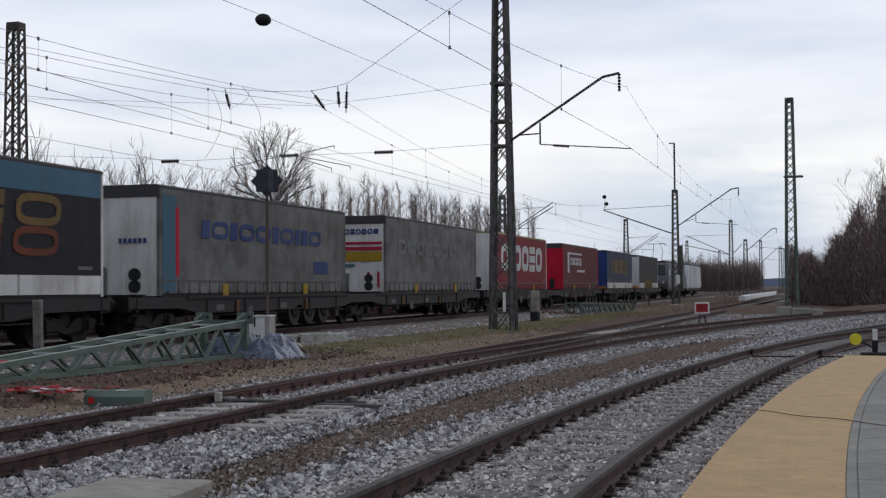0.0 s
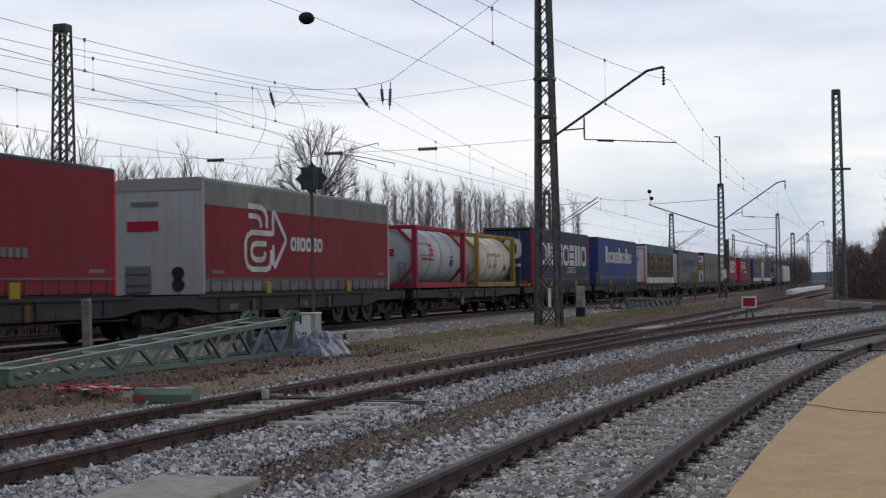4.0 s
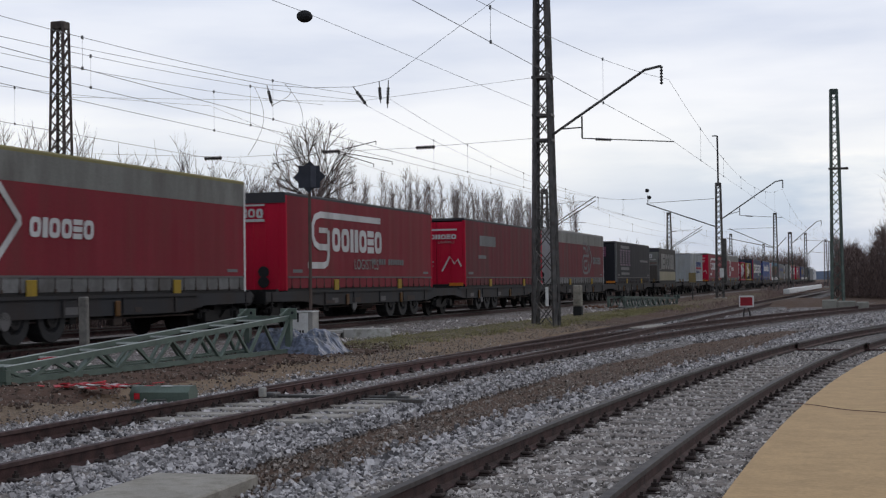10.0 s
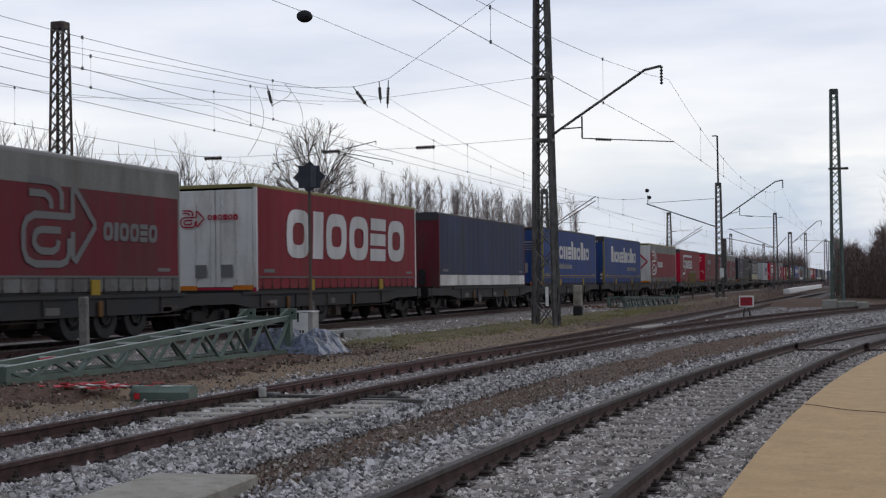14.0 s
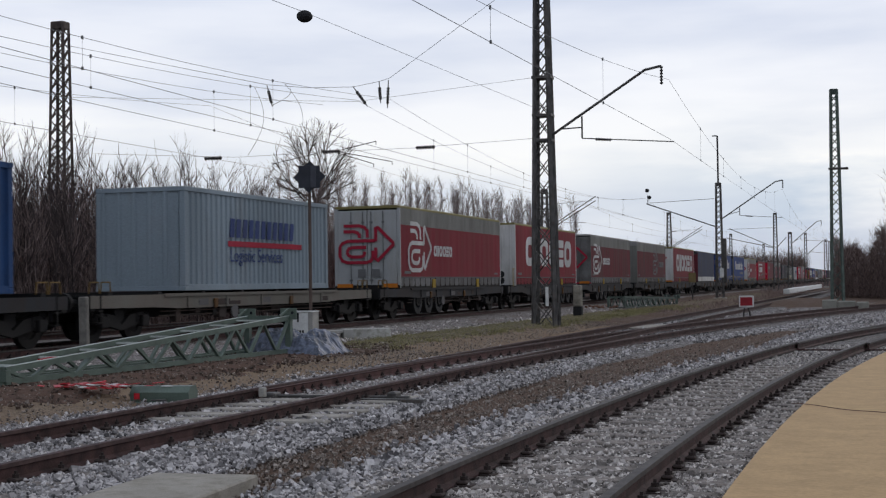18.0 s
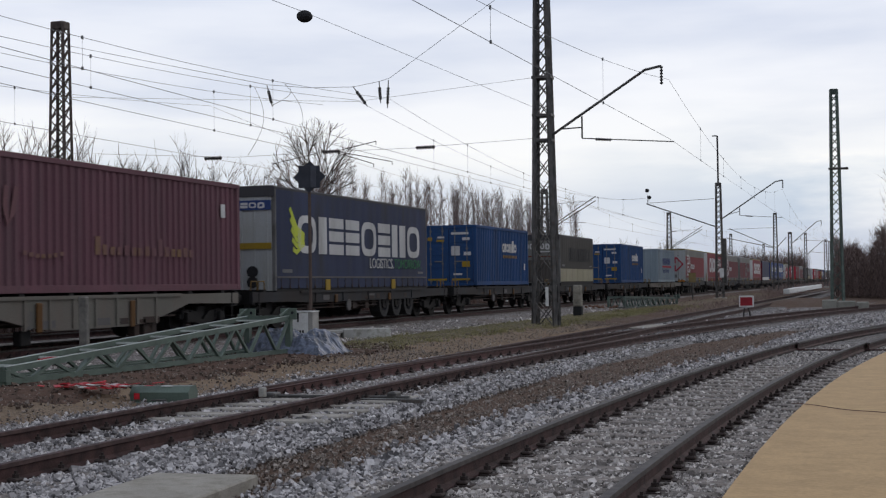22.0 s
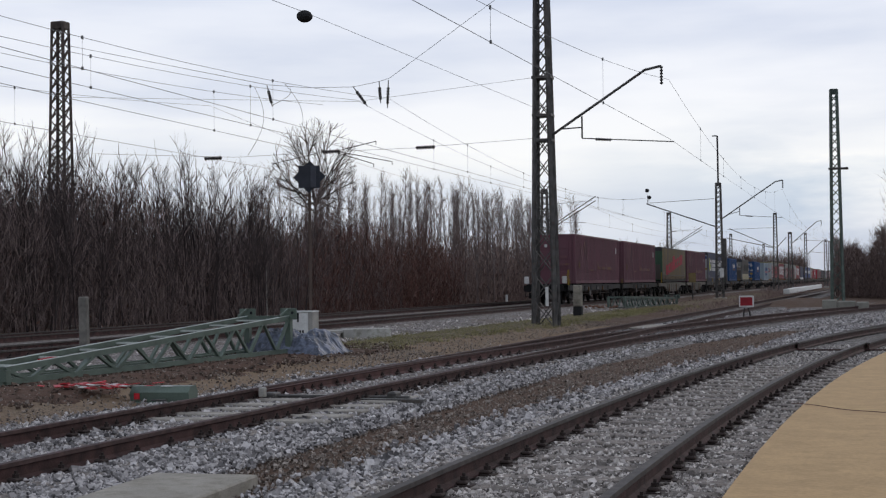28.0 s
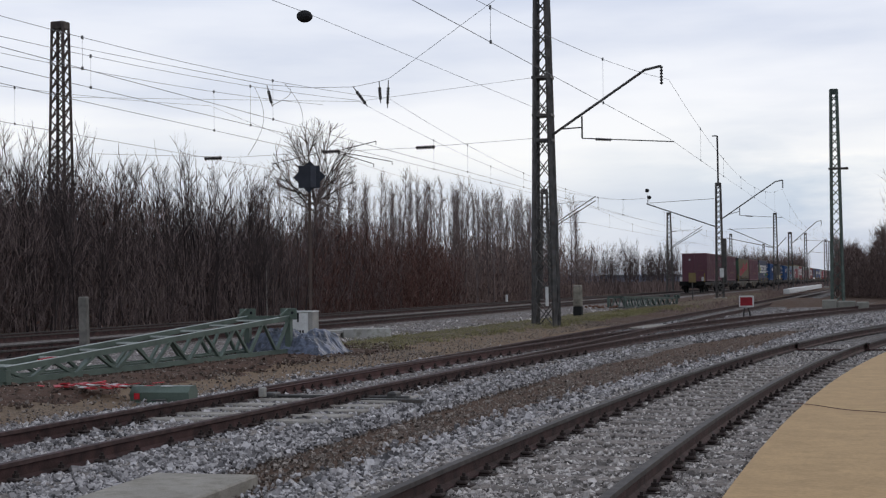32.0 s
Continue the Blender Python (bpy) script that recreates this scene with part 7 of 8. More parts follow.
m1 = mast(-10.8, 46.0, -0.15, 12.75, 0.75, 0.34, M_STEEL_DARK, "tall dark lattice mast with a tubular arm", 1.25, False, 0.15)
cantilever(m1, (0.18, 0, 6.5), (4.06, 0, 8.72), 6.42, 4.45)
for z in (6.4, 7.25, 8.55):
    bm = bmesh.new()
    box(bm, -0.34, 0.34, -0.27, 0.27, z - 0.05, z + 0.05, 0.01)
    part("clamp_frame", bm, M_STEEL_DARK, m1)
for x in (0.12,):
    bm = bmesh.new()
    box(bm, x - 0.05, x + 0.05, -0.37, -0.34, 0.75, 1.4)
    part("pale_plate", bm, M_WHITE, m1)
m2 = mast(-11.6, 108.0, 0.0, 8.9, 0.54, 0.33, M_STEEL_DARK, "dark lattice mast with a tube extension and two arms", 1.0)
bm = bmesh.new()
rod(bm, (0, 0, 8.8), (0, 0, 12.55), 0.07, 8)
rod(bm, (0, 0, 12.55), (-0.4, 0, 12.55), 0.05, 6)
part("tube_extension", bm, M_STEEL_DARK, m2)
cantilever(m2, (0.2, 0, 6.1), (4.85, 0, 8.95), 6.35, 4.8)
bm = bmesh.new()
rod(bm, (-0.3, 0, 5.55), (-5.55, 0, 7.45), 0.045, 8)
rod(bm, (-0.3, 0, 7.7), (-5.6, 0, 7.5), 0.02, 6)
part("cantilever_tube", bm, M_STEEL_DARK, m2)
bm = bmesh.new()
box(bm, 0.2, 0.55, -0.2, 0.2, 1.2, 4.6, 0.05)
part("tension_weights", bm, M_STEEL_DARK, m2)
bm = bmesh.new()
box(bm, 0.05, 0.35, -0.42, -0.38, 1.6, 2.3)
part("white_plate", bm, M_WHITE, m2)
m3 = mast(-2.0, 75.0, 0.0, 11.3, 0.58, 0.30, M_MAST_GREEN, "free-standing lattice mast with a green foot on a concrete base", 1.1, True, 0.14)
bm = bmesh.new()
box(bm, -0.34, 0.66, -0.28, 0.28, 7.1, 7.19, 0.02)
part("clamp_frame", bm, M_STEEL_DARK, m3)
m4 = mast(-29.1, 45.0, 0.0, 11.4, 0.82, 0.46, mat("rusty_brown_steel", (0.085, 0.066, 0.058), 0.7, 0.2, 0.3, 3, 0.1), "rusty lattice mast before the winter trees", 1.0)
for x, y, h in ((-25.6, 109.0, 8.9), (-25.3, 177.0, 10.1)):
    mk_ = mast(x, y, 0.0, h, 0.8, 0.4, M_STEEL_DARK, "dark lattice mast beyond the main line", 1.0)
    for dz in (0.0, 0.35):
        bm = bmesh.new()
        rod(bm, (0.3, 0, 5.6 + dz * 0.5), (4.2, 0, 7.9 + dz), 0.04, 6)
        part("cantilever_tube", bm, M_STEEL_DARK, mk_)
    bm = bmesh.new()
    rod(bm, (0.3, 0, 7.7), (3.9, 0, 7.9), 0.02)
    rod(bm, (1.2, 0, 6.2), (3.4, 0, 6.15), 0.02)
    insulator(bm, (0.35, 0, 7.7), (0.95, 0, 7.74))
    part("register_arm", bm, M_STEEL_DARK, mk_)
m6 = mast(-12.7, 186.0, 0.0, 10.1, 0.6, 0.34, M_STEEL_DARK, "distant lattice mast with arms to the main line", 1.0)
for z0_, z1_, x1_ in ((5.6, 8.2, -5.9), (5.55, 7.0, -6.4), (5.6, 6.9, 1.4)):
    bm = bmesh.new()
    rod(bm, (0.2 if x1_ > 0 else -0.2, 0, z0_), (x1_, 0, z1_), 0.05, 6)
    part("cantilever_tube", bm, M_STEEL_DARK, m6)
bm = bmesh.new()
rod(bm, (-0.2, 0, 8.2), (-6.2, 0, 8.1), 0.025)
part("register_arm", bm, M_STEEL_DARK, m6)
for x, y, h, arm in ((-10.6, 182.0, 7.4, 1), (-9.0, 262.0, 8.4, 0), (-26.0, 262.0, 10.0, 0), (-10.5, 330.0, 10.0, 1), (-9.2, 345.0, 8.0, 0), (-26.0, 340.0, 10.0, 0), (-12.8, 268.0, 10.0, 1)):
    mm = mast(x, y, 0.0, h, 0.6, 0.36, M_STEEL_DARK, "distant dark lattice mast along the line", 1.6)
    if arm:
        cantilever(mm, (0.25, 0, 6.0), (3.9, 0, 8.8), 6.4, 4.6)
sgn = thing("line_signal", pose(-8.6, 300, -0.1), "distant dark colour-light signal on a post", "signal")
bm = bmesh.new()
rod(bm, (0, 0, 0), (0, 0, 4.0), 0.09)
part("post", bm, M_STEEL_DARK, sgn)
bm = bmesh.new()
box(bm, -0.35, 0.35, -0.2, 0.2, 3.6, 5.8, 0.08)
part("signal_head", bm, M_BLACK, sgn)

# ---- wires ----


def wire(pts, r=0.011, name="overhead_wire", label="thin grey overhead line wire"):
    """One unbroken four-sided tube through the points."""
    pts = [Vector(p) for p in pts]
    verts, faces = [], []
    for i, p in enumerate(pts):
        d = (pts[min(i + 1, len(pts) - 1)] - pts[max(i - 1, 0)]).normalized()
        u = d.cross(Vector((0, 0, 1))).normalized()
        w = u.cross(d)
        verts += [tuple(p + o * (r * 0.62)) for o in (u, w, -u, -w)]
    for i in range(len(pts) - 1):
        for k in range(4):
            faces.append((i * 4 + k, i * 4 + (k + 1) % 4, i * 4 + 4 + (k + 1) % 4, i * 4 + 4 + k))
    return tagged(raw(name, verts, faces, M_WIRE), label, "wire", "overhead line wires")


def sag(a, b, drop, n=16):
    a, b = Vector(a), Vector(b)
    return [a + (b - a) * (i / n) - Vector((0, 0, drop * 4 * (i / n) * (1 - i / n))) for i in range(n + 1)]


def catenary(supports, zc, gap, low=0.55):
    """Contact wire and messenger with droppers over supports of (x, y, messenger height)."""
    wire([(x, y, zc) for x, y, _ in supports], 0.012, name="contact_wire", label="straight contact wire over the track")
    for (x0, y0, h0), (x1, y1, h1) in zip(supports, supports[1:]):
        drop = (h0 + h1) / 2 - zc - low
        wire(sag((x0, y0, h0), (x1, y1, h1), drop, 20), 0.010, name="messenger_wire", label="sagging messenger wire with droppers")
        n = max(2, round((y1 - y0) / gap))
        bm = bmesh.new()
        for i in range(1, n):
            u = i / n
            z = h0 + (h1 - h0) * u - drop * 4 * u * (1 - u)
            p = Vector((x0 + (x1 - x0) * u, y0 + (y1 - y0) * u, 0))
            rod(bm, (p.x, p.y, zc), (p.x, p.y, z), 0.004, 4)
            box(bm, p.x - 0.02, p.x + 0.02, p.y - 0.02, p.y + 0.02, zc - 0.03, zc + 0.04)
            box(bm, p.x - 0.02, p.x + 0.02, p.y - 0.02, p.y + 0.02, z - 0.04, z + 0.04)
        tagged(part("droppers", bm, M_WIRE), "thin vertical droppers between the wires", "wire", "overhead line wires", "stuff")


catenary([(-8.4, -14, 8.3), (-6.5, 46, 8.1), (-6.8, 108, 8.3), (-6.9, 182, 8.3), (-6.6, 268, 8.3), (-6.6, 345, 8.3)], 6.12, 9.5)
catenary([(-16.0, -14, 8.2), (-16.4, 46, 8.0), (-17.3, 108, 7.9), (-17.6, 182, 7.9), (-17.5, 268, 7.9), (-17.6, 360, 7.9)], 6.15, 10)
catenary([(-18.4, -14, 8.2), (-17.6, 46, 8.0), (-17.5, 108, 7.9)], 6.2, 8.5)
catenary([(-19.0, -14, 8.1), (-18.9, 46, 7.9)], 6.1, 9)
catenary([(-23.9, -14, 8.2), (-23.4, 46, 8.1), (-22.3, 108, 7.9), (-22.0, 177, 7.9), (-22.6, 262, 7.9), (-22.6, 340, 7.9)], 6.15, 11)

# cross spans from the tall mast over the main line
wire([(-10.9, 46, 12.2), (-16.35, 46, 8.72), (-16.75, 46, 8.62), (-17.75, 46, 8.48), (-19.5, 46, 8.55), (-21.1, 46, 8.75), (-29.1, 45, 10.6)], 0.014, label="cross span wire over the main line")
wire([(-10.9, 46, 8.45), (-17.6, 46, 7.95), (-29.1, 45, 8.6)], 0.009, label="cross span wire over the main line")
wire([(-10.9, 46, 6.35), (-15.5, 46, 6.2), (-18.5, 46, 6.2), (-22.4, 46, 6.15), (-29.1, 45, 6.5)], 0.010, label="steady wire over the main line")
hang = ((-16.4, 8.65, -16.45, 7.65), (-16.75, 8.6, -16.7, 7.85), (-17.75, 8.5, -17.2, 7.75), (-21.1, 8.72, -20.9, 7.95))
for x0, z0_, x1, z1_ in hang:
    bm = bmesh.new()
    a, b = Vector((x0, 46, z0_)), Vector((x1, 46, z1_))
    insulator(bm, a + (b - a) * 0.25, a + (b - a) * 0.85, 0.06)
    rod(bm, a, b, 0.018)
    tagged(part("span_insulator", bm, M_INSUL), "dark rod insulator hanging from the cross span", "insulator", "span insulators")
for x, z in ((-15.05, 6.2), (-18.6, 6.2), (-23.3, 6.15)):
    bm = bmesh.new()
    insulator(bm, (x - 0.35, 46, z), (x + 0.35, 46, z), 0.07)
    tagged(part("span_insulator", bm, M_INSUL), "dark disc insulator in the steady wire", "insulator", "span insulators")
for x0, z0_, x1, z1_ in ((-18.4, 6.2, -16.3, 5.75), (-18.4, 6.15, -17.0, 5.7), (-18.2, 6.25, -16.9, 6.5), (-19.2, 6.15, -20.9, 5.85)):
    bm = bmesh.new()
    rod(bm, (x0, 46, z0_), (x1, 46, z1_), 0.016)
    rod(bm, (x1, 46, z1_), (x1, 46, z1_ - 0.12), 0.014)
    tagged(part("register_arm", bm, M_STEEL_DARK), "thin register arm on the steady wire", "register arm", "register arms")
for x0, z0_, x1, z1_, s in ((-21.6, 8.7, -21.9, 6.2, 0.5), (-20.4, 8.75, -20.2, 6.3, 0.6), (-20.9, 8.0, -20.2, 8.6, 0.3)):
    pts = []
    for i in range(13):
        u = i / 12
        pts.append((x0 + (x1 - x0) * u + s * math.sin(u * math.pi), 46, z0_ + (z1_ - z0_) * u))
    wire(pts, 0.013, name="jumper_cable", label="hanging curved jumper cable")
# feeder with a weight, from the mast towards the platform
wire([(-14.4, 12, 7.95), (-12.5, 29.5, 7.72), (-11.0, 45.8, 7.35)], 0.010, label="feeder wire with a dark lamp body")
bm = bmesh.new()
ball(bm, (0, 0, 0), 0.19, 12, (1.0, 1.0, 0.75))
ob = part("wire_lamp", bm, M_BLACK)
ob.matrix_basis = pose(-12.52, 29.4, 7.63)
tagged(ob, "dark round lamp body hanging from a wire", "lamp")
for x, z in ((-5.35, 7.95), (-5.5, 8.5)):
    bm = bmesh.new()
    ball(bm, (x, 0, z), 0.17, 10, (1, 1, 0.9))
    rod(bm, (x, 0, z), (-5.5, 0, 7.4), 0.012)
    part("wire_weight", bm, M_BLACK, m2)

# ---- bare trees and undergrowth ----


class Twigs:
    """Collects tapered three-sided sticks, the finest drawn out to a point, into one mesh."""

    def __init__(self):
        self.v, self.f = [], []

    def stick(self, a, b, ra, rb):
        d = (b - a)
        u = d.orthogonal().normalized()
        w = d.cross(u).normalized()
        k = len(self.v)
        if rb < 0.0065:
            ra *= 1.38
            self.v += [tuple(a + u * (ra * math.cos(2.0944 * i)) + w * (ra * math.sin(2.0944 * i))) for i in range(3)] + [tuple(b)]
            self.f += [(k, k + 1, k + 3), (k + 1, k + 2, k + 3), (k + 2, k, k + 3)]
            return
        for p, r in ((a, ra), (b, rb)):
            for i in range(3):
                c, s = math.cos(2.0944 * i), math.sin(2.0944 * i)
                self.v.append(tuple(p + u * (r * c) + w * (r * s)))
        self.f += [(k, k + 1, k + 4, k + 3), (k + 1, k + 2, k + 5, k + 4), (k + 2, k, k + 3, k + 5)]

    def mesh(self, name, material):
        me = bpy.data.meshes.new(name)
        me.from_pydata(self.v, [], self.f)
        me.materials.append(material)
        return me


def coppice(seed, h, stems=13, lean=0.06):
    """Many upright stems from one stool, each with steep side branches and fine twigs."""
    rng = random.Random(seed)
    tr_, cr = Twigs(), Twigs()
    for _ in range(stems):
        p = Vector((rng.uniform(-1.5, 1.5), rng.uniform(-1.1, 1.1), 0))
        v = Vector((rng.gauss(0, lean), rng.gauss(0, lean), 1)).normalized()
        tall, r, n = h * rng.uniform(0.66, 1.0), rng.uniform(0.026, 0.048), 6
        for i in range(n):
            v = (v + Vector((rng.gauss(0, 0.045), rng.gauss(0, 0.045), 0.04))).normalized()
            q = p + v * (tall / n)
            (tr_ if i < 3 else cr).stick(p, q, r * (1 - 0.15 * i), r * (0.85 - 0.15 * i) + 0.003)
            for _ in range((0, 3, 4, 4, 4, 4)[i]):
                a = rng.uniform(0, 6.283)
                lean_ = rng.uniform(0.30, 0.75)
                d = (v + Vector((math.cos(a), math.sin(a), 0)) * lean_).normalized()
                b0 = p + (q - p) * rng.random()
                b1 = b0 + d * (h * rng.uniform(0.10, 0.24) * (1.15 - 0.11 * i))
                cr.stick(b0, b1, 0.0095, 0.005)
                for _ in range(4):
                    c0 = b0 + (b1 - b0) * rng.uniform(0.25, 0.9)
                    e = (d + Vector((rng.gauss(0, 0.35), rng.gauss(0, 0.35), rng.uniform(0.0, 0.5)))).normalized()
                    cr.stick(c0, c0 + e * h * rng.uniform(0.035, 0.10), 0.0062, 0.004)
            p = q
    return tr_, cr


def slim(seed, h):
    """Straight pole with short steep branches that make a narrow, airy crown."""
    rng = random.Random(seed)
    tr_, cr = Twigs(), Twigs()
    p, v, r, n = Vector((0, 0, 0)), Vector((rng.gauss(0, 0.02), rng.gauss(0, 0.02), 1)).normalized(), 0.075, 12
    for i in range(n):
        v = (v + Vector((rng.gauss(0, 0.015), rng.gauss(0, 0.015), 0.02))).normalized()
        q = p + v * h / n
        tr_.stick(p, q, r * (1 - 0.075 * i), r * (0.925 - 0.075 * i))
        u = i / (n - 1)
        for _ in range(0 if i < 2 else 6):
            a = rng.uniform(0, 6.283)
            d = (Vector((0, 0, 1)) + Vector((math.cos(a), math.sin(a), 0)) * rng.uniform(0.25, 0.6)).normalized()
            b0 = p + (q - p) * rng.random()
            b1 = b0 + d * (h * rng.uniform(0.08, 0.20) * (1.15 - 0.72 * u))
            cr.stick(b0, b1, 0.009, 0.005)
            for _ in range(5):
                c0 = b0 + (b1 - b0) * rng.uniform(0.2, 1.0)
                e = (d + Vector((rng.gauss(0, 0.4), rng.gauss(0, 0.4), rng.uniform(-0.1, 0.5)))).normalized()
                cr.stick(c0, c0 + e * h * rng.uniform(0.03, 0.08), 0.0062, 0.0045)
        p = q
    return tr_, cr


def round_tree(seed, h):
    """Short bole under a ball-shaped crown of limbs that fan out from the fork and divide again and again."""
    rng = random.Random(seed)
    tr_, cr = Twigs(), Twigs()
    fork, mid, rad = Vector((0.05, 0, h * 0.52)), Vector((0, 0, h * 0.735)), h * 0.25
    tr_.stick(Vector((0, 0, 0)), fork, 0.17, 0.13)

    def inside(q):
        o = q - mid
        return (o.x * o.x + o.y * o.y) / rad ** 2 + (o.z / (rad * 1.08)) ** 2 < 1.0 + rng.uniform(-0.14, 0.10)

    def grow(p, v, length, r, depth):
        for i in range(4):
            v = (v + Vector((rng.gauss(0, 0.06), rng.gauss(0, 0.06), rng.gauss(0.035, 0.05)))).normalized()
            q = p + v * (length / 4)
            if not inside(q) and q.z > fork.z + 0.4:
                return
            cr.stick(p, q, r * (1 - 0.16 * i), max(0.008, r * (0.84 - 0.16 * i)))
            if depth:
                for k in range(2 if depth > 1 else 3):
                    a = rng.uniform(0, 6.283)
                    side = v.orthogonal().normalized()
                    side = side * math.cos(a) + v.cross(side) * math.sin(a)
                    grow(p + (q - p) * rng.uniform(0.3, 1.0), (v + side * rng.uniform(0.35, 0.8)).normalized(), length * rng.uniform(0.40, 0.62), max(0.0095, r * 0.5), depth - 1)
            p = q

    for k in range(16):
        a, t_ = k * 2.4 + rng.uniform(-0.3, 0.3), 0.1 + 1.5 * (k / 15) ** 0.8
        grow(fork + Vector((0, 0, rng.uniform(-0.3, 0.9))), Vector((math.sin(t_) * math.cos(a), math.sin(t_) * math.sin(a), math.cos(t_))), rad * 1.75, 0.05, 2)
    return tr_, cr


KINDS = []
for i in range(6):
    a, b = coppice(i + 1, 7.6)
    KINDS.append((a.mesh("trunk", M_BARK), b.mesh("crown", M_BARK)))
SLIMS = []
for i in range(5):
    a, b = slim(i + 21, 8.6)
    SLIMS.append((a.mesh("trunk", M_BIRCH), b.mesh("crown", M_BIRCH)))
a, b = round_tree(5, 12.0)
ROUND = (a.mesh("trunk", M_BARKDARK), b.mesh("crown", M_BARKDARK))


def plant(pair, x, y, s, label, group, z=-0.2):
    t = thing("tree", pose(x, y, z, 0, 0, random.uniform(0, 360)), label, "tree", group)
    t.scale = (s * random.uniform(0.9, 1.15), s * random.uniform(0.9, 1.15), s)
    for n_, me in zip(("trunk", "crown"), pair):
        ob = new(n_, me)
        ob.parent = t
    return t


WOODS = []
for i in range(4):
    a, b = coppice(i + 41, 8.0, 9, 0.16)
    WOODS.append((a.mesh("trunk", M_WOODBRUSH), b.mesh("crown", M_WOODBRUSH)))
random.seed(11)
y = 20.0
while y < 72:
    for x in (-27.6, -30.6, -33.4, -36.5):
        if y > 56 and random.random() < (0.55 if x < -28 else 0.25):
            continue
        plant(KINDS[random.randrange(6)], x + random.uniform(-0.9, 0.9), y + random.uniform(-1, 1), random.uniform(0.84, 1.0) * (0.97 if y < 57 else 0.82), "bare dark multi-stemmed winter tree", "trees beside the line")
    y += 1.95
y = 70.0
while y < 132:
    for x in (-28.0, -30.0, -32.0, -34.5):
        plant(SLIMS[random.randrange(5)], x + random.uniform(-1.2, 1.2), y + random.uniform(-1, 1), random.uniform(0.86, 1.04) * (0.92 + 0.0025 * (y - 70)), "slim brownish leafless young tree", "slim trees beside the line")
    y += 1.6
plant(ROUND, -33.0, 79.0, 1.0, "tall round-crowned leafless tree", "")
for x, y, s in ((-28.5, 152, 0.66), (-29.0, 163, 0.72), (-33, 175, 0.6)):
    plant(KINDS[1] if s < 0.7 else KINDS[0], x, y, s * 0.9, "small leafless tree beyond the main line", "")
TRUNK = Twigs()
for a, b in (((0, 0, 0), (-0.2, 0.05, 1.6)), ((-0.2, 0.05, 1.6), (-0.32, 0.1, 3.1)), ((-0.32, 0.1, 3.1), (-0.3, 0.1, 4.2))):
    TRUNK.stick(Vector(a), Vector(b), 0.055 - 0.008 * a[2], 0.055 - 0.008 * b[2])
plant((TRUNK.mesh("trunk", mat("white_birch_bark", (0.34, 0.31, 0.28), 0.8, 0, 0.3, 6, 0.2)), SLIMS[0][1]), -26.4, 57.3, 0.62, "young birch with a thin white trunk", "")
# wood beyond the branch track
for i in range(46):
    x = random.uniform(-3.0, 22)
    y = 106 + random.uniform(0, 26) + max(0, 3 - x) * 3
    plant(WOODS[random.randrange(4)], x, y, min(1.35, 0.58 + 0.20 * max(0, x)) * random.uniform(0.85, 1.1), "bare brown winter tree at the wood's edge", "trees of the wood")
for i in range(34):
    plant(WOODS[random.randrange(4)], random.uniform(-42, -21.5), 430 + random.uniform(0, 30), random.uniform(0.9, 1.45), "distant bare bushy tree beyond the line", "distant trees")
for i in range(40):
    plant(KINDS[random.randrange(6)], random.uniform(-70, -34), 260 + random.uniform(0, 160), random.uniform(0.8, 1.5), "distant bare winter tree", "distant trees")


def thicket(name, n, place, h0, h1, r, material, label, seed, twigs=0):
    """Thin bent stems, each with a few side twigs."""
    rng = np.random.default_rng(seed)
    base = place(rng, n)
    h = (h0 + (h1 - h0) * rng.beta(1.6, 2.2, n)) * (0.85 + 0.3 * np.sin(base[:, 1] * 0.9 + np.sin(base[:, 1] * 0.37) * 2 + base[:, 0]))
    lean = rng.normal(0, 0.25, (n, 2))

    def at(u):
        return base + np.stack([lean[:, 0] * h * u ** 1.6, lean[:, 1] * h * u ** 1.6, h * u], 1)

    lines = [(at(np.zeros(n)), at(np.full(n, 0.5)), at(np.ones(n)), r)]
    for _ in range(twigs):
        u = rng.uniform(0.15, 0.85, n)
        p = at(u)
        d = np.stack([rng.normal(0, 0.55, n), rng.normal(0, 0.55, n), rng.uniform(0.35, 1.0, n)], 1) * (h * rng.uniform(0.16, 0.36, n))[:, None]
        bend = rng.normal(0, 0.04, (n, 3))
        lines.append((p, p + d * 0.5 + bend, p + d, r * 0.85))
    Vs = []
    for line in lines:
        V = np.empty((n, 9, 3))
        ang = rng.uniform(0, 6.28, n)
        for k, w in enumerate((1.0, 0.75, 0.3)):
            for i in range(3):
                a = ang + 2.0944 * i
                V[:, k * 3 + i] = line[k] + np.stack([np.cos(a), np.sin(a), np.zeros(n)], 1) * (line[3] * w)
        Vs.append(V)
    V = np.concatenate(Vs)
    F = []
    for k in (0, 3):
        for i in range(3):
            j = (i + 1) % 3
            F.append((k + i, k + j, k + 3 + j, k + 3 + i))
    F = (np.array(F)[None] + 9 * np.arange(len(V))[:, None, None]).reshape(-1, 4)
    return tagged(raw(name, V.reshape(-1, 3).tolist(), F.tolist(), material), label, "undergrowth", kind="stuff")


def withered(n, place, size, label, seed):
    """Small curled leaves still hanging in the scrub."""
    rng = np.random.default_rng(seed)
    c = place(rng, n)
    V = c[:, None, :] + rng.normal(0, 1, (n, 4, 3)) * size
    V[:, 3] = V[:, 1] + (V[:, 2] - V[:, 0]) * 0.8
    k = 4 * np.arange(n)[:, None]
    F = np.concatenate([k + np.array([[0, 1, 2]]), k + np.array([[1, 3, 2]])])
    return tagged(raw("withered_leaves", V.reshape(-1, 3).tolist(), F.tolist(), M_DEADLEAF), label, "leaves", kind="stuff")


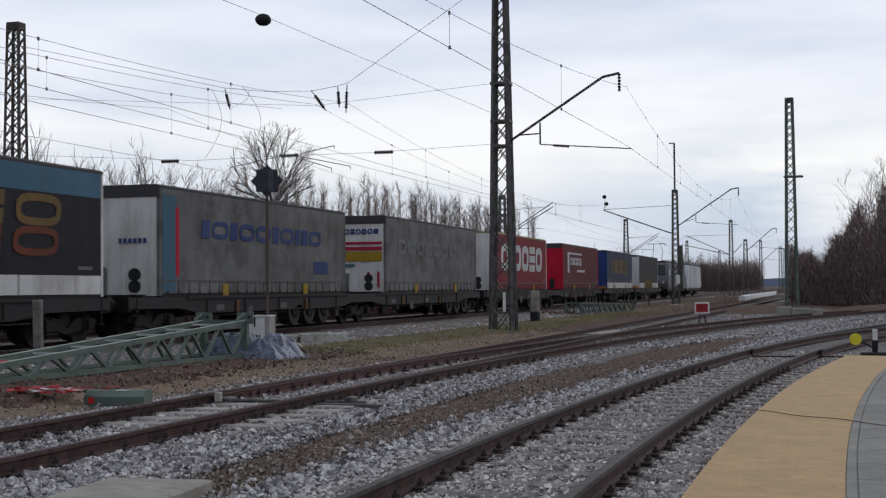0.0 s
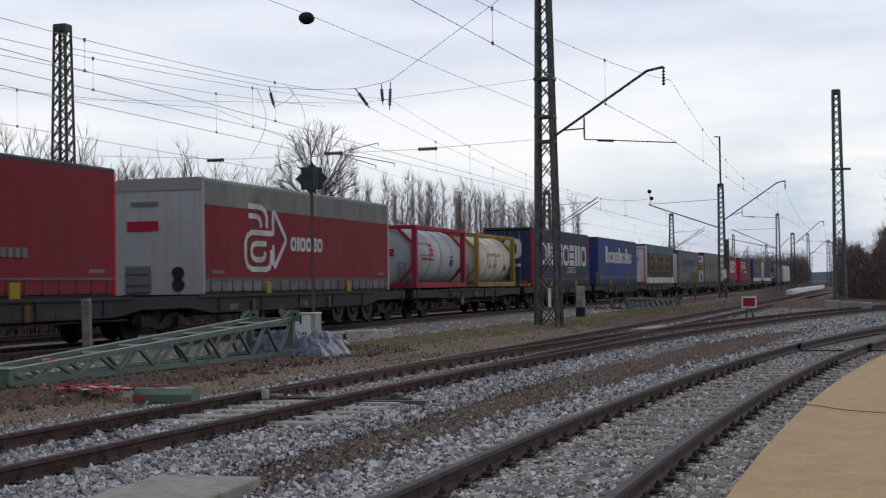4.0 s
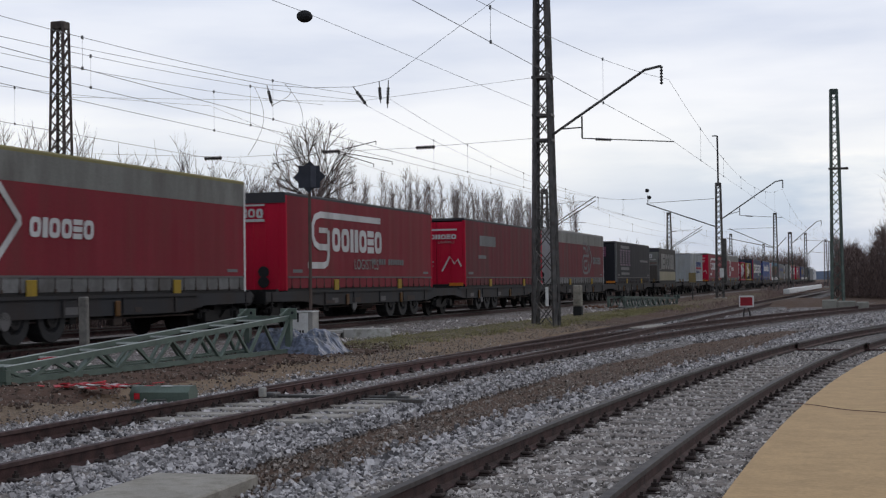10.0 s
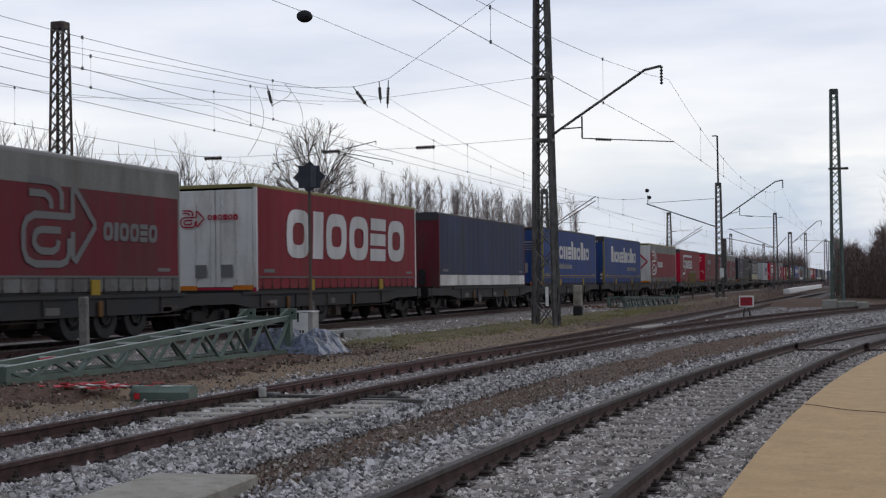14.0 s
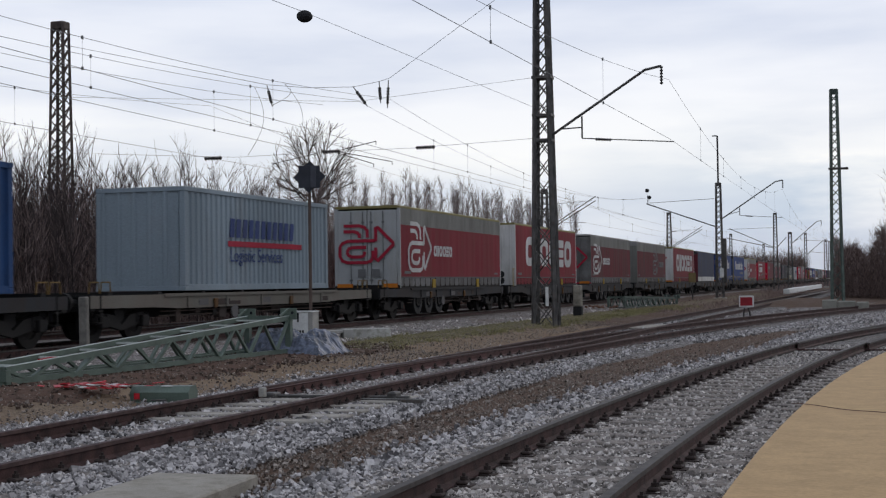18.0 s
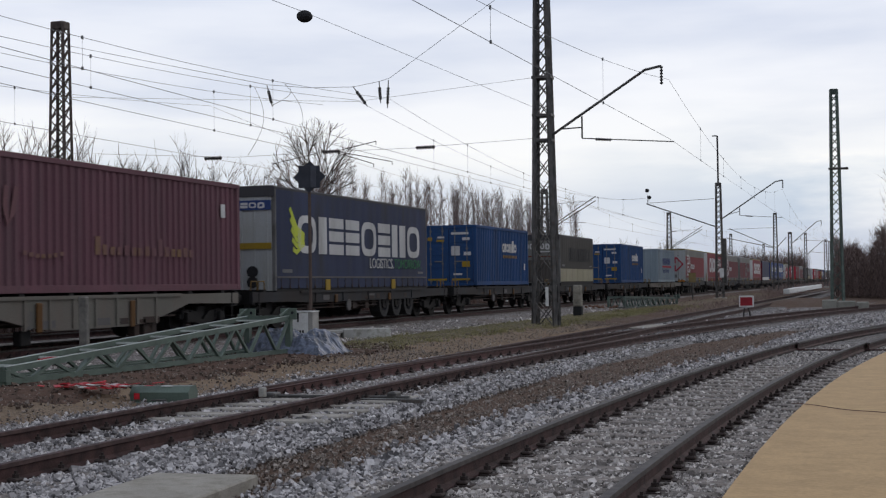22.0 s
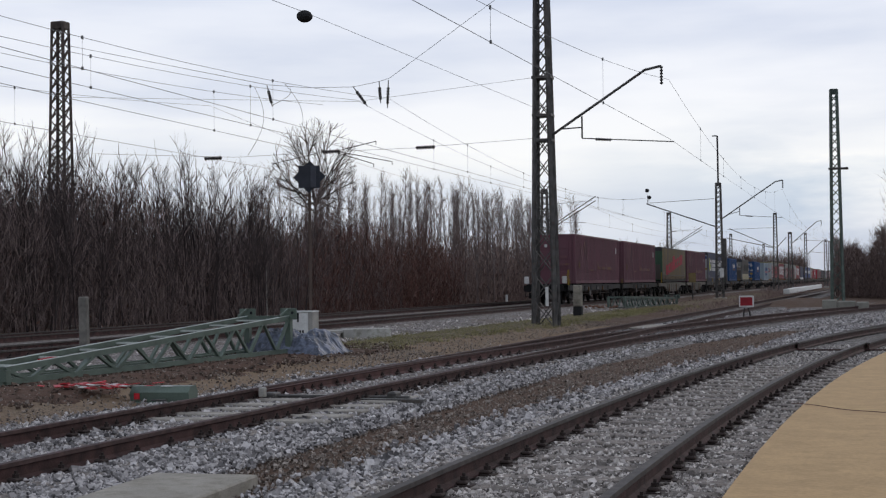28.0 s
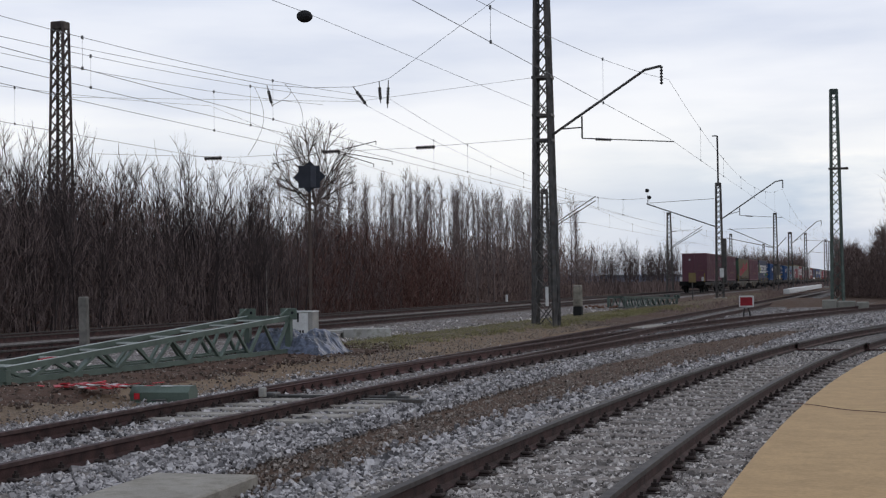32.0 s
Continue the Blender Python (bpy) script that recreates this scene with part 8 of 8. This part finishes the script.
def brush(name, n, place, lo, hi, r, material, label, seed, steep=0.9, category="undergrowth"):
    """Short pointed twigs that criss-cross through a body of scrub."""
    rng = np.random.default_rng(seed)
    a = place(rng, n)
    d = np.stack([rng.normal(0, 0.5, n), rng.normal(0, 0.5, n), rng.normal(steep, 0.35, n)], 1)
    d *= (rng.uniform(lo, hi, n) / np.linalg.norm(d, axis=1))[:, None]
    V = np.empty((n, 4, 3))
    ang = rng.uniform(0, 6.28, n)
    for i in range(3):
        t_ = ang + 2.0944 * i
        V[:, i] = a + np.stack([np.cos(t_), np.sin(t_), np.zeros(n)], 1) * (r * 1.5)
    V[:, 3] = a + d * 1.12
    F = (np.array([(0, 1, 3), (1, 2, 3), (2, 0, 3)])[None] + 4 * np.arange(n)[:, None, None]).reshape(-1, 3)
    return tagged(raw(name, V.reshape(-1, 3).tolist(), F.tolist(), material), label, category, kind="stuff")


def scrub(x0, x1, y0, y1, top, power=1.5):
    """Points through a body of scrub whose uneven top lies at about the given height."""
    def spread(r, n):
        x, y_ = r.uniform(x0, x1, n), r.uniform(y0, y1, n)
        h = top * (1.0 + 0.20 * np.sin(y_ * 0.55 + 1.3) + 0.14 * np.sin(y_ * 1.37 + x) + 0.08 * np.sin(y_ * 3.1))
        return np.stack([x, y_, -0.2 + h * r.uniform(0, 1, n) ** power], 1)
    return spread


M_REDDISH = island_mat("reddish_brown_scrub", (0.060, 0.030, 0.024), (0.170, 0.085, 0.068))
brush("undergrowth", 42000, scrub(-36, -26.2, 18, 47, 4.7, 1.1), 0.35, 0.95, 0.0105, M_THICKET, "dense dark brown leafless undergrowth", 1)
brush("undergrowth", 32000, scrub(-36, -26.2, 45, 76, 3.9, 1.2), 0.35, 0.9, 0.011, M_THICKET, "dense dark brown leafless undergrowth", 13)
brush("undergrowth", 14000, scrub(-30, -25.9, 62, 88, 3.9, 1.2), 0.35, 0.8, 0.011, M_REDDISH, "reddish brown shrubs at the foot of the trees", 14)
brush("undergrowth", 30000, scrub(-36, -26.6, 74, 140, 4.4, 1.4), 0.4, 1.0, 0.013, M_SCRUB, "dense brown leafless scrub under slim trees", 2)
thicket("undergrowth", 3000, lambda r, n: np.stack([r.uniform(-36, -26.2, n), r.uniform(18, 76, n), np.full(n, -0.2)], 1), 1.2, 5.4, 0.011, M_THICKET, "tall thin leafless shoots in the undergrowth", 15, 3)
thicket("undergrowth", 3500, lambda r, n: np.stack([r.uniform(-46, -36, n), r.uniform(18, 160, n), np.full(n, -0.2)], 1), 2.6, 6.0, 0.032, M_THICKET, "dense dark thicket behind the trees", 3, 3)
withered(16000, scrub(-35, -26.4, 18, 130, 3.4, 1.3), 0.040, "dark withered leaves hanging in the undergrowth", 12)
thicket("undergrowth", 5000, lambda r, n: np.stack([r.uniform(-60, -27, n), r.uniform(140, 260, n), np.full(n, -0.2)], 1), 0.6, 2.4, 0.05, M_WOODBRUSH, "low brown scrub beyond the main line", 4)


def wood_edge(top):
    def spread(r, n):
        x = r.uniform(-3.8, 26, n)
        h = np.minimum(9.5, top + 1.2 * np.maximum(0, x)) * (1 + 0.15 * np.sin(x * 1.3) + 0.12 * np.sin(x * 3.1 + 1))
        return np.stack([x, 104 + r.uniform(0, 26, n) + np.maximum(0, 3 - x) * 3, -0.2 + h * r.uniform(0, 1, n) ** 1.2], 1)
    return spread


brush("undergrowth", 60000, wood_edge(4.2), 0.5, 1.2, 0.020, M_WOODBRUSH, "dense brown undergrowth at the wood's edge", 5, 0.7)
brush("undergrowth", 7000, scrub(-44, -21.5, 428, 455, 7.0, 1.2), 1.2, 2.8, 0.06, M_WOODBRUSH, "distant brown bushes beyond the line", 16)
thicket("undergrowth", 3000, lambda r, n: np.stack([r.uniform(-14.5, -9, n), r.uniform(180, 420, n), np.full(n, -0.2)], 1), 0.3, 1.2, 0.04, M_THICKET, "low brown scrub along the distant track", 6)


def tufts(r, n):
    k = 700
    cy = 29 + 50 * r.uniform(0, 1, k) ** 1.3
    cx = -11.7 + 0.022 * (cy - 40) + r.normal(0, 0.62, k)
    pick = r.integers(0, k, n)
    return np.stack([cx[pick] + r.normal(0, 0.11, n), cy[pick] + r.normal(0, 0.13, n), np.full(n, -0.07)], 1)


brush("grass", 26000, tufts, 0.04, 0.15, 0.0045, M_GRASS, "yellow-green winter grass tufts", 7, 1.2, "grass")
brush("grass", 6000, lambda r, n: np.stack([r.uniform(-13.0, -8, n), r.uniform(66, 180, n), np.full(n, -0.12)], 1), 0.10, 0.28, 0.011, M_SCRUB, "pale dry winter grass", 8, 1.0, "grass")

# house behind the thicket
hs = thing("house", pose(-43.8, 60, -0.2, 0, 0, 12), "dark brown gabled house roof behind the thicket", "house")
bm = bmesh.new()
box(bm, -3.5, 3.5, -4.5, 4.5, 0, 3.2)
part("wall", bm, mat("grey_plaster", (0.10, 0.09, 0.085), 0.9), hs)
bm = bmesh.new()
prism(bm, [(-4.0, 3.1), (4.0, 3.1), (2.6, 5.7), (-2.6, 5.7)], "y", -4.8, 4.8)
part("roof", bm, mat("dark_brown_roof", (0.045, 0.033, 0.030), 0.85, 0, 0.2, 2, 0.3), hs)

# distant hills, the blue of aerial haze painted into their colour
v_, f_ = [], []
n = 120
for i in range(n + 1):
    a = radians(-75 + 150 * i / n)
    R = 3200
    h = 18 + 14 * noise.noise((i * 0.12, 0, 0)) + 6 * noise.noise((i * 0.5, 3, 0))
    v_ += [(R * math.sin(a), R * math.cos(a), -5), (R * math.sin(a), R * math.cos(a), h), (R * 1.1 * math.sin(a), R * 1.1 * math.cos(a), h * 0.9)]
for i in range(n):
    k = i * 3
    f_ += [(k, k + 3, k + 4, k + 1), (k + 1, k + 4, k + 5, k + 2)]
tagged(raw("backdrop_hills", v_, f_, mat("haze_painted_hills", (0.16, 0.20, 0.27), 0.95, 0, 0.15, 0.004, 0)), "wooded hills on the horizon, haze painted in as blue", "hills", kind="structure")


def motions():
    """The train rolls along the main track and slows down."""
    for ob, rear in ROLLING:
        walk(ob, [(t, pose(MAIN_X, rear + run(t), MAIN_Z)) for t in range(0, 33, 2)])


motions()
